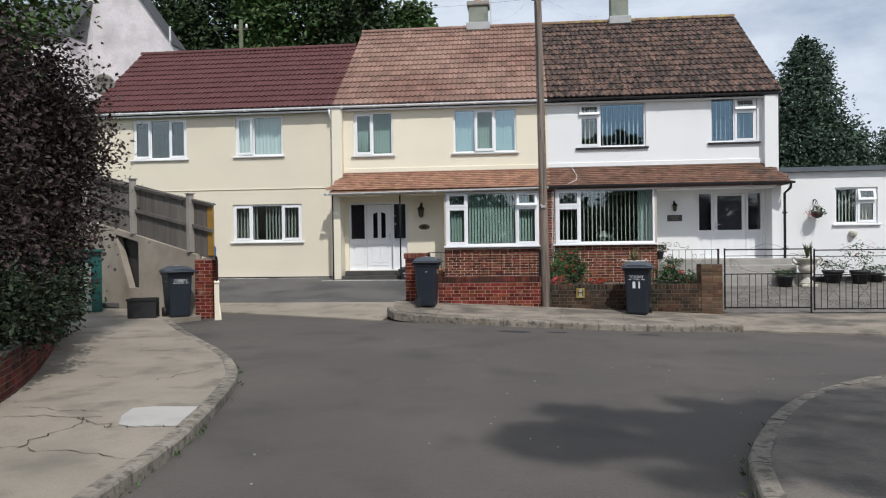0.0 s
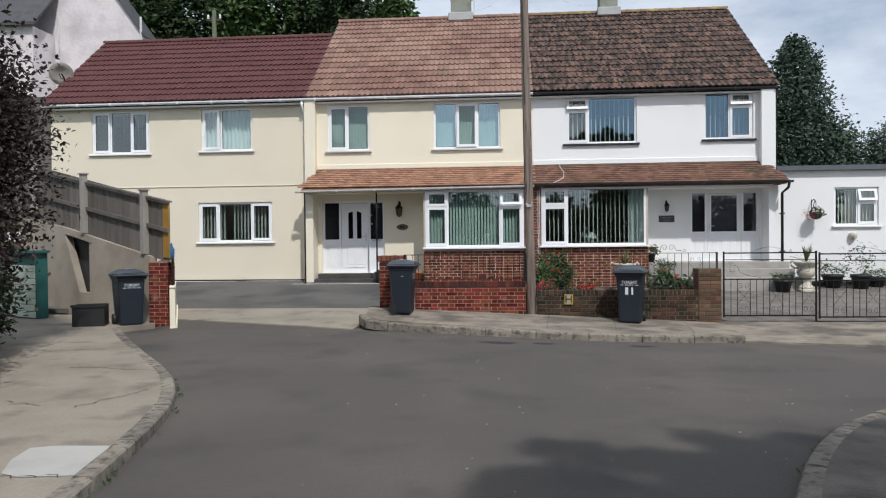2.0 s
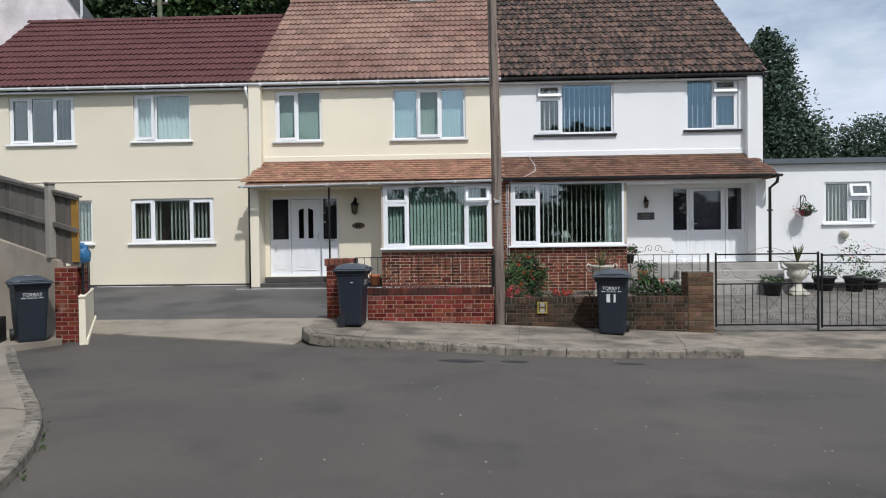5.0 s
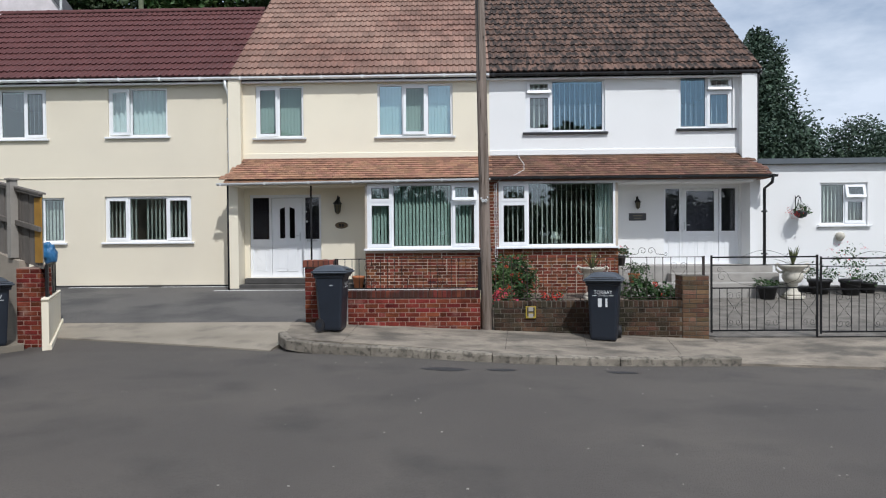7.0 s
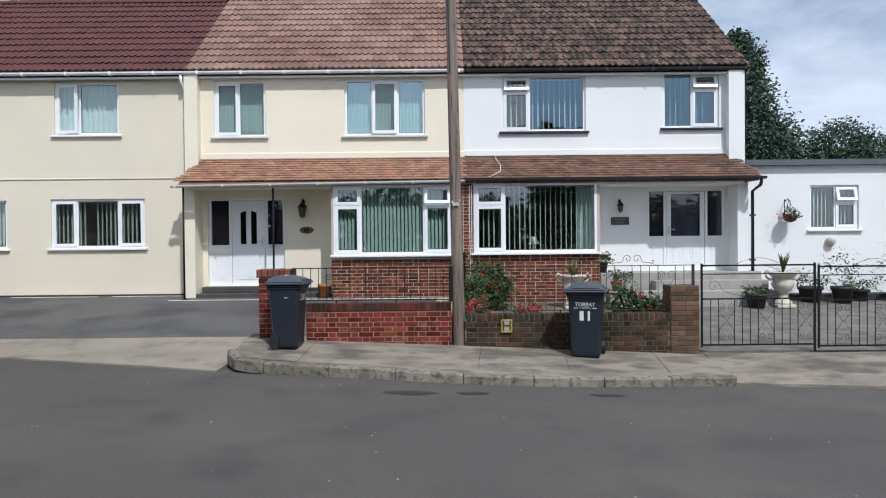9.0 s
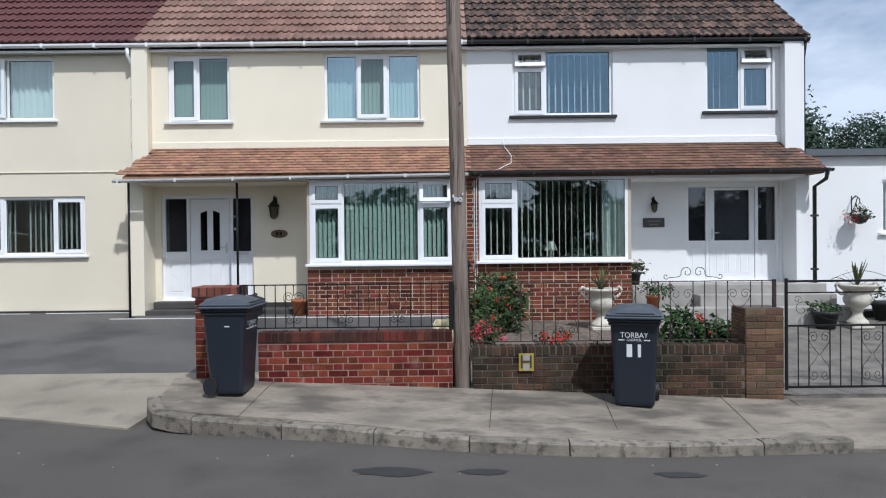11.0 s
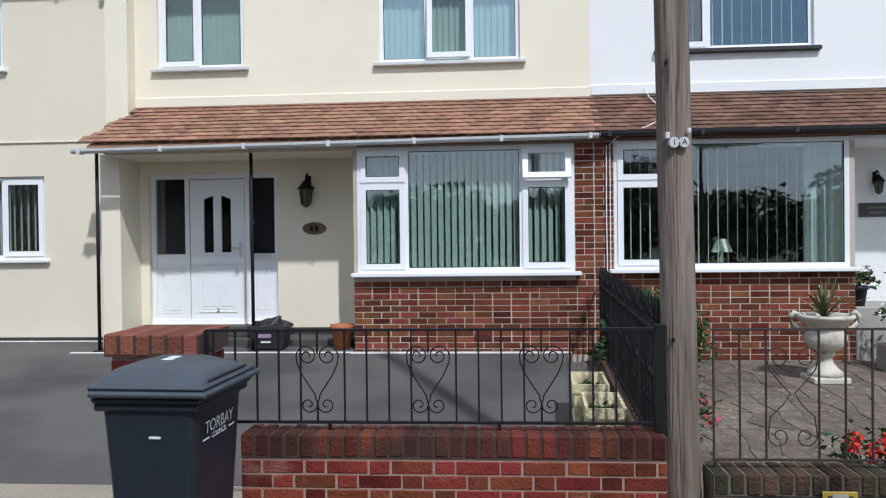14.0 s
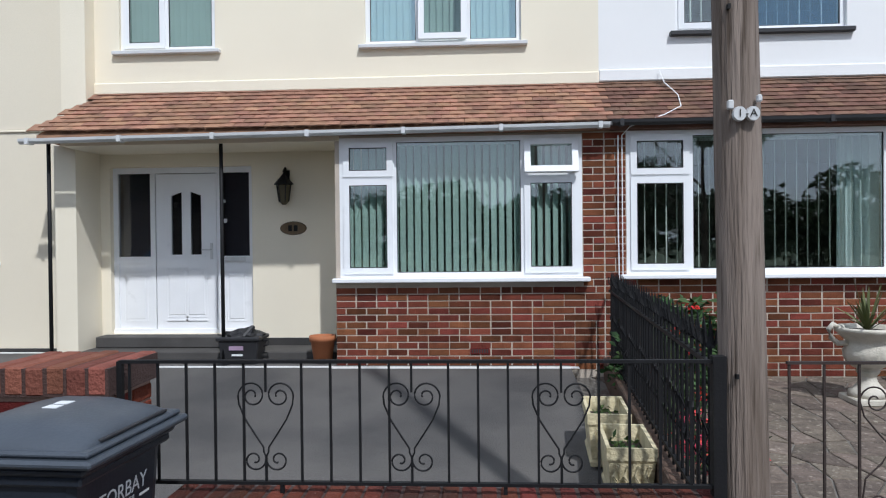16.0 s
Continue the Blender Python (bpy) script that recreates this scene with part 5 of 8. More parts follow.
def heart_railing():
    x0, x1, z0, z1, y = -1.0, 1.36, 0.80, 1.315, 12.71
    t = thing("railing", "black wrought iron railing with heart scrolls on the red wall", "railing", "garden railings")
    part("top_rail", boxed(x0 - 0.02, x1 + 0.02, y - 0.013, y + 0.013, z1 - 0.008, z1 + 0.005), IRON, t)
    part("bottom_rail", boxed(x0, x1, y - 0.012, y + 0.012, z0 + 0.016, z0 + 0.029), IRON, t)
    hearts = (-0.415, 0.178, 0.772)
    pitch = 0.1187
    xs = [x0 + 0.02 + i * pitch for i in range(20)]
    for x in xs:
        if any(abs(x - h) < 0.06 for h in hearts):
            continue
        part("baluster", boxed(x - 0.0048, x + 0.0048, y - 0.0048, y + 0.0048, z0 + 0.029, z1 - 0.008), IRON, t)
    for h in hearts:
        part("short_bar", boxed(h - 0.0045, h + 0.0045, y - 0.0045, y + 0.0045, z0 + 0.39, z1 - 0.008), IRON, t)
        bm = bmesh.new()
        for f in (1, -1):
            scroll(bm, [(p[0], y, p[2]) for p in HEART], 0.004, f, 0, z0 + 0.03)
        for v in bm.verts:
            v.co.x += h
        part("heart_scroll", bm, IRON, t)
        part("foot_bar", boxed(h - 0.005, h + 0.005, y - 0.005, y + 0.005, z0 + 0.029, z0 + 0.12), IRON, t)
    part("end_post", boxed(x1 - 0.005, x1 + 0.045, y - 0.025, y + 0.025, 0.785, z1 + 0.02), IRON, t, "stout square end post")
    part("end_bar", boxed(x0 - 0.03, x0 - 0.008, y - 0.012, y + 0.012, 0.66, z1), IRON, t)
    for x in (-0.35, 0.55):
        part("foot", boxed(x - 0.008, x + 0.008, y - 0.008, y + 0.008, 0.70, z0 + 0.014), IRON, t)


heart_railing()


def lyre_railing():
    x0, x1, z0, z1, y = 1.64, 5.08, 0.60, 1.31, 12.71
    t = thing("railing", "thin rusty black iron railing with lyre scrolls on the brown wall", "railing", "garden railings")
    r = mat("rusty dark iron", (0.035, 0.022, 0.018), 0.7, var=0.3)
    part("top_rail", boxed(x0, x1, y - 0.010, y + 0.010, z1 - 0.008, z1 + 0.003), r, t)
    part("bottom_rail", boxed(x0, x1, y - 0.010, y + 0.010, z0 + 0.034, z0 + 0.044), r, t)
    n = 26
    for i in range(n + 1):
        x = x0 + 0.01 + (x1 - x0 - 0.02) * i / n
        c = i % 5
        if c == 3:
            bm = bmesh.new()
            for f in (1, -1):
                scroll(bm, [(p[0], y, p[2]) for p in LYRE], 0.0036, f, 0, z0 + 0.06, 0.95, 1.0)
            for v in bm.verts:
                v.co.x += x
            part("lyre_scroll", bm, r, t)
            continue
        part("baluster", boxed(x - 0.0045, x + 0.0045, y - 0.0045, y + 0.0045, z0 + 0.04, z1), r, t)
    for x in (1.66, 3.05, 4.66):
        part("foot", boxed(x - 0.009, x + 0.009, y - 0.009, y + 0.009, 0.5, z0 + 0.04), r, t)
    bm = bmesh.new()
    for f in (1, -1):
        scroll(bm, [(p[0], y, p[2]) for p in spiral(0.07, 0.10, 0.012, 0.07, 420, -20, 26) + [(0.16, 0, 0.05), (0.27, 0, 0.04)] + spiral(0.31, 0.055, 0.035, 0.008, 200, 560, 20)], 0.0045, f, 0, z1)
    for v in bm.verts:
        v.co.x += 4.15
    part("crest_scroll", bm, r, t)
    part("end_post", boxed(x1 - 0.02, x1 + 0.015, y - 0.018, y + 0.018, 1.0, z1 + 0.01), r, t)


lyre_railing()


def side_railing():
    t = thing("railing", "black iron side railing with twisted spear-topped bars between the gardens", "railing", "garden railings", at=(1.44, 12.97, 0.54), turn=-4.2)
    n = 36
    part("top_rail", boxed(-0.012, 0.012, 0, 4.7, 0.70, 0.722), IRON, t)
    part("bottom_rail", boxed(-0.012, 0.012, 0, 4.7, 0.04, 0.06), IRON, t)
    me = None
    for i in range(n):
        y = 0.06 + i * 4.6 / n
        if me is None:
            bm = bmesh.new()
            tube(bm, [(0, 0, 0.0), (0, 0, 0.80)], 0.010, 5)
            tube(bm, [(0, 0, 0.78), (0.006, 0, 0.83), (0, 0, 0.92)], 0.021, 5, taper=0.002)
            tube(bm, [(-0.028, 0.012, 0.86), (-0.024, 0.006, 0.80), (0, 0, 0.775), (0.024, -0.006, 0.80), (0.028, -0.012, 0.86)], 0.007, 4)
            tube(bm, [(0.02, 0, 0.2), (-0.015, 0.015, 0.28), (0.02, 0, 0.36), (-0.015, -0.01, 0.44), (0.015, 0, 0.52)], 0.007, 4)
            me = bpy.data.meshes.new("spear_bar")
            bm.to_mesh(me)
            bm.free()
            me.materials.append(IRON)
        o = new("spear_bar", me)
        o.parent = t
        o.matrix_basis = pose(0, y, 0.0, 0, 0, (i % 5) * 17)


side_railing()


def gate_leaf(at, w, flip):
    t = thing("iron_gate", "black wrought iron drive gate leaf with scroll panels", "gate", "drive gates", at=at)
    h = 1.25
    fr = bmesh.new()
    box(fr, 0.008, 0.035, -0.014, 0.014, 0, h + 0.02)
    box(fr, w - 0.035, w - 0.006, -0.014, 0.014, -0.08 if flip else 0, h + 0.02)
    box(fr, 0.035, w - 0.035, -0.012, 0.012, h - 0.025, h)
    box(fr, 0.035, w - 0.035, -0.012, 0.012, 0.02, 0.045)
    part("gate_frame", fr, IRON, t)
    part("mid_rail", boxed(0.035, w - 0.035, -0.010, 0.010, 0.72, 0.742), IRON, t)
    part("upper_rail", boxed(0.035, w - 0.035, -0.008, 0.008, 1.10, 1.115), IRON, t)
    n = 14
    for i in range(1, n):
        x = 0.035 + (w - 0.07) * i / n
        if i % 5 == 3:
            bm = bmesh.new()
            for f in (1, -1):
                scroll(bm, LYRE, 0.0032, f, x, 0.06, 0.9, 1.08)
            part("lyre_scroll", bm, IRON, t)
            continue
        part("gate_bar", boxed(x - 0.005, x + 0.005, -0.005, 0.005, 0.045, 0.72), IRON, t)
    bm = bmesh.new()
    for f, dx in ((1, 0.10), (-1, w - 0.10)):
        scroll(bm, spiral(0.10, 0.92, 0.015, 0.10, 430, 0, 26) + [(0.24, 0, 0.86), (0.40, 0, 0.80), (0.62, 0, 0.76)], 0.0034, f, dx, 0)
        scroll(bm, spiral(0.05, 1.03, 0.01, 0.045, 430, 0, 18), 0.003, f, dx, 0)
    part("upper_scroll", bm, IRON, t)
    bm = bmesh.new()
    scroll(bm, [(w * 0.30 + w * 0.4 * i / 12, 0, h + 0.10 * math.sin(math.pi * i / 12)) for i in range(13)] + spiral(w * 0.72, h + 0.02, 0.03, 0.008, 90, -300, 14), 0.003)
    part("crest", bm, IRON, t)


gate_leaf((5.17, 12.66, 0.06), 1.76, 1)
gate_leaf((6.95, 12.66, 0.03), 1.76, 0)
gate_leaf((8.73, 12.66, 0.0), 1.76, 0)


# ---- wheeled bins ----
def text_mesh(word, size, material, parent, m, name):
    cu = bpy.data.curves.new("lettering", "FONT")
    cu.body, cu.size, cu.align_x, cu.align_y, cu.extrude = word, size, "CENTER", "CENTER", 0.0008
    tmp = bpy.data.objects.new("lettering", cu)
    scene.collection.objects.link(tmp)
    me = bpy.data.meshes.new_from_object(tmp.evaluated_get(bpy.context.evaluated_depsgraph_get()))
    bpy.data.objects.remove(tmp)
    me.materials.clear()
    me.materials.append(material)
    ob = new(name, me)
    ob.parent = parent
    ob.matrix_basis = m
    return ob


LETTER = mat("white print", (0.72, 0.74, 0.74), 0.5, var=0.08)


def wheelie_bin(at, turn, label, digits):
    t = thing("wheelie_bin", label, "wheeled bin", "wheeled bins", at=at, turn=turn)
    sec = [(0.012, 0.222, -0.205, 0.21), (0.05, 0.232, -0.215, 0.24), (0.30, 0.242, -0.228, 0.30), (0.86, 0.272, -0.268, 0.345), (0.94, 0.275, -0.272, 0.355)]
    bm = bmesh.new()
    rings = []
    for z, hw, y0, y1 in sec:
        c = 0.05
        pts = [(-hw + c, y0), (hw - c, y0), (hw - 0.012, y0 + 0.012), (hw, y0 + c), (hw, y1 - c), (hw - c, y1), (-hw + c, y1), (-hw, y1 - c), (-hw, y0 + c), (-hw + 0.012, y0 + 0.012)]
        rings.append([bm.verts.new((x, y, z)) for x, y in pts])
    for p, q in zip(rings, rings[1:]):
        for k in range(len(p)):
            bm.faces.new((p[k], p[(k + 1) % len(p)], q[(k + 1) % len(p)], q[k]))
    bm.faces.new(rings[0][::-1])
    bm.faces.new(rings[-1])
    part("bin_body", bm, BIN, t)
    rim = bmesh.new()
    box(rim, -0.305, 0.305, -0.325, 0.37, 0.905, 0.937, bevel=0.012)
    box(rim, -0.293, 0.293, -0.300, 0.36, 0.868, 0.904, bevel=0.01)
    part("rim", rim, BIN, t)
    lid = bmesh.new()
    prof = [(-0.315, 0.975), (-0.312, 0.997), (-0.285, 1.020), (-0.24, 1.038), (-0.05, 1.066), (0.18, 1.068), (0.32, 1.042), (0.37, 1.005)]
    rows = []
    for u in (-0.30, -0.285, -0.25, -0.20, -0.12, 0.0, 0.12, 0.20, 0.25, 0.285, 0.30):
        e = abs(u) / 0.30
        rows.append([lid.verts.new((u, y, 0.978 + (z - 0.978) * (1 - e ** 5))) for y, z in prof])
    for p, q in zip(rows, rows[1:]):
        for k in range(len(prof) - 1):
            lid.faces.new((p[k], q[k], q[k + 1], p[k + 1]))
    r = bmesh.ops.extrude_face_region(lid, geom=lid.faces[:])
    for v in r["geom"]:
        if isinstance(v, bmesh.types.BMVert):
            v.co.z = 0.955
    bmesh.ops.recalc_face_normals(lid, faces=lid.faces[:])
    ld = part("lid", lid, BIN_LID, t, "greyer sun-bleached lid", True)
    groove = boxed(-0.2, 0.24, -0.322, -0.300, 0.992, 1.002, bevel=0.003)
    part("lid_groove", groove, BLACK, ld)
    lip = boxed(-0.335, 0.335, -0.375, 0.365, 0.938, 0.966, bevel=0.010)
    box(lip, -0.312, 0.312, -0.348, 0.372, 0.967, 0.988, bevel=0.008)
    part("lid_lip", lip, BIN_LID, ld)
    for x in (-0.235, 0.235):
        wh = bmesh.new()
        s = 1 if x > 0 else -1
        tube(wh, [(x - s * 0.02, 0.235, 0.10), (x + s * 0.045, 0.235, 0.10)], 0.10, 20)
        w = part("wheel", wh, BLACK, t, "black rubber wheel")
        hb = bmesh.new()
        tube(hb, [(x + s * 0.04, 0.235, 0.10), (x + s * 0.052, 0.235, 0.10)], 0.045, 14)
        part("hub", hb, BIN, w)
    ax = bmesh.new()
    tube(ax, [(-0.25, 0.235, 0.10), (0.25, 0.235, 0.10)], 0.012, 8)
    part("axle", ax, BLACK, t)
    hd = bmesh.new()
    tube(hd, [(-0.24, 0.36, 0.93), (-0.24, 0.42, 0.96), (0.24, 0.42, 0.96), (0.24, 0.36, 0.93)], 0.014, 8)
    part("handle", hd, BIN, t)
    # front print follows the sloping front
    tilt = 92.6

    def on_front(x, z):
        y = -0.228 - (z - 0.30) * (0.040 / 0.56) - 0.003
        return pose(x, y, z, tilt + 1.5, 0, 0)
    text_mesh("TORBAY", 0.082, LETTER, t, on_front(0, 0.762), "lettering")
    text_mesh("COUNCIL", 0.038, LETTER, t, on_front(0, 0.712), "lettering")
    for x in (-0.145, 0.145):
        bar = boxed(-0.035, 0.035, -0.005, 0.005, 0, 0.001)
        b = part("print_bar", bar, LETTER, t)
        b.matrix_basis = on_front(x, 0.712)
    if digits:
        for x, w in ((-0.055, 0.032), (0.058, 0.018)):
            b = part("number_bar", boxed(-w, w, -0.068, 0.068, 0, 0.001), LETTER, t, "white stick-on number mark")
            b.matrix_basis = on_front(x, 0.60)
    else:
        for x in (-0.03, 0.035):
            b = part("lid_mark", boxed(x - 0.024, x + 0.024, 0.02, 0.09, 1.0620, 1.0690), LETTER, t, "white painted mark on the lid")
    part("side_label", boxed(-0.2715, -0.262, -0.05, 0.02, 0.742, 0.752), LETTER, t, "tiny pale side label")
    t.scale = (0.9, 0.9, 1.0)
    return t


b = wheelie_bin((-0.97, 12.26, pave_z(-1.03, 12.26)), 87, "dark grey wheeled bin with a sun-bleached lid before the red wall", False)
b.scale = (0.97, 0.74, 0.97)
wheelie_bin((3.36, 12.27, pave_z(3.36, 12.27)), -16, "dark grey wheeled bin with white number marks before the brown wall", True)
wheelie_bin((-6.22, 11.66, left_z(-6.22, 11.66)), 42, "dark grey wheeled bin beside the brick pier and fence", False)

for dx, ch in ((-0.062, "1"), (-0.0365, "-"), (-0.012, "A")):
    text_mesh(ch, 0.042, PLINTH, POLE, pose(dx, -0.1185, 2.205, 90, 0, 0), "letter")

# hydrant sign on the brown wall
t = thing("hydrant_sign", "yellow hydrant sign plate with a black letter on the wall", "sign", at=(2.22, 12.592, 0.42))
part("plate", boxed(-0.085, 0.085, -0.008, 0.0, -0.10, 0.10, bevel=0.003), YELLOW, t)
text_mesh("H", 0.21, PLINTH, t, pose(0, -0.0125, 0.0, 90, 0, 0), "letter")
for z0, z1 in ((0.022, 0.088), (-0.088, -0.022)):
    part("pale_panel", boxed(-0.038, 0.038, -0.0105, -0.007, z0, z1), CONC_POST, t, "faded pale panel")

# ---- urns, pots and planting ----
def strap_plant(parent, at, n, length, material, seed, width=0.03):
    rng = random.Random(seed)
    for i in range(n):
        bm = bmesh.new()
        a = rng.uniform(0, math.tau)
        lean = rng.uniform(0.15, 0.95)
        L = length * rng.uniform(0.7, 1.15)
        rows = []
        for k in range(7):
            s = k / 6
            out = L * lean * s
            up = L * (1 - 0.35 * lean) * s - 0.45 * lean * lean * L * s * s
            w = width * (1 - s) ** 0.6 * (0.6 + 0.6 * s) + 0.001
            c = Vector((at[0] + math.cos(a) * out, at[1] + math.sin(a) * out, at[2] + up))
            sd = Vector((-math.sin(a), math.cos(a), 0)) * w
            rows.append((bm.verts.new(c + sd), bm.verts.new(c - Vector((0, 0, w * 0.4))), bm.verts.new(c - sd)))
        for p, q in zip(rows, rows[1:]):
            bm.faces.new((p[0], p[1], q[1], q[0]))
            bm.faces.new((p[1], p[2], q[2], q[1]))
        part("leaf", bm, material, parent)


def urn(at, label, seed, s=1.0):
    t = thing("urn", label, "urn", "stone urns", at=at)
    part("plinth", boxed(-0.2 * s, 0.2 * s, -0.2 * s, 0.2 * s, 0, 0.07 * s, bevel=0.012), STONE, t)
    bm = bmesh.new()
    prof = [(0.19, 0.07), (0.18, 0.12), (0.13, 0.16), (0.085, 0.22), (0.075, 0.27), (0.10, 0.30), (0.11, 0.32), (0.10, 0.34), (0.17, 0.38), (0.215, 0.45), (0.225, 0.52), (0.20, 0.58), (0.195, 0.62), (0.25, 0.67), (0.30, 0.72), (0.315, 0.745), (0.30, 0.765), (0.27, 0.75), (0.24, 0.70)]
    lathe(bm, [(r * s, z * s) for r, z in prof], sides=32)
    for v in bm.verts:
        k = math.atan2(v.co.y, v.co.x)
        if 0.38 * s < v.co.z < 0.58 * s:
            v.co.x *= 1 + 0.03 * math.sin(k * 14)
            v.co.y *= 1 + 0.03 * math.sin(k * 14)
    part("bowl", bm, STONE, t, smooth=True)
    for f in (1, -1):
        bm = bmesh.new()
        tube(bm, [(f * x * s, 0, z * s) for x, z in ((0.20, 0.60), (0.29, 0.60), (0.36, 0.66), (0.38, 0.74), (0.34, 0.79), (0.29, 0.76))], 0.028 * s, 8)
        part("handle", bm, STONE, t, smooth=True)
    bm = bmesh.new()
    lathe(bm, [(0.01, 0.70 * s), (0.245 * s, 0.70 * s), (0.245 * s, 0.72 * s), (0.01, 0.735 * s)], sides=20)
    part("soil", bm, SOIL, t)
    pl = thing("yucca_plant", "spiky strap-leaved plant growing in the stone urn", "plant", "urn plants", at=(at[0], at[1], at[2] + 0.72 * s))
    strap_plant(pl, (0, 0, 0), 26, 0.55 * s, LEAF_STRAP, seed, 0.022)


urn((3.98, 16.75, garden_z(3.98, 16.75)), "weathered cream stone urn with handles in front of the bay", 4, 0.92)
urn((8.42, 16.9, garden_z(8.42, 16.9)), "weathered cream stone urn with handles beside the drive", 9, 0.98)


def flower_pot(at, r, h, material, label, plant, blooms, seed, spread=1.2, tall=0.25):
    t = thing("plant_pot", label, "plant pot", "plant pots", at=at)
    bm = bmesh.new()
    lathe(bm, [(r * 0.68, 0), (r * 0.92, h * 0.8), (r * 1.02, h * 0.8), (r * 1.04, h), (r * 0.9, h), (r * 0.88, h * 0.9)], sides=20)
    part("pot", bm, material, t, smooth=True)
    bm = bmesh.new()
    lathe(bm, [(0.005, h * 0.86), (r * 0.88, h * 0.86), (r * 0.88, h * 0.9), (0.005, h * 0.92)], sides=14)
    part("soil", bm, SOIL, t)
    if plant:
        rng = random.Random(seed)
        bm = bmesh.new()
        lumps = [(0, 0, h + tall * 0.5, r * spread, r * spread, tall * 0.6)]
        leaves(bm, clump_spots(lumps, 260, rng, 0.2), 0.04, rng)
        tagged(part("foliage", bm, plant, t), kind="stuff")
        if blooms:
            bm = bmesh.new()
            leaves(bm, clump_spots([(0, 0, h + tall * 0.7, r * spread, r * spread, tall * 0.5)], 70, rng, 0.8), 0.028, rng, 1.1)
            tagged(part("bloom_cluster", bm, blooms, t), kind="stuff")
    return t


flower_pot((-1.36, 17.88, drive_z(-1.36, 17.88)), 0.145, 0.30, TERRACOTTA, "empty terracotta flower pot beside the brick bay", None, None, 1)
flower_pot((5.0, 17.2, 0.582), 0.13, 0.22, TERRACOTTA, "terracotta pot with white flowers on the porch step", LEAF_GREEN, PETAL_WHITE, 2, 1.9, 0.22)
flower_pot((4.86, 17.9, 0.947), 0.12, 0.24, BLACK, "dark pot with a small leafy plant on the porch platform", LEAF_GREEN, PETAL_PINK, 3, 1.3, 0.18)
flower_pot((7.85, 16.85, garden_z(7.85, 16.85)), 0.22, 0.3, BLACK, "low black plant tub beside the stone urn", LEAF_GREEN, None, 31, 1.2, 0.12)
for i, (x, y, r, h, tall) in enumerate(((9.35, 17.6, 0.26, 0.34, 0.25), (9.95, 17.4, 0.24, 0.36, 0.75), (10.5, 17.7, 0.2, 0.25, 0.2), (11.3, 17.5, 0.28, 0.36, 0.9), (12.0, 17.6, 0.25, 0.3, 0.5))):
    flower_pot((x, y, garden_z(x, y)), r, h, BLACK, "black plant tub with a straggly flowering shrub by the annex", LEAF_GREEN, PETAL_PINK if i % 2 else PETAL_WHITE, 20 + i, 1.7, tall)
# raised bed edge along the annex
tagged(link_mesh("bed_annex", boxed(X_R + 0.5, 15.5, 17.9, AY - 0.003, 0.05, 0.42, bevel=0.015), PLINTH), "dark raised planting strip along the annex wall", "planting bed", kind="structure")

t = thing("hanging_basket", "hanging basket with red flowers on an iron bracket", "basket", at=(9.12, AY, 2.05))
bm = bmesh.new()
tube(bm, [(0, 0, 0.15), (0, 0, 0.52)], 0.012, 6)
tube(bm, [(0, 0, 0.45), (0, -0.14, 0.52), (0, -0.26, 0.46), (0, -0.28, 0.40)], 0.011, 6)
tube(bm, [(0, 0, 0.22), (0, -0.1, 0.3), (0, -0.2, 0.48)], 0.009, 6)
part("bracket", bm, IRON, t)
bm = bmesh.new()
lathe(bm, [(0.03, -0.02), (0.11, 0.02), (0.15, 0.09), (0.16, 0.15)], (0, -0.28, 0), 16)
part("bowl", bm, BLACK, t, smooth=True)
for k in range(3):
    bm = bmesh.new()
    a = k * math.tau / 3
    tube(bm, [(0.15 * math.cos(a), -0.28 + 0.15 * math.sin(a), 0.14), (0, -0.28, 0.40)], 0.004, 4)
    part("chain", bm, IRON, t)
rng = random.Random(7)
bm = bmesh.new()
leaves(bm, clump_spots([(0, -0.28, 0.19, 0.19, 0.17, 0.1)], 240, rng, 0.2), 0.035, rng)
tagged(part("foliage", bm, LEAF_GREEN, t), kind="stuff")
bm = bmesh.new()
leaves(bm, clump_spots([(-0.06, -0.3, 0.14, 0.2, 0.17, 0.1)], 110, rng, 0.8), 0.028, rng, 1.1)
tagged(part("bloom_cluster", bm, PETAL_RED, t), kind="stuff")
t = thing("wall_ornament", "small cream stone wall ornament under the annex window", "ornament", at=(10.15, AY, 1.58))
bm = bmesh.new()
lathe(bm, [(0.03, -0.1), (0.08, -0.05), (0.11, 0.02), (0.09, 0.08), (0.04, 0.11)], (0, -0.06, 0), 12)
part("body", bm, STONE, t, smooth=True)


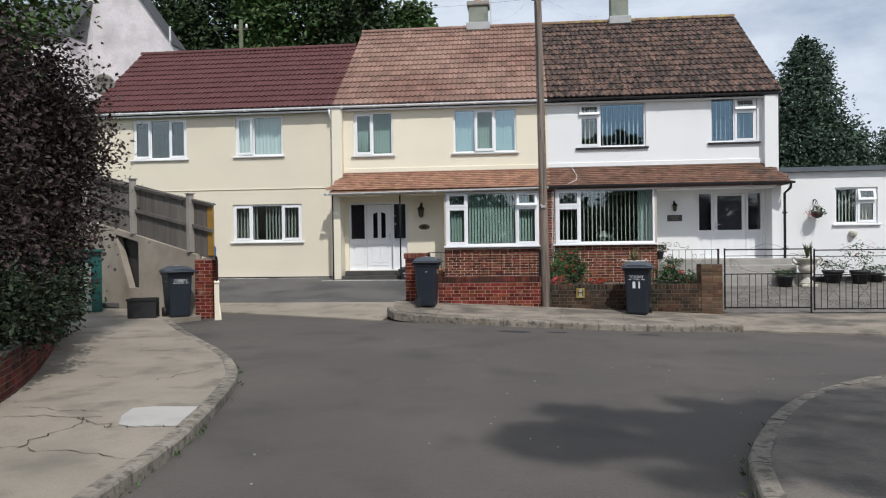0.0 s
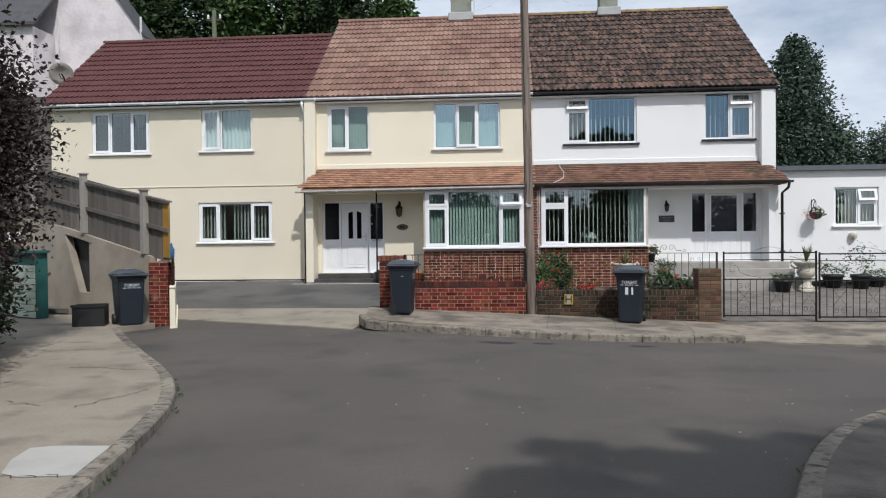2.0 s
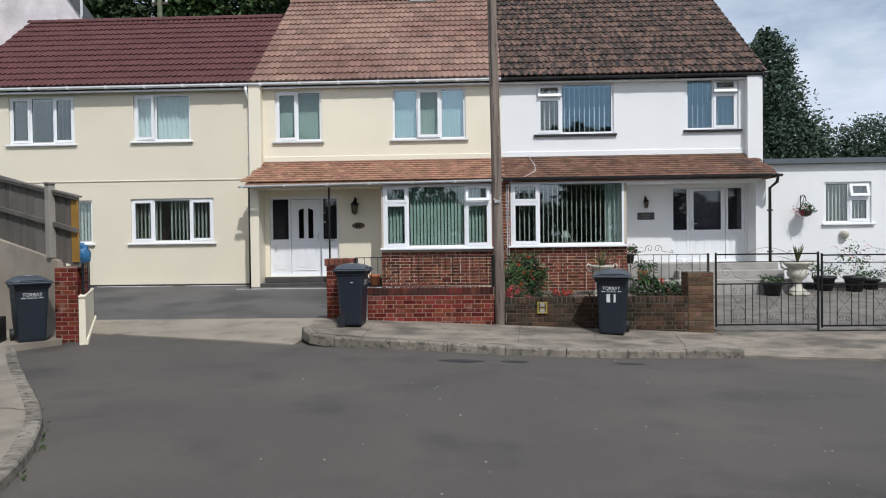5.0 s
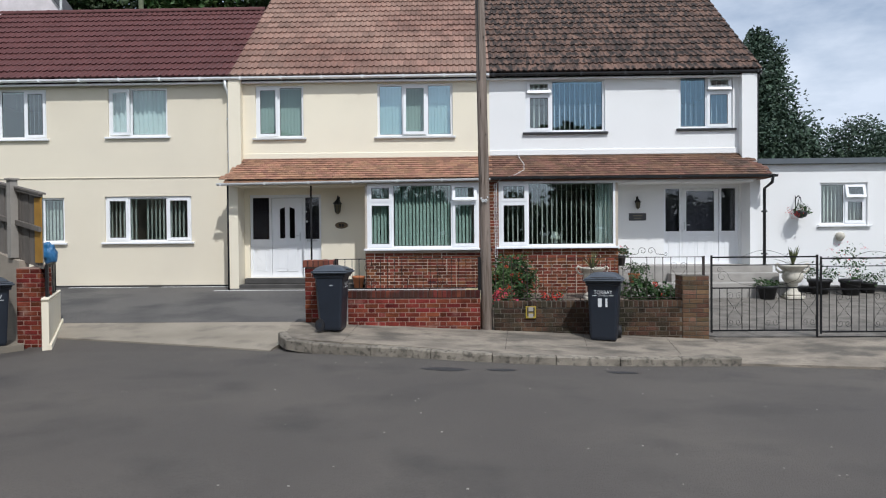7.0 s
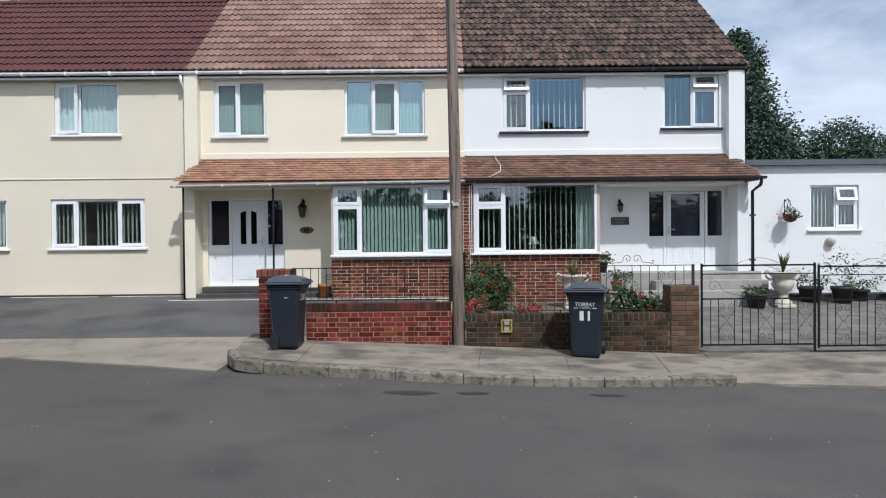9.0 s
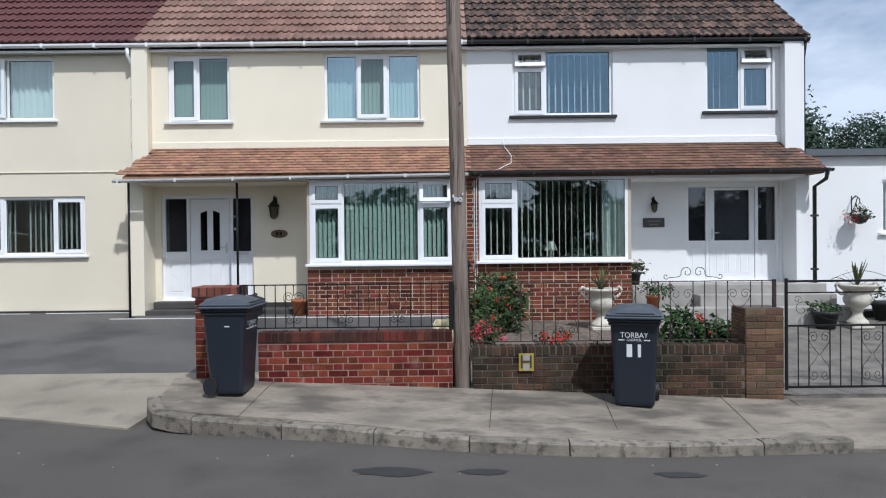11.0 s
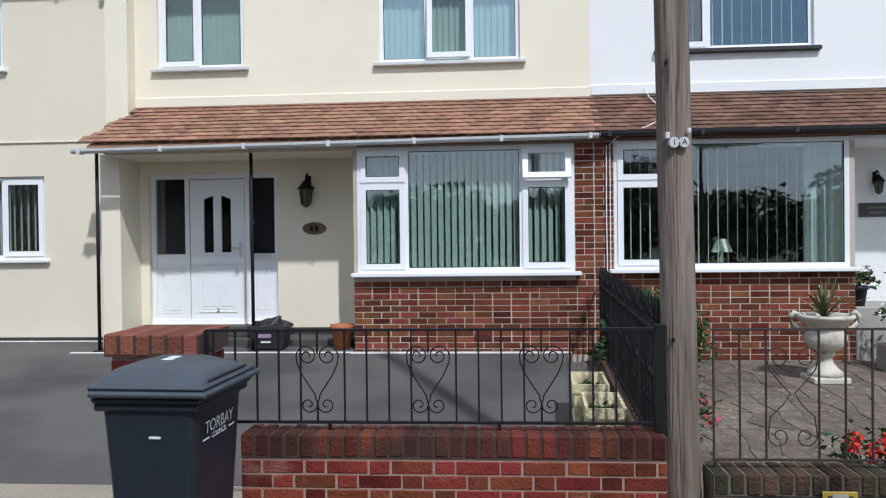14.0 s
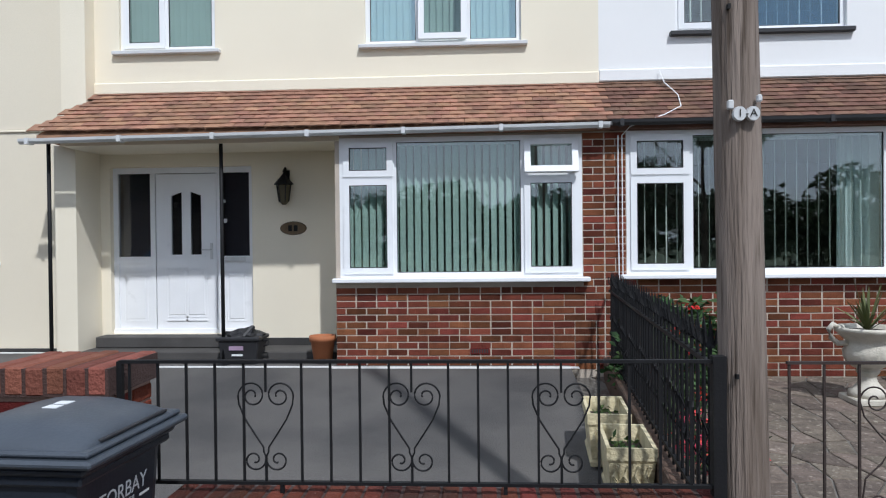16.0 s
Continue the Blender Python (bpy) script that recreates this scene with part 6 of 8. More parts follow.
def shrub(at, lumps, n, leaf, material, label, seed, blooms=None, nb=0, bs=0.05, category="shrub"):
    t = thing("flowering_shrub" if blooms else "shrub", label, category, "garden shrubs", at=at)
    rng = random.Random(seed)
    bm = bmesh.new()
    for k in range(9):
        l = lumps[k % len(lumps)]
        tube(bm, [(0, 0, -0.05), (l[0] * 0.5 + rng.uniform(-0.1, 0.1), l[1] * 0.5, l[2] * 0.5), (l[0] + rng.uniform(-0.5, 0.5) * l[3], l[1] + rng.uniform(-0.5, 0.5) * l[4], l[2] + l[5] * 0.5)], 0.012, 5, taper=0.004)
    part("stem", bm, BARK, t)
    bm = bmesh.new()
    leaves(bm, clump_spots(lumps, n, rng, 0.35), leaf, rng)
    tagged(part("foliage", bm, material, t), kind="stuff")
    if blooms:
        for k in range(nb):
            d = Vector((rng.gauss(0, 1), rng.gauss(0, 1) - 0.7, rng.gauss(0, 1) + 0.5)).normalized()
            l = lumps[k % len(lumps)]
            c = Vector((l[0] + d.x * l[3], l[1] + d.y * l[4], l[2] + d.z * l[5]))
            bm = bmesh.new()
            for _ in range(16):
                q = c + Vector((rng.gauss(0, bs * 0.4), rng.gauss(0, bs * 0.4), rng.gauss(0, bs * 0.4)))
                leaves(bm, [q], bs * 0.55, rng, 1.1, 0)
            tagged(part("bloom", bm, blooms, t), kind="stuff")
    return t


shrub((2.2, 16.55, 0.15), [(0, 0, 0.72, 0.40, 0.36, 0.40), (-0.12, -0.05, 0.45, 0.38, 0.33, 0.32), (0.16, 0, 0.5, 0.34, 0.3, 0.35)], 2600, 0.055, LEAF_GREEN, "dark green rose bush with red blooms before the bay", 11, PETAL_RED, 9, 0.07)
shrub((4.45, 13.45, 0.1), [(-0.2, 0, 0.52, 0.26, 0.2, 0.33), (0.12, 0, 0.42, 0.30, 0.2, 0.27), (0.36, 0, 0.38, 0.2, 0.2, 0.26)], 1900, 0.05, LEAF_GREEN, "leafy flowering bush behind the brown wall", 12, PETAL_RED, 5, 0.06)
shrub((1.90, 14.3, 0.15), [(0, 0, 0.34, 0.20, 0.20, 0.17), (-0.05, 0.5, 0.30, 0.17, 0.22, 0.16)], 600, 0.035, LEAF_GREEN, "pink hydrangea in full bloom beside the side railing", 13, PETAL_PINK, 34, 0.06)
shrub((1.98, 16.0, 0.2), [(0, 0, 0.62, 0.20, 0.3, 0.22), (-0.05, -0.6, 0.35, 0.17, 0.3, 0.18)], 700, 0.04, LEAF_MID, "straggly orange-flowered bush behind the side railing", 15, PETAL_RED, 3, 0.06)
shrub((2.62, 13.02, 0.12), [(-0.14, 0, 0.46, 0.12, 0.1, 0.10), (0.10, 0, 0.47, 0.16, 0.1, 0.10)], 200, 0.03, LEAF_GREEN, "red geraniums peeping over the brown wall", 14, PETAL_RED, 10, 0.06)
t = thing("ornamental_grass", "dark reddish spiky grass behind the wall", "plant", at=(3.05, 13.1, 0.32))
strap_plant(t, (0, 0, 0), 22, 0.42, mat("bronze grass", (0.10, 0.05, 0.035), 0.6), 17, 0.006)


def trough(at, turn):
    t = thing("planter_trough", "yellowed cast stone trough with moulded sides", "planter", "planter troughs", at=at, turn=turn)
    bm = bmesh.new()
    L, W, H = 0.58, 0.29, 0.36
    rings = []
    for z, k in ((0.0, 0.86), (0.03, 0.88), (0.05, 0.80), (0.27, 0.92), (0.29, 1.0), (H, 1.0), (H, 0.84), (0.10, 0.74)):
        rings.append([bm.verts.new((sx * W / 2 * k, sy * (L / 2 - W / 2 * (1 - k)), z)) for sx, sy in ((-1, -1), (1, -1), (1, 1), (-1, 1))])
    for p, q in zip(rings, rings[1:]):
        for i in range(4):
            bm.faces.new((p[i], p[(i + 1) % 4], q[(i + 1) % 4], q[i]))
    bm.faces.new(rings[0][::-1])
    bm.faces.new(rings[-1])
    part("trough_body", bm, TROUGH, t)
    for i in range(4):
        s = bmesh.new()
        x = -0.09 + i * 0.06
        tube(s, [(x, -L / 2 * 0.99 + 0.012, 0.06), (x + 0.02, -L / 2 - 0.004, 0.13), (x - 0.015, -L / 2 - 0.006, 0.2), (x + 0.01, -L / 2 - 0.004, 0.26)], 0.012, 6)
        part("moulding", s, TROUGH, t)
    part("soil", boxed(-W * 0.40, W * 0.40, -L * 0.44, L * 0.44, 0.10, 0.255), SOIL, t)
    rng = random.Random(int(at[1] * 10))
    bm = bmesh.new()
    leaves(bm, [Vector((rng.uniform(-0.08, 0.08), rng.uniform(-0.2, 0.2), 0.25 + rng.uniform(0, 0.05))) for _ in range(90)], 0.03, rng)
    tagged(part("weed_growth", bm, LEAF_MID, t, "sparse green weeds"), kind="stuff")


trough((1.33, 14.36, drive_z(1.27, 14.4)), -3.6)
trough((1.31, 15.02, drive_z(1.29, 15.02)), -3.6)


def toolbag():
    t = thing("recycling_box", "black recycling box with a lid on the porch step", "box", at=(-2.28, 17.9, drive_z(-2.28, 17.9)))
    bm = bmesh.new()
    v = box(bm, -0.23, 0.23, -0.17, 0.17, 0, 0.26)
    for k in v[:4]:
        k.co.x *= 0.85
        k.co.y *= 0.85
    bmesh.ops.bevel(bm, geom=bm.edges[:], offset=0.015, segments=1, affect="EDGES")
    part("box_body", bm, BLACK, t)
    part("lid", boxed(-0.25, 0.25, -0.19, 0.19, 0.255, 0.30, bevel=0.012), BLACK, t)
    bm = bmesh.new()
    tube(bm, [(0.05, -0.12, 0.30), (0.14, -0.06, 0.40), (0.06, 0.02, 0.37), (-0.1, 0.0, 0.33), (-0.18, -0.06, 0.34)], 0.03, 7, taper=0.015)
    part("strap", bm, BLACK, t)
    bm = bmesh.new()
    bmesh.ops.create_icosphere(bm, subdivisions=3, radius=0.16)
    for v in bm.verts:
        v.co *= 1 + 0.35 * noise.noise(v.co * 13.0) + 0.15 * noise.noise(v.co * 30.0)
        v.co = Vector((v.co.x * 1.35 + 0.02, v.co.y * 0.9, v.co.z * 0.55 + 0.29))
    part("crumpled_sack", bm, BLACK, t, "crumpled black plastic")
    bm = bmesh.new()
    tube(bm, [(0.23, 0, 0.24), (0.30, -0.02, 0.25), (0.31, -0.02, 0.2), (0.24, 0, 0.18)], 0.012, 6)
    part("handle", bm, BLACK, t)
    part("label", boxed(-0.10, 0.06, -0.174, -0.160, 0.155, 0.20), mat("coloured label", (0.35, 0.25, 0.35), 0.5), t, "small coloured label")
    part("pale_mark", boxed(-0.07, 0.05, -0.1705, -0.158, 0.09, 0.11), LETTER, t)


toolbag()

# ---- fence, pier and clutter on the left ----
FA, FB = Vector((-5.52, 11.96)), Vector((-10.4, 14.72))


def fence():
    t = thing("fence", "grey weathered timber board fence with concrete posts", "fence", kind="structure")
    d = (FB - FA)
    L = d.length
    d.normalize()
    ang = math.degrees(math.atan2(d.y, d.x))
    m = pose(FA.x, FA.y, 0, 0, 0, ang)

    def top(s):
        return 2.46 + 0.205 * min(s, 5.0)

    def bot(s):
        return 1.22 + 0.20 * min(s, 5.0)
    s, i = 0.02, 0
    rng = random.Random(8)
    while s < L:
        w = 0.118
        bm = bmesh.new()
        v = box(bm, s, s + w - 0.006, -0.012 + (i % 2) * 0.008, 0.008 + (i % 2) * 0.008, 0, 1)
        for k in v:
            k.co.z = (top(k.co.x) - 0.06) if k.co.z > 0.5 else bot(k.co.x)
            k.co = m @ k.co
        part("fence_board", bm, WOOD_FENCE, t)
        s += w
        i += 1
    for f, hh in ((0.0, 0.07), (0.55, 0.075)):
        bm = bmesh.new()
        v = box(bm, 0, L, 0.016, 0.075, 0, 1)
        for k in v:
            z = top(k.co.x) - 0.10 - f
            k.co.z = z + (hh if k.co.z > 0.5 else 0)
            k.co = m @ k.co
        part("fence_rail", bm, WOOD_FENCE, t)
    bm = bmesh.new()
    v = box(bm, -0.02, L, -0.04, 0.085, 0, 1)
    for k in v:
        k.co.z = top(k.co.x) - 0.06 + (0.03 if k.co.z > 0.5 else 0)
        k.co = m @ k.co
    part("capping", bm, WOOD_FENCE, t)
    for s in (0.72, 2.90, 5.0):
        bm = bmesh.new()
        box(bm, s - 0.055, s + 0.055, 0.02, 0.14, bot(s) + 0.03, top(s) + 0.05, m)
        box(bm, s - 0.08, s + 0.08, 0.0, 0.16, top(s) + 0.05, top(s) + 0.075, m)
        part("fence_post", bm, CONC_POST, t, "pale concrete post")
    bm = bmesh.new()
    box(bm, 0.0, 0.19, 0.018, 0.03, 1.32, 2.35, m)
    part("stained_board", bm, mat("orange stained timber", (0.40, 0.21, 0.03), 0.8, var=0.2), t, "orange-stained end board")
    # rendered base under the fence
    b = facade("wall_fence_base", 0.52, L, -0.1, 1.0, -0.06, 0.16, [(2.68, 3.65, 0.55, 0.9)], CONC_BASE, "rendered retaining base under the fence with a dark recess")
    for v in b.data.vertices:
        if abs(v.co.x - 3.65) < 0.01 and abs(v.co.z - 0.55) < 0.01:
            v.co.x = 3.08
        if v.co.z > 0.95:
            v.co.z = bot(v.co.x) + 0.02
        elif v.co.z > 0.85:
            v.co.z = bot(v.co.x) - 0.12
    b.matrix_basis = pose(FA.x, FA.y, 0, 0, 0, ang) @ pose(0, 0.0, 0) 
    # near-black box behind the opening stands for the shade inside it
    rc = link_mesh("recess_back", boxed(2.6, 3.75, -0.6, -0.12, 0.3, 1.95), PLINTH)
    rc.matrix_basis = m
    tagged(rc, "near-black back painted as the recess's shade", "recess", kind="structure")


fence()
PIER_L = low_wall("pier_gate_left", -5.98, -5.60, 11.98, 12.30, -0.05, 1.24, RED_MORTAR, "red brick gate pier at the end of the fence")
RETURN = pose(-5.575, 11.98, 0, 0, 0, 114.2)
WALL_L = tagged(link_mesh("wall_return_red", boxed(0.36, 1.75, 0.0, 0.20, -0.05, 1.24), RED_MORTAR), "red brick wall returning from the gate pier beside the drive", "wall", kind="structure")
WALL_L.matrix_basis = RETURN
bm = bmesh.new()
for k in box(bm, -0.25, 1.75, -0.115, -0.015, -0.1, 0.73) + box(bm, -0.27, 1.86, -0.150, -0.118, -0.1, 0.045):
    if k.co.z < 0.5 and k.co.z > 0.0:
        k.co.z += max(0.0, k.co.x) * 0.11
bmesh.ops.bevel(bm, geom=bm.edges[:], offset=0.012, segments=2, affect="EDGES")
box(bm, -0.265, 1.74, -0.125, -0.012, 0.73, 0.775, bevel=0.012)
o = tagged(link_mesh("wall_stub_cream", bm, CREAM), "low cream painted stub wall with a rounded coping at the drive entrance", "wall", kind="structure")
o.matrix_basis = RETURN
t = thing("gate_panel", "dark metal panel standing on the stub wall", "gate", at=(0, 0, 0))
t.matrix_basis = RETURN @ pose(-0.06, -0.075, 0.776)
part("panel", boxed(0.03, 1.27, -0.008, 0.008, 0.03, 0.49), BLACK, t)
fr = bmesh.new()
box(fr, 0, 1.3, -0.02, 0.02, 0.49, 0.52)
box(fr, 0, 1.3, -0.02, 0.02, 0.0, 0.03)
box(fr, 0, 0.03, -0.02, 0.02, 0.03, 0.49)
box(fr, 1.27, 1.3, -0.02, 0.02, 0.03, 0.49)
for u in (0.42, 0.84):
    box(fr, u, u + 0.025, -0.016, 0.016, 0.03, 0.49)
part("panel_frame", fr, IRON, t)
t = thing("storage_crate", "black plastic crate lying by the bin", "crate", at=(-6.85, 11.42, left_z(-6.85, 11.42)), turn=18)
bm = bmesh.new()
for a in ((-0.28, 0.28, -0.2, -0.18), (-0.28, 0.28, 0.18, 0.2), (-0.28, -0.26, -0.18, 0.18), (0.26, 0.28, -0.18, 0.18)):
    box(bm, *a, 0.02, 0.40)
box(bm, -0.28, 0.28, -0.2, 0.2, 0.0, 0.02)
part("crate_body", bm, BLACK, t)
part("crate_rim", boxed(-0.30, 0.30, -0.22, -0.2, 0.36, 0.41), BLACK, t)
t = thing("garden_shed", "pale green slatted garden store with a teal roof", "shed", at=(-9.35, 12.75, 0.08), turn=-29.5)
part("shed_body", boxed(-0.9, 0.9, 0.04, 0.28, 0.0, 1.35), mat("teal sheet", (0.02, 0.12, 0.11), 0.6), t)
for i in range(8):
    part("slat", boxed(-0.9, 0.9, 0.0, 0.035, 0.02 + i * 0.135, 0.145 + i * 0.135, bevel=0.008), mat("pale green slat paint", (0.42, 0.47, 0.40), 0.7, var=0.15) if i == 0 else bpy.data.materials["pale green slat paint"], t)
part("shed_roof", boxed(-0.98, 0.98, -0.08, 0.30, 1.35, 1.40), bpy.data.materials["teal sheet"], t)
t = thing("sack", "crumpled blue plastic sack on the brick wall", "sack", at=(-6.22, 13.34, 1.24))
bm = bmesh.new()
bmesh.ops.create_icosphere(bm, subdivisions=4, radius=0.125)
for v in bm.verts:
    nz = noise.noise(v.co * 9.0)
    v.co *= 1 + 0.4 * nz + 0.22 * noise.noise(v.co * 26.0)
    v.co.z = v.co.z * 1.5 + 0.2
part("sack_body", bm, mat("blue polythene", (0.03, 0.14, 0.30), 0.35, var=0.2), t, smooth=True)

# brick front-garden wall under the hedge
HEDGE_LINE = [(-3.15, -2.0), (-3.45, 0.5), (-4.0, 3.0), (-4.75, 4.9), (-6.0, 7.2), (-7.2, 9.2)]
bm = bmesh.new()
pts = spline(HEDGE_LINE, 4)
off = offset(pts, 0.22)
rows = [[bm.verts.new((p[0], p[1], -0.1)), bm.verts.new((p[0], p[1], 0.5)), bm.verts.new((q[0], q[1], 0.5)), bm.verts.new((q[0], q[1], -0.1))] for p, q in zip(pts, off)]
for p, q in zip(rows, rows[1:]):
    for k in range(4):
        bm.faces.new((p[k], p[(k + 1) % 4], q[(k + 1) % 4], q[k]))
bm.faces.new(rows[0])
bm.faces.new(rows[-1][::-1])
bmesh.ops.recalc_face_normals(bm, faces=bm.faces[:])
HEDGE_WALL = tagged(link_mesh("wall_hedge", bm, OLD_MORTAR), "low red brick wall under the hedge, its shade in dark bricks", "wall", kind="structure")

# ---- hedge and trees ----
tree("purple_hedge_tree", (-7.35, 8.0, 0.05), 4.6, [(0.1, 0.1, 2.5, 1.35, 1.3, 1.5), (-0.2, 0.4, 4.0, 1.25, 1.3, 1.3), (0.55, -0.6, 1.5, 0.95, 1.0, 1.0), (-0.9, -0.4, 3.0, 1.2, 1.2, 1.6), (0.5, 0.1, 3.3, 1.1, 0.9, 0.9)], 62000, 0.056, LEAF_PURPLE, "tall dark purple-leaved hedge tree behind the low brick wall", 41, 0.16, "hedge", "street hedge", shell=0.1)
tree("purple_hedge_tree", (-6.2, 5.2, 0.05), 4.2, [(-0.1, 0.2, 2.2, 1.0, 1.3, 1.5), (-0.5, 0.5, 3.7, 1.1, 1.2, 1.2), (0.35, -0.2, 1.2, 0.9, 1.1, 0.9)], 40000, 0.056, LEAF_PURPLE, "dark purple-leaved hedge tree overhanging the low brick wall", 42, 0.14, "hedge", "street hedge", shell=0.1)
tree("green_hedge", (-5.45, 3.1, 0.05), 2.2, [(0, 0, 1.1, 0.85, 1.2, 0.9), (-0.3, -0.9, 1.4, 0.8, 1.0, 0.9), (0.2, 0.9, 0.9, 0.75, 0.9, 0.7)], 22000, 0.055, LEAF_IVY, "dark green leafy hedge over the low brick wall", 43, 0.08, "hedge", "street hedge", shell=0.1)
tree("green_hedge", (-6.6, 6.3, 0.05), 5.6, [(-0.2, 0, 4.9, 1.1, 1.2, 0.8), (0.2, 0.8, 5.3, 0.9, 0.9, 0.6)], 3500, 0.075, LEAF_MID, "light green shoots rising above the purple hedge", 44, 0.1, "hedge", "street hedge")
rng = random.Random(123)
SHADY = [(rng.uniform(-5.7, -2.0) + 0.5 * abs(rng.gauss(0, 0.5)), rng.uniform(0.2, 2.1), rng.uniform(-0.3, 0.3)) for _ in range(40)]
SHADY += [(rng.uniform(-3.9, 2.6), rng.uniform(-1.6, 2.0), rng.uniform(-0.4, 1.2)) for _ in range(110)]
tree("street_tree", (8.6, -2.2, -0.1), 7.2, [(x, y, 6.1 + z, rng.uniform(0.18, 0.5), rng.uniform(0.06, 0.19), 0.16) for x, y, z in SHADY], 84000, 0.10, LEAF_MID, "leafy street tree that shades the corner pavement", 45, 0.13, limbs=5, shell=0.1)
tree("green_hedge", (-5.0, 4.6, 0.05), 1.5, [(0.35, -1.2, 0.72, 0.38, 0.9, 0.36), (0.10, 0.1, 0.76, 0.44, 0.9, 0.42), (-0.50, 1.2, 0.85, 0.5, 0.9, 0.5), (-1.15, 2.4, 0.9, 0.5, 0.9, 0.6), (-1.85, 3.5, 0.8, 0.5, 0.8, 0.75), (0.75, -2.3, 0.70, 0.34, 0.9, 0.34)], 26000, 0.05, LEAF_IVY, "dark ivy and privet spilling over the low brick wall", 52, 0.05, "hedge", "street hedge", shell=0.15)
# Added backdrop that keeps bright sky from showing through the hedge.
tree("hedge_backdrop", (-9.0, 7.0, 0.0), 4.5, [(0, 0, 2.2, 1.4, 2.6, 1.9), (0.3, 1.5, 3.6, 1.3, 1.5, 1.4), (0.6, -1.8, 2.6, 1.5, 1.6, 1.6)], 14000, 0.11, LEAF_DARK, "dark green shrubbery added behind the hedge to block bright gaps", 49, 0.1, "hedge", "street hedge", shell=0.1)
tree("garden_tree", (19.0, 45.0, -0.2), 14.0, [(0, 0, 4.0, 3.6, 3.2, 2.6), (0.3, 0, 7.0, 2.9, 2.6, 2.3), (-0.3, 0, 9.7, 2.1, 2.0, 2.0), (0.1, 0, 11.9, 1.3, 1.2, 1.5), (0.0, 0, 13.3, 0.6, 0.6, 0.8), (-1.9, 0, 5.6, 1.7, 1.6, 1.3), (2.1, 0, 5.9, 1.5, 1.5, 1.2)], 60000, 0.15, LEAF_FAR, "tall dark tapering tree behind the annex", 46, 0.32, limbs=14)
tree("garden_tree", (25.5, 47.0, -0.2), 8.5, [(0, 0, 5.2, 2.6, 2.4, 2.0), (-2.6, 0, 4.2, 2.3, 2.2, 1.8), (2.7, 0, 5.4, 2.8, 2.4, 2.4), (0.6, 0, 7.2, 2.0, 1.8, 1.6), (-4.6, 0, 3.2, 2.2, 2.0, 1.9)], 42000, 0.12, LEAF_FAR, "broad dark green tree beyond the annex", 47, 0.3)
tree("garden_tree", (33.0, 49.0, -0.2), 9.5, [(0, 0, 5.2, 3.6, 3.0, 2.8), (-3.4, 0, 4.6, 2.4, 2.2, 2.0), (0.4, 0, 7.6, 2.6, 2.2, 1.8)], 22000, 0.14, LEAF_FAR, "broad dark green tree at the edge of the view", 48, 0.3)
WOOD_SPOTS = ((-27.0, 47.0, 13.0, 3.8), (-22.5, 44.0, 13.5, 3.6), (-18.8, 46.0, 15.0, 3.8), (-15.2, 43.5, 14.0, 3.4), (-11.6, 45.0, 12.6, 3.2), (-8.6, 44.0, 12.5, 2.9), (-6.4, 46.0, 10.6, 2.4), (-32.0, 48.0, 10.0, 4.2))
for i, (x, y, h, r) in enumerate(WOOD_SPOTS):
    z = hill_z(x, y)
    rng = random.Random(60 + i)
    lumps = [(rng.uniform(-0.5, 0.5) * r, rng.uniform(-0.4, 0.4) * r, h * rng.uniform(0.35, 0.95), r * rng.uniform(0.45, 0.75), r * rng.uniform(0.45, 0.7), h * rng.uniform(0.16, 0.24)) for _ in range(7)]
    tree("woodland_tree", (x, y, z), h, lumps, 12000, 0.24, LEAF_DARK if i % 3 else LEAF_MID, "dark green woodland tree on the hillside behind the roofs", 70 + i, 0.28, "tree", "hillside trees", 9)
for i, (x, h, r) in enumerate(((-26, 6.4, 4.0), (-18, 7.0, 4.2), (-10.5, 5.6, 3.8), (-4, 6.6, 4.0), (3.5, 5.6, 3.6), (10, 7.0, 4.4), (17.5, 6.2, 4.0), (25, 7.0, 4.5))):
    rng = random.Random(200 + i)
    lumps = [(rng.uniform(-0.6, 0.6) * r, rng.uniform(-0.3, 0.3) * r, h * rng.uniform(0.2, 0.9), r * rng.uniform(0.45, 0.75), r * 0.5, h * 0.22) for _ in range(8)]
    tree("opposite_tree", (x, -27.0 + (i % 3), -0.4), h, lumps, 4000, 0.36, LEAF_DARK, "dark leafy tree across the road, mirrored in the windows", 210 + i, 0.25, "tree", "trees across the road", 6)
rng = random.Random(99)
bm = bmesh.new()
under = [(x, 41.5 + rng.uniform(-1, 1), hill_z(x, 41.5) + 2.2, 1.9, 1.2, 2.3) for x in range(-34, -2, 2)]
leaves(bm, clump_spots(under, 12000, rng), 0.28, rng)
tagged(link_mesh("undergrowth", bm, LEAF_DARK), "dark bushy undergrowth below the hillside trees", "bushes", kind="stuff")
shr = [(-11.5, 31.0), (-9.8, 31.5)]
for i, (x, y) in enumerate(shr):
    tree("bright_shrub", (x, y, hill_z(x, y)), 6.5, [(0, 0, 5.6, 1.2, 1.0, 1.6), (0.8, 0, 5.0, 0.9, 0.9, 1.2)], 2600, 0.12, LEAF_MID, "brighter green bush behind the extension roof", 90 + i, 0.1, "bush")


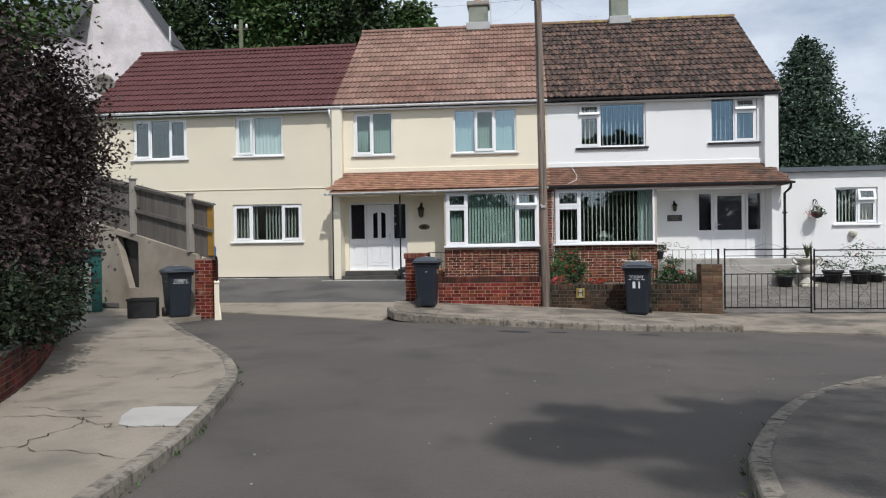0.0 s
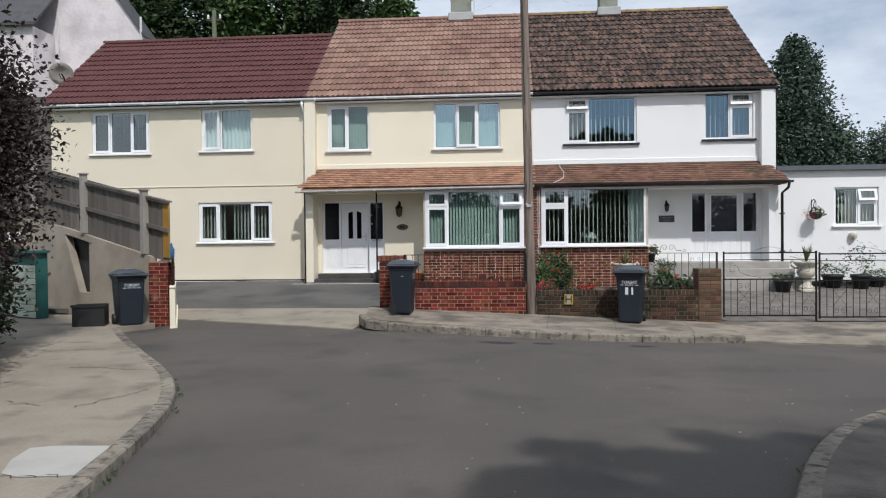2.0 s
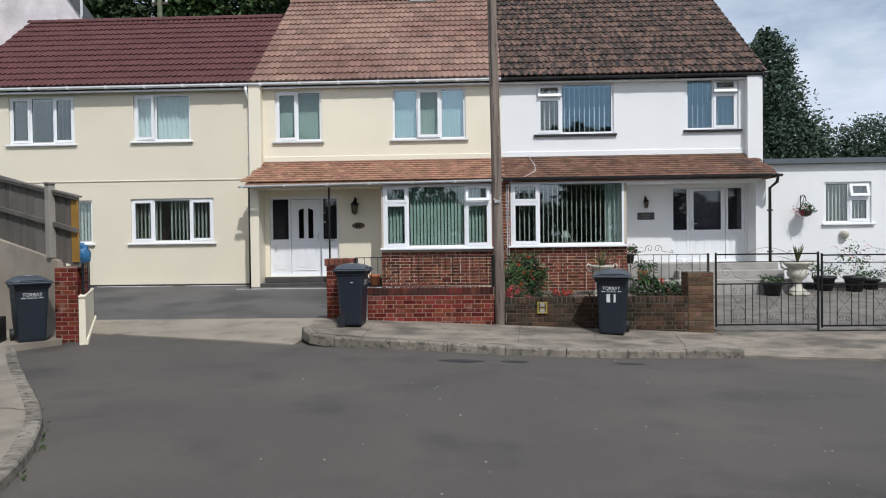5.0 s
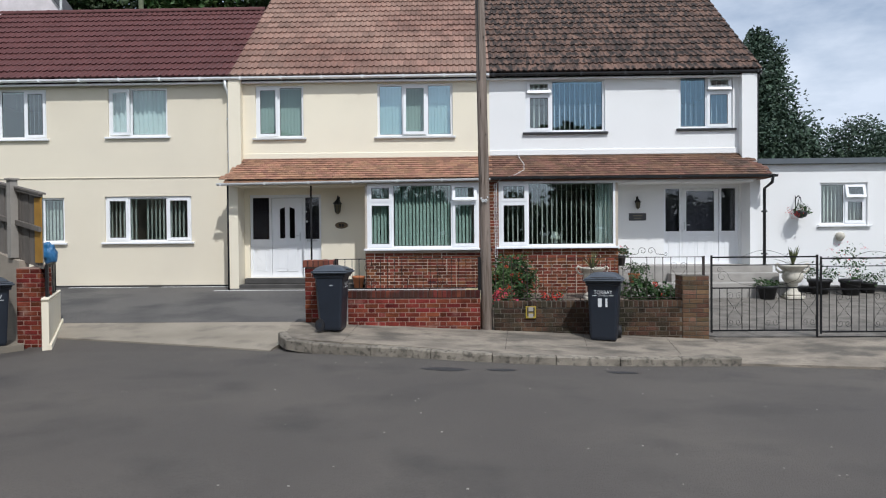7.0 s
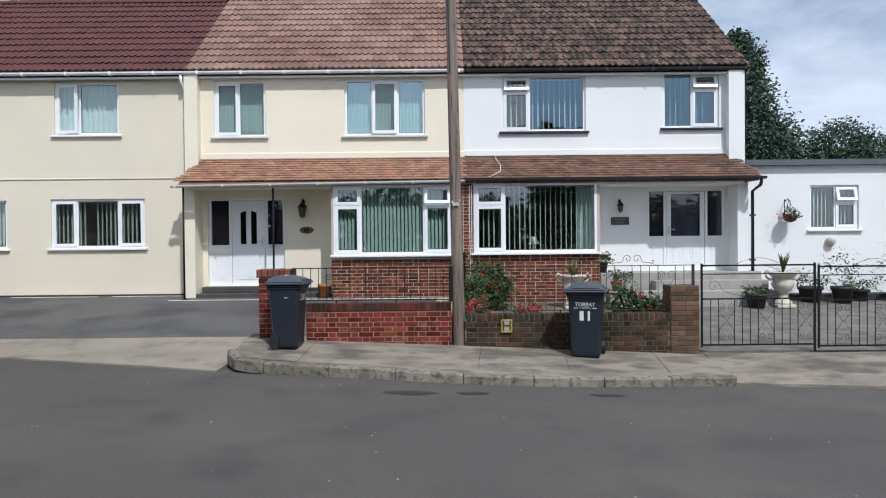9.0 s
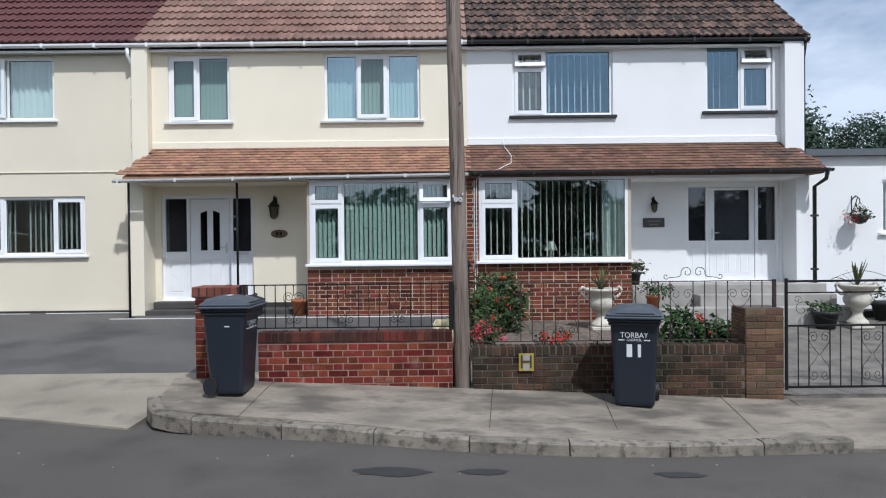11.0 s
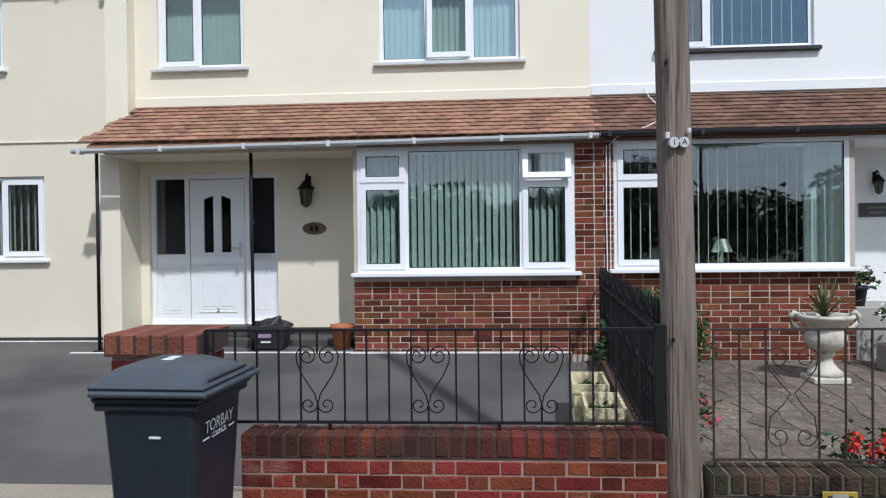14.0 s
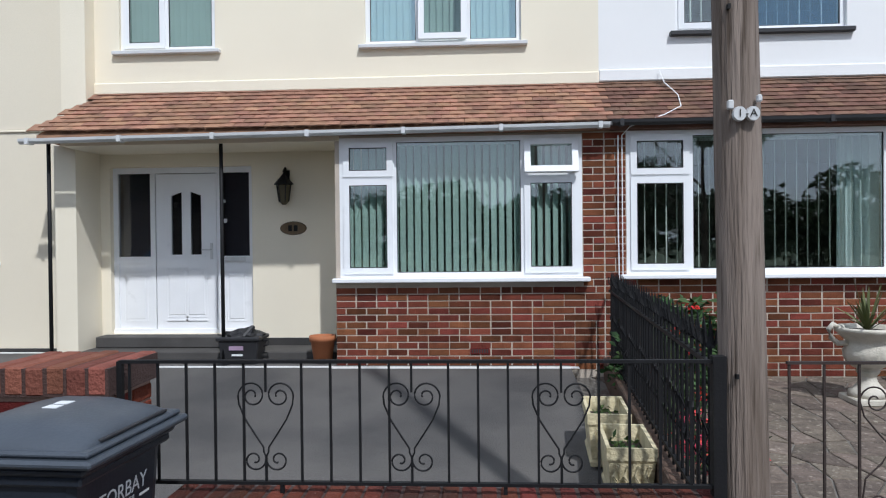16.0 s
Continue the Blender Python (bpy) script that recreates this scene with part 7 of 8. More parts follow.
# ---- roughcast house up the slope ----
def upper_house():
    t = thing("hillside_house", "tall white roughcast house with a steep gable up the slope", "house", at=(0, 0, 0))
    x0, x1, y0, y1, ze, zr = -23.9, -17.1, 34.0, 35.6, 12.1, 16.9
    bm = bmesh.new()
    half = [(x0, 1.5), (x1, 1.5), (x1, ze), ((x0 + x1) / 2, zr), (x0, ze)]
    a = [bm.verts.new((x, y0, z)) for x, z in half]
    b = [bm.verts.new((x, y1, z)) for x, z in half]
    bm.faces.new(a)
    bm.faces.new(b[::-1])
    for i in range(5):
        bm.faces.new((a[i], b[i], b[(i + 1) % 5], a[(i + 1) % 5]))
    bmesh.ops.recalc_face_normals(bm, faces=bm.faces[:])
    part("wall", bm, ROUGHCAST, t)
    sl = mat("slate roof", (0.07, 0.07, 0.075), 0.7, var=0.2)
    xm = (x0 + x1) / 2
    for s, xe in ((1, x1), (-1, x0)):
        bm = bmesh.new()
        k = (zr - ze) / abs(xe - xm)
        pts = [(xm, zr + 0.06), (xe + s * 0.06, ze + 0.06 - 0.06 * k), (xe + s * 0.06, ze - 0.06 * k), (xm, zr)]
        f1 = [bm.verts.new((x, y0 - 0.12, z)) for x, z in pts]
        f2 = [bm.verts.new((x, y1, z)) for x, z in pts]
        bm.faces.new(f1)
        bm.faces.new(f2[::-1])
        for i in range(4):
            bm.faces.new((f1[i], f2[i], f2[(i + 1) % 4], f1[(i + 1) % 4]))
        bmesh.ops.recalc_face_normals(bm, faces=bm.faces[:])
        part("roof", bm, sl, t)
    bm = bmesh.new()
    tube(bm, [(-17.2, 33.93, 13.0), (-17.2, 33.93, 2.0)], 0.06, 6)
    part("drainpipe", bm, UPVC_GREY, t)
    bm = bmesh.new()
    tube(bm, [(-21.6, 33.93, 13.4), (-21.6, 33.93, 2.0)], 0.06, 6)
    part("drainpipe", bm, UPVC_GREY, t)
    part("wing_wall", boxed(-29.0, -21.8, 32.2, 34.0, 1.5, 12.2), ROUGHCAST, t)
    bm = bmesh.new()
    v = box(bm, -29.4, -21.5, 31.9, 34.0, 12.2, 12.35)
    for k in v:
        if k.co.y > 33:
            k.co.z += 2.2
    part("wing_roof", bm, sl, t)
    w = part("window_frame", boxed(-24.6, -23.6, 32.14, 32.19, 9.4, 10.9), UPVC, t)
    part("pane", boxed(-24.5, -23.7, 32.12, 32.138, 9.5, 10.8), DARK_GLASS, w)


upper_house()
t = thing("satellite_dish", "grey satellite dish on the extension gable", "satellite dish", at=(-12.35, 19.6, 6.55))
bm = bmesh.new()
lathe(bm, [(0.02, 0.10), (0.20, 0.06), (0.34, 0.0), (0.345, 0.012), (0.2, 0.085), (0.02, 0.125)], sides=20)
d = part("dish", bm, CONC_POST, t, smooth=True)
d.matrix_basis = pose(0, -0.2, 0.2, -70, 0, 35)
bm = bmesh.new()
tube(bm, [(0, 0, -0.4), (0, -0.05, 0.1), (0, -0.18, 0.2)], 0.02, 6)
tube(bm, [(0, -0.2, 0.05), (0.15, -0.55, 0.12)], 0.012, 6)
part("arm", bm, IRON, t)
t = thing("rear_chimney", "red chimney pot showing behind the extension ridge", "chimney", at=(-6.0, 25.0, 5.5))
part("chimney_shaft", boxed(-0.5, 0.5, -0.3, 0.3, 0, 3.05), BRICK_RED, t)
for x in (-0.2, 0.25):
    bm = bmesh.new()
    lathe(bm, [(0.13, 3.05), (0.12, 3.4), (0.15, 3.45), (0.14, 3.5)], (x, 0, 0), 14)
    part("chimney_pot", bm, bpy.data.materials["red chimney pot"], t)
t = thing("rear_power_pole", "wooden service pole rising behind the extension roof", "pole", at=(-12.2, 31.0, hill_z(-12.2, 31.0)))
bm = bmesh.new()
tube(bm, [(0, 0, -0.2), (0, 0, 10.9)], 0.13, 10, taper=0.1)
part("shaft", bm, mat("mossy pole", (0.16, 0.18, 0.11), 0.9, var=0.2), t)
part("cross_arm", boxed(-0.35, 0.35, -0.05, 0.05, 10.4, 10.5), BARK, t)
for x in (-0.28, 0.0, 0.28):
    bm = bmesh.new()
    lathe(bm, [(0.05, 10.5), (0.06, 10.62), (0.03, 10.7)], (x, 0, 0), 8)
    part("insulator", bm, UPVC_GREY, t)
bm = bmesh.new()
v = box(bm, -16.5, -12.2, 20.5, 20.62, 2.0, 6.3)
tagged(link_mesh("wall_boundary_upper", bm, WOOD_FENCE), "dark boarded boundary beyond the extension", "fence", kind="structure")

# ---- marks on road and pavement ----
sheet("pavement_patch", [(-2.15, 3.78), (-2.62, 3.74), (-2.80, 3.66), (-2.74, 3.35), (-2.60, 3.05), (-2.42, 2.98), (-2.03, 3.06)], lambda x, y: left_z(x, y) + 0.005, PATCH, "pale fresh concrete repair in the pavement", "repair patch", 0.5)


def cracks():
    bm = bmesh.new()
    rng = random.Random(21)

    def run(p0, p1, w, n=14, j=0.05):
        a, b = Vector(p0), Vector(p1)
        nrm = Vector((-(b - a).y, (b - a).x)).normalized()
        pts, o = [], 0
        for i in range(n + 1):
            o = o * 0.7 + rng.uniform(-j, j)
            pts.append(a.lerp(b, i / n) + nrm * (o if 0 < i < n else 0))
        for p, q in zip(pts, pts[1:]):
            ww = w * rng.uniform(0.4, 1.4)
            z = lambda v: left_z(v.x, v.y) + 0.006
            vs = [p + nrm * ww, p - nrm * ww, q - nrm * ww, q + nrm * ww]
            bm.faces.new([bm.verts.new((v.x, v.y, z(v))) for v in vs])
    run((-3.0, 3.5), (-3.9, 3.55), 0.004)
    run((-2.9, 3.3), (-3.9, 3.2), 0.005)
    run((-2.6, 2.95), (-3.1, 3.25), 0.006)
    run((-3.05, 3.25), (-3.0, 2.3), 0.006)
    run((-3.0, 2.3), (-2.0, 2.1), 0.004)
    run((-3.0, 2.3), (-3.5, 1.9), 0.004)
    run((-2.15, 3.0), (-2.7, 3.0), 0.006)
    run((-3.4, 7.0), (-4.6, 7.1), 0.007)
    run((-3.6, 5.1), (-4.1, 5.2), 0.006)
    run((-2.2, 1.2), (-3.3, 1.0), 0.004)
    run((-4.6, 8.6), (-6.2, 8.4), 0.005)
    run((-2.95, 5.9), (-3.25, 5.0), 0.006)
    bmesh.ops.recalc_face_normals(bm, faces=bm.faces[:])
    ob = link_mesh("pavement_cracks", bm, SOIL)
    tagged(ob, "dark irregular cracks in the concrete pavement", "cracks", kind="structure")


cracks()


def joints():
    bm = bmesh.new()
    for x in (-0.75, 1.72, 2.95, 4.3):
        for k in range(6):
            y0, y1 = 11.35 + k * 0.21, 11.35 + (k + 1) * 0.21
            vs = [(x - 0.003 + 0.02 * k, y0), (x + 0.003 + 0.02 * k, y0), (x + 0.023 + 0.02 * k, y1), (x + 0.017 + 0.02 * k, y1)]
            bm.faces.new([bm.verts.new((a, b, pave_z(a, b) + 0.005)) for a, b in vs])
    tagged(link_mesh("pavement_joints", bm, SOIL), "dark joints between the pavement bays", "joints", kind="structure")


joints()
TAR = mat("dark tar patch", (0.03, 0.029, 0.03), 0.8, var=0.2, fine=90, bump=0.4)
for i, (x, y, a, b) in enumerate(((0.85, 10.42, 0.30, 0.12), (1.62, 10.45, 0.20, 0.09), (3.25, 10.45, 0.2, 0.08))):
    rng = random.Random(i)
    pl = [(x + a * (1 + rng.uniform(-0.2, 0.2)) * math.cos(k * math.tau / 18), y + b * (1 + rng.uniform(-0.2, 0.2)) * math.sin(k * math.tau / 18)) for k in range(18)]
    sheet("road_patch", pl, lambda p, q: road_z(p, q) + 0.005, TAR, "dark sunken tar patch in the road", "road patch", 0.5)
bm = bmesh.new()
rng = random.Random(77)
for k in range(110):
    x, y = rng.uniform(-3.5, 5.0), rng.uniform(1.0, 11.0)
    if y < 8 and (x < -1.5 or x > 2.2 + max(0, y - 2) * 0.6):
        continue
    s = rng.uniform(0.003, 0.009)
    z = road_z(x, y)
    box(bm, x - s, x + s, y - s, y + s, z, z + s * 0.8, Matrix.Translation((x, y, z)) @ Matrix.Rotation(rng.uniform(0, 3), 4, "Z") @ Matrix.Translation((-x, -y, -z)))
tagged(link_mesh("grit", bm, CONC_POST), "scattered pale grit on the road", "grit", kind="stuff")
rng = random.Random(31)
bm = bmesh.new()
for line, d0, zf in ((LEFT_KERB, -0.03, road_z), (RIGHT_KERB, 0.03, road_z)):
    ln = offset(line, d0)
    for i in range(len(ln) - 1):
        if not (0.5 < ln[i][1] < 9.0) or rng.random() < 0.45:
            continue
        for _ in range(rng.randint(2, 8)):
            k = rng.random()
            x, y = ln[i][0] + (ln[i + 1][0] - ln[i][0]) * k, ln[i][1] + (ln[i + 1][1] - ln[i][1]) * k
            leaves(bm, [Vector((x + rng.gauss(0, 0.02), y, zf(x, y) + 0.005))], 0.022, rng, 2.2, -0.9)
tagged(link_mesh("weed_growth", bm, LEAF_MID), "small weeds and dead leaves along the kerbs", "weeds", kind="stuff")


# ---- bricks ----
BRICKS = {}


def brick_mesh(w, d, h, material):
    key = (round(w, 2), round(d, 3), round(h, 3), material.name)
    if key not in BRICKS:
        bm = bmesh.new()
        w2 = key[0]
        e = 0.004
        f = [(-w2 / 2 + e, 0, e), (w2 / 2 - e, 0, e), (w2 / 2 - e, 0, h - e), (-w2 / 2 + e, 0, h - e)]
        g = [(-w2 / 2, e, 0), (w2 / 2, e, 0), (w2 / 2, e, h), (-w2 / 2, e, h)]
        b = [(x, d, z) for x, y, z in g]
        r = [[bm.verts.new(p) for p in q] for q in (f, g, b)]
        bm.faces.new(r[0])
        bm.faces.new(r[2][::-1])
        for p, q in zip(r, r[1:]):
            for k in range(4):
                bm.faces.new((p[k], q[k], q[(k + 1) % 4], p[(k + 1) % 4]))
        bmesh.ops.recalc_face_normals(bm, faces=bm.faces[:])
        me = bpy.data.meshes.new("brick")
        bm.to_mesh(me)
        bm.free()
        me.materials.append(material)
        BRICKS[key] = me
    return BRICKS[key]


def brick_face(parent, x0, x1, z0, z1, material, m, holes=(), course=0.075, joint=0.011, depth=0.035, seed=1, unit=0.226, headers=0.12, limit=300, flemish=False):
    """Brick courses over a face in local x and z, pushed out of the plane y = 0 of m; clipped round openings."""
    rng = random.Random(seed)
    rows = int(round((z1 - z0) / course))
    count = 0
    for r in range(rows):
        za, zb = z1 - (r + 1) * course, z1 - r * course - joint
        spans = [(x0, x1)]
        for h in holes:
            if zb > h[2] + 0.004 and za < h[3] - 0.004:
                spans = [s for a, b in spans for s in ((a, min(b, h[0])), (max(a, h[1]), b)) if s[1] - s[0] > 0.03]
        for a, b in spans:
            x, k = a - (r % 2) * unit * (0.25 if flemish else 0.5), 0
            while x < b - 0.02:
                w = unit
                if flemish:
                    w = unit if (k + r) % 2 else unit / 2
                elif rng.random() < headers:
                    w = unit / 2
                k += 1
                p, q = max(x, a), min(x + w - joint, b)
                if q - p > 0.03 and count < limit:
                    o = new("brick", brick_mesh(q - p, depth, zb - za, material))
                    o.parent = parent
                    o.matrix_basis = m @ pose((p + q) / 2, -0.006 + rng.uniform(-0.002, 0.002), za, rng.uniform(-0.4, 0.4), rng.uniform(-0.3, 0.3), rng.uniform(-0.5, 0.5))
                    count += 1
                x += w
    return count


def coping(parent, x0, x1, y0, y1, z, material, h=0.115, unit=0.078, seed=2):
    """Brick-on-edge coping across a wall."""
    rng = random.Random(seed)
    n = max(1, int(round((x1 - x0) / unit)))
    for i in range(n):
        a = x0 + (x1 - x0) * i / n
        w = (x1 - x0) / n - 0.010
        key = ("cope", round(w, 2), round(y1 - y0, 2), h, material.name)
        if key not in BRICKS:
            bm = boxed(-w / 2, w / 2, 0, y1 - y0, 0, h, bevel=0.008)
            me = bpy.data.meshes.new("coping_brick")
            bm.to_mesh(me)
            bm.free()
            me.materials.append(material)
            BRICKS[key] = me
        o = new("coping_brick", BRICKS[key])
        o.parent = parent
        o.matrix_basis = pose(a + w / 2, y0 + rng.uniform(-0.003, 0.003), z + rng.uniform(-0.003, 0.003), rng.uniform(-0.6, 0.6), rng.uniform(-0.6, 0.6), rng.uniform(-0.8, 0.8))
    cm = boxed(x0, x1, y0 + 0.006, y1 - 0.006, z - 0.004, z + h - 0.006)
    part("coping_mortar", cm, OLD_MORTAR if material is BRICK_OLD else COPING_MORTAR, parent)


brick_face(BAY_WALL, -1.17, 1.74, 0.43, 2.95, BRICK_BAY, pose(0, BY + 0.012, 0), [BAY_A, (-1.2, 1.52, 1.36, 3.0)], seed=3)
brick_face(BAY_WALL, 1.755, 4.76, 0.14, 2.95, BRICK_BAY, pose(0, BY + 0.012, 0), [(1.97, 4.8, 1.37, 3.0)], seed=4)
brick_face(WALL_A, -0.80, 1.39, -0.02, 0.655, BRICK_RED, pose(0, 12.615, 0), seed=5, flemish=True)
coping(WALL_A, -0.80, 1.39, 12.60, 12.815, 0.667, COPING_RED)
brick_face(PIER_A, -1.52, -1.06, 0.05, 1.17, BRICK_RED, pose(0, 12.66, 0), seed=6)
brick_face(PIER_A, 0, 0.40, 0.05, 1.17, BRICK_RED, pose(-1.06, 12.66, 0, 0, 0, 90), seed=16)
coping(PIER_A, -1.55, -1.03, 12.63, 13.08, 1.187, PIER_COPING, unit=0.087)
brick_face(WALL_B, 1.62, 4.70, -0.18, 0.48, BRICK_OLD, pose(0, 12.615, 0), seed=7, flemish=True)
coping(WALL_B, 1.62, 4.70, 12.60, 12.815, 0.492, BRICK_OLD, 0.105, seed=9)
brick_face(PIER_B, 4.705, 5.13, -0.2, 1.0, BRICK_PIER, pose(0, 12.60, 0), seed=8)
brick_face(PIER_B, 0, 0.40, -0.2, 1.0, BRICK_PIER, pose(4.705, 13.0, 0, 0, 0, -90), seed=18)
brick_face(PIER_L, -5.98, -5.60, -0.03, 1.23, BRICK_RED, pose(0, 11.98, 0), seed=19)
brick_face(PIER_L, 0, 0.32, -0.03, 1.23, BRICK_RED, pose(-5.60, 11.98, 0, 0, 0, 90), seed=20)
brick_face(WALL_L, 0.37, 1.75, 0.0, 1.23, BRICK_RED, RETURN, seed=27)
# Hedge wall: the dark coping brick carries the hedge's shade in its colour.
hp = spline(HEDGE_LINE, 4)
cnt = 0
for p, q in zip(hp, hp[1:]):
    if p[1] < 0.0:
        continue
    a, b = Vector(p), Vector(q)
    ang = math.degrees(math.atan2((b - a).y, (b - a).x))
    brick_face(HEDGE_WALL, 0.0, (b - a).length, -0.08, 0.50, COPING_RED, pose(a.x, a.y, 0, 0, 0, ang), seed=30 + cnt, limit=24)
    cnt += 1


# ---- roof tiles ----
def wavy_tile(name, w, length, material, thick=0.034, roll=0.030):
    """An interlocking tile with two rolls; x across, y up the slope."""
    bm = bmesh.new()
    n = 10
    prof = []
    for i in range(n + 1):
        u = i / n
        prof.append((u * w, roll * max(0.0, math.sin(u * 2 * math.tau - 0.6)) ** 1.0))
    lo = [bm.verts.new((x, 0, z + thick)) for x, z in prof]
    hi = [bm.verts.new((x, length, z)) for x, z in prof]
    un = [bm.verts.new((x, 0, z - 0.004)) for x, z in prof]
    for i in range(n):
        bm.faces.new((lo[i], lo[i + 1], hi[i + 1], hi[i]))
        bm.faces.new((un[i], un[i + 1], lo[i + 1], lo[i]))
    me = bpy.data.meshes.new(name)
    bm.to_mesh(me)
    bm.free()
    me.materials.append(material)
    return me


def tile_slope(roof, x0, x1, ey, ez, ry, rz, cols, rows, material, seed):
    """Courses of tiles from eave to ridge; the lowest 300 are pieces, the rest one joined part."""
    L = math.hypot(ry - ey, rz - ez)
    ang = math.degrees(math.atan2(rz - ez, ry - ey))
    g, w = L / rows, (x1 - x0) / cols
    me = wavy_tile("roof_tile", w * 1.01, g * 1.06, material)
    base = pose(0, ey, ez, ang, 0, 0)
    rng = random.Random(seed)
    n = 0
    rest = bmesh.new()
    for r in range(rows):
        for c in range(cols):
            m = base @ pose(x0 + c * w, r * g, 0.004 + rng.uniform(0, 0.006), rng.uniform(-0.4, 0.4), rng.uniform(-0.5, 0.5), rng.uniform(-0.4, 0.4))
            if n < 300:
                o = new("roof_tile", me)
                o.parent = roof
                o.matrix_basis = m
            else:
                k = len(rest.verts)
                rest.from_mesh(me)
                rest.verts.ensure_lookup_table()
                for v in rest.verts[k:]:
                    v.co = m @ v.co
            n += 1
    if len(rest.verts):
        tagged(part("upper_tiles", rest, material, roof), kind="stuff")
    else:
        rest.free()


def ridge(roof, x0, x1, y, z, material, n):
    w = (x1 - x0) / n
    for i in range(n):
        bm = bmesh.new()
        rows = []
        for x, k in ((0, 1.06), (w * 0.12, 1.06), (w * 0.13, 1.0), (w - 0.006, 0.97)):
            rows.append([bm.verts.new((x0 + i * w + x, y + 0.125 * k * math.cos(a), z - 0.05 + 0.115 * k * math.sin(a))) for a in [math.pi * j / 8 for j in range(9)]])
        for p, q in zip(rows, rows[1:]):
            for j in range(8):
                bm.faces.new((p[j], p[j + 1], q[j + 1], q[j]))
        part("ridge_tile", bm, material, roof)


tile_slope(ROOF_C, X_L - 0.04, X_P, EAVE_Y - 0.02, EAVE_Z, RIDGE_Y, RIDGE_Z, 21, 15, TILE_CREAM, 1)
tile_slope(ROOF_W, X_P, X_R + 0.14, EAVE_Y - 0.02, EAVE_Z, RIDGE_Y, RIDGE_Z, 21, 15, TILE_WHITE, 2)
tile_slope(ROOF_E, X_EXT - 0.17, X_L - 0.04, EAVE_Y - 0.02, EAVE_Z, RIDGE_YE, RIDGE_ZE, 25, 12, TILE_EXT, 3)
LICHEN = mat("lichened ridge tile", (0.22, 0.14, 0.09), 0.9, var=0.25, scale=3, patch=((0.36, 0.28, 0.10), 3.0, 0.48, 0.64))
ridge(ROOF_C, X_L - 0.04, X_P, RIDGE_Y, RIDGE_Z + 0.03, TILE_CREAM, 14)
ridge(ROOF_W, X_P, X_R + 0.14, RIDGE_Y, RIDGE_Z + 0.03, LICHEN, 14)
ridge(ROOF_E, X_EXT - 0.17, X_L - 0.04, RIDGE_YE, RIDGE_ZE + 0.03, TILE_EXT, 17)
tagged(link_mesh("verge_right", boxed(X_R + 0.10, X_R + 0.135, 0, 1, 0, 1), WHITE), "white verge board", "verge", kind="structure").matrix_basis = pose(0, EAVE_Y, EAVE_Z - 0.13, math.degrees(math.atan(PITCH)), 0, 0) @ Matrix.Diagonal((1, math.hypot(RIDGE_Y - EAVE_Y, RIDGE_Z - EAVE_Z), 0.10, 1))


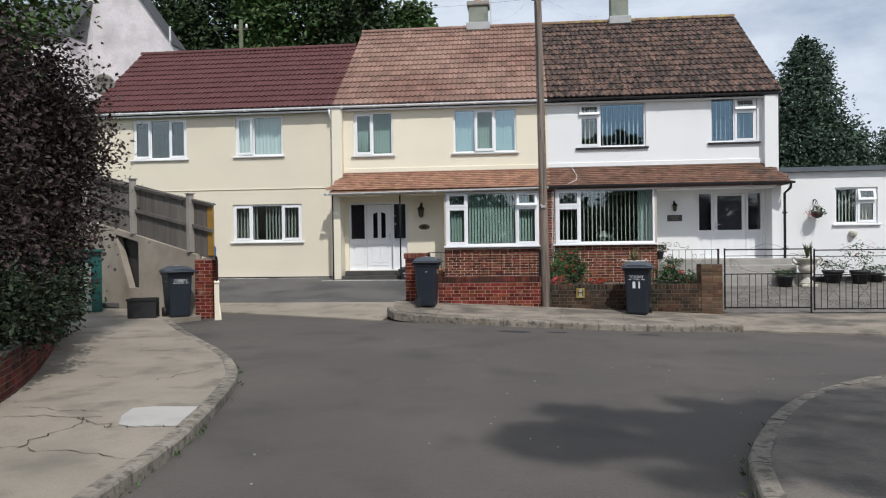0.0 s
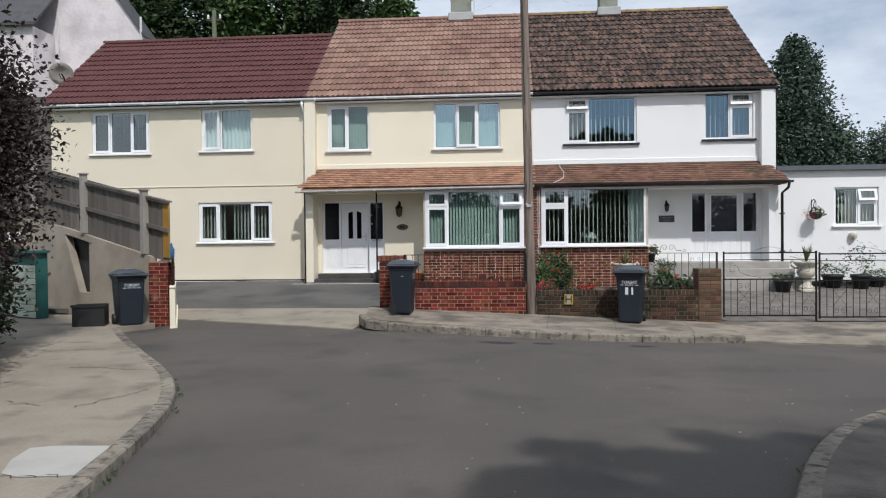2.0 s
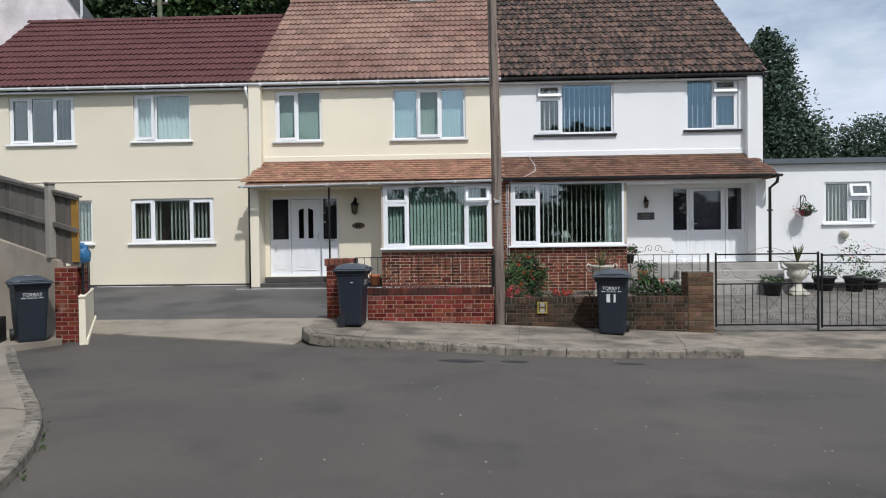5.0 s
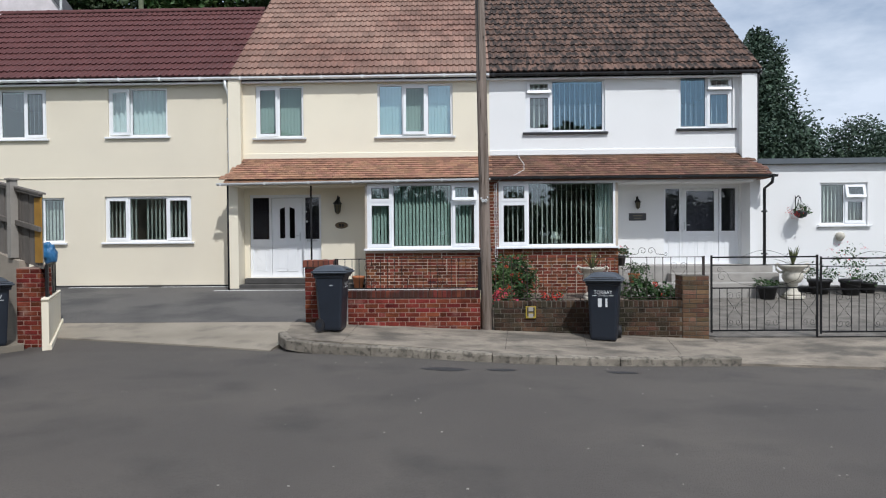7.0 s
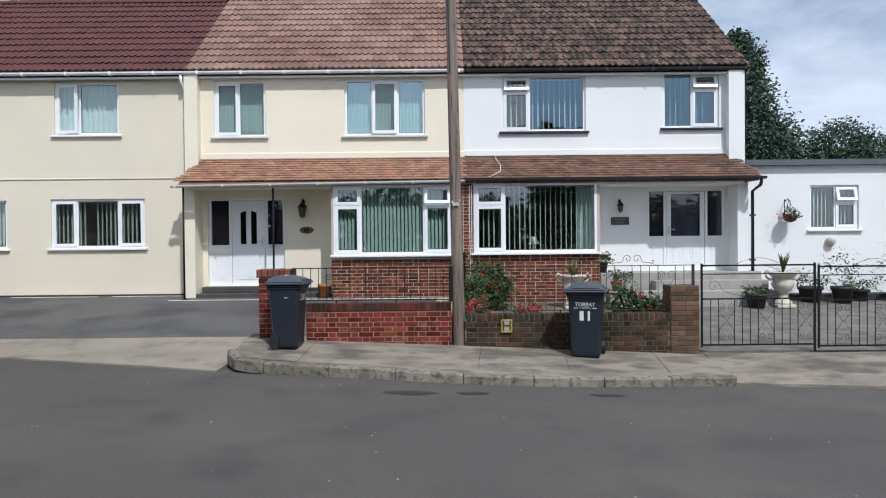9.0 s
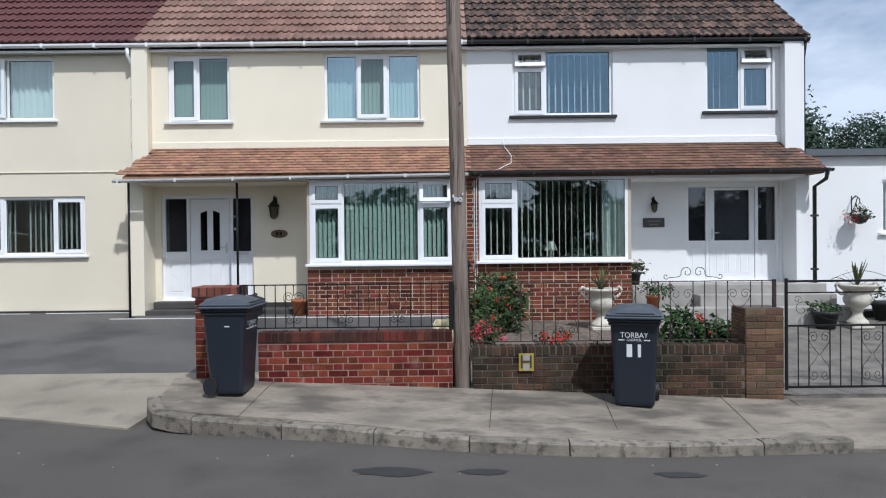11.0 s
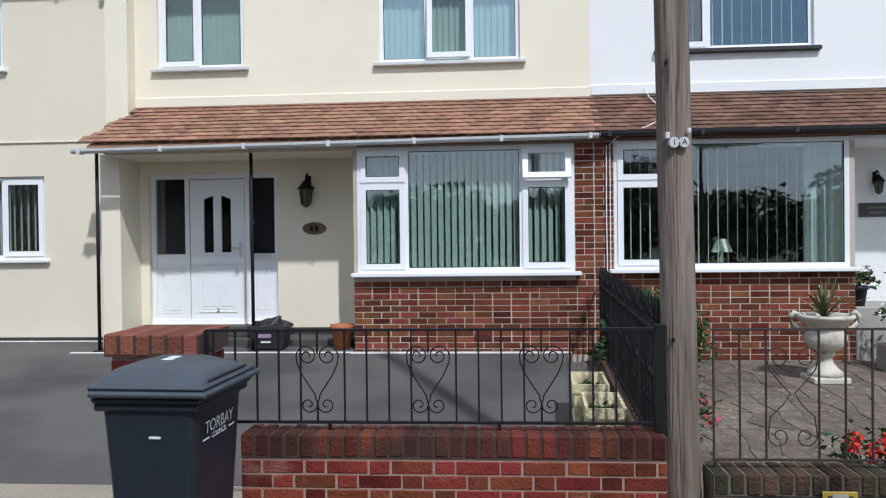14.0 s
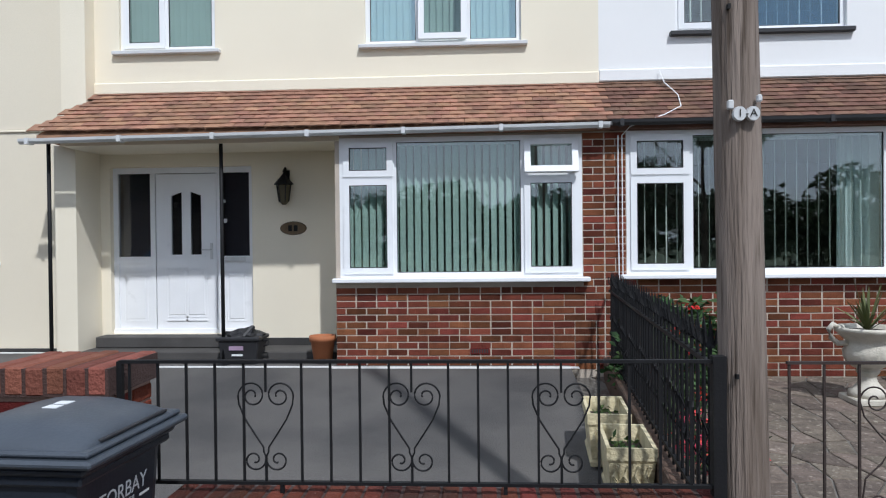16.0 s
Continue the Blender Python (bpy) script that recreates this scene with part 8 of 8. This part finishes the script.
def plain_tiles(roof, x0, x1, material, seed, hip):
    """Small overlapping clay tiles on the canopy in broken bond."""
    L = math.hypot(CAN_TY - CAN_Y, CAN_TZ - CAN_Z)
    ang = math.degrees(math.atan2(CAN_TZ - CAN_Z, CAN_TY - CAN_Y))
    rows, w = 10, 0.167
    g = L / rows
    bm = bmesh.new()
    n = 4
    lo = [bm.verts.new((-w / 2 + 0.003 + (w - 0.006) * i / n, 0, 0.016 + 0.004 * (1 - (2 * i / n - 1) ** 2))) for i in range(n + 1)]
    hi = [bm.verts.new((-w / 2 + 0.003 + (w - 0.006) * i / n, 0.2 if rows else 0, -0.008)) for i in range(n + 1)]
    un = [bm.verts.new((v.co.x, 0.002, v.co.z - 0.014)) for v in lo]
    for i in range(n):
        bm.faces.new((lo[i], lo[i + 1], hi[i + 1], hi[i]))
        bm.faces.new((un[i], un[i + 1], lo[i + 1], lo[i]))
    me = bpy.data.meshes.new("clay_tile")
    bm.to_mesh(me)
    bm.free()
    me.materials.append(material)
    base = pose(0, CAN_Y, CAN_Z, ang, 0, 0)
    rng = random.Random(seed)
    cnt, rest = 0, bmesh.new()
    for r in range(rows):
        cut = 0.40 * r / rows
        a = x0 + cut if hip == -1 else X_P
        b = x1 - cut if hip == 1 else X_P
        x = X_L - 0.03 + (r % 2) * w / 2
        while x < x1 + w / 2:
            if a - (0.1 * w if hip == -1 else 0) < x <= b + (0.1 * w if hip == 1 else 0):
                m = base @ pose(x, r * g, 0.006 + rng.uniform(0, 0.004), rng.uniform(-0.8, 1.0), rng.uniform(-0.9, 0.9), rng.uniform(-1.2, 1.2))
                if r == rows - 1:
                    m = m @ Matrix.Diagonal((1, 0.5, 1, 1))
                if cnt < 300:
                    o = new("clay_tile", me)
                    o.parent = roof
                    o.matrix_basis = m
                else:
                    k = len(rest.verts)
                    rest.from_mesh(me)
                    rest.verts.ensure_lookup_table()
                    for v in rest.verts[k:]:
                        v.co = m @ v.co
                cnt += 1
            x += w
    tagged(part("upper_tiles", rest, material, roof), kind="stuff")


plain_tiles(CANOPY_C, X_L - 0.03, X_P, TILE_PLAIN, 5, -1)
plain_tiles(CANOPY_W, X_P, X_R + 0.12, TILE_PLAIN_D, 6, 1)


# ---- crazy paving in the white house's front garden ----
def crazy_paving():
    rng = random.Random(77)
    ground = bpy.data.objects["garden_right"]
    nx, ny, sx, sy = 12, 18, 0.275, 0.275
    grid = {(i, j): Vector((1.62 + i * sx + rng.uniform(-0.10, 0.10), 12.86 + j * sy + rng.uniform(-0.10, 0.10))) for i in range(nx + 1) for j in range(ny + 1)}
    inv = ground.matrix_basis.inverted()
    for i in range(nx):
        for j in range(ny):
            q = [grid[i, j], grid[i + 1, j], grid[i + 1, j + 1], grid[i, j + 1]]
            c = sum(q, Vector((0, 0))) / 4
            if c.x > 4.85:
                continue
            up = rng.uniform(0.006, 0.016)
            bm = bmesh.new()
            rings = []
            for k, dz in ((0.95, -0.01), (0.94, up - 0.005), (0.88, up)):
                rings.append([bm.verts.new((p.x, p.y, garden_z(p.x, p.y) + dz)) for p in (c + (v - c) * k for v in q)])
            for a, b in zip(rings, rings[1:]):
                for k in range(4):
                    bm.faces.new((a[k], a[(k + 1) % 4], b[(k + 1) % 4], b[k]))
            bm.faces.new(rings[-1])
            part("paving_stone", bm, STONE_SLAB, ground)


STONE_SLAB = mat("worn paving stone", (0.155, 0.122, 0.095), 0.9, var=0.4, scale=9, fine=30, bump=1.0, per_object=0.25, hue=0.012, tint=(0.085, 0.066, 0.052), patch=((0.30, 0.255, 0.205), 22.0, 0.58, 0.70))
crazy_paving()
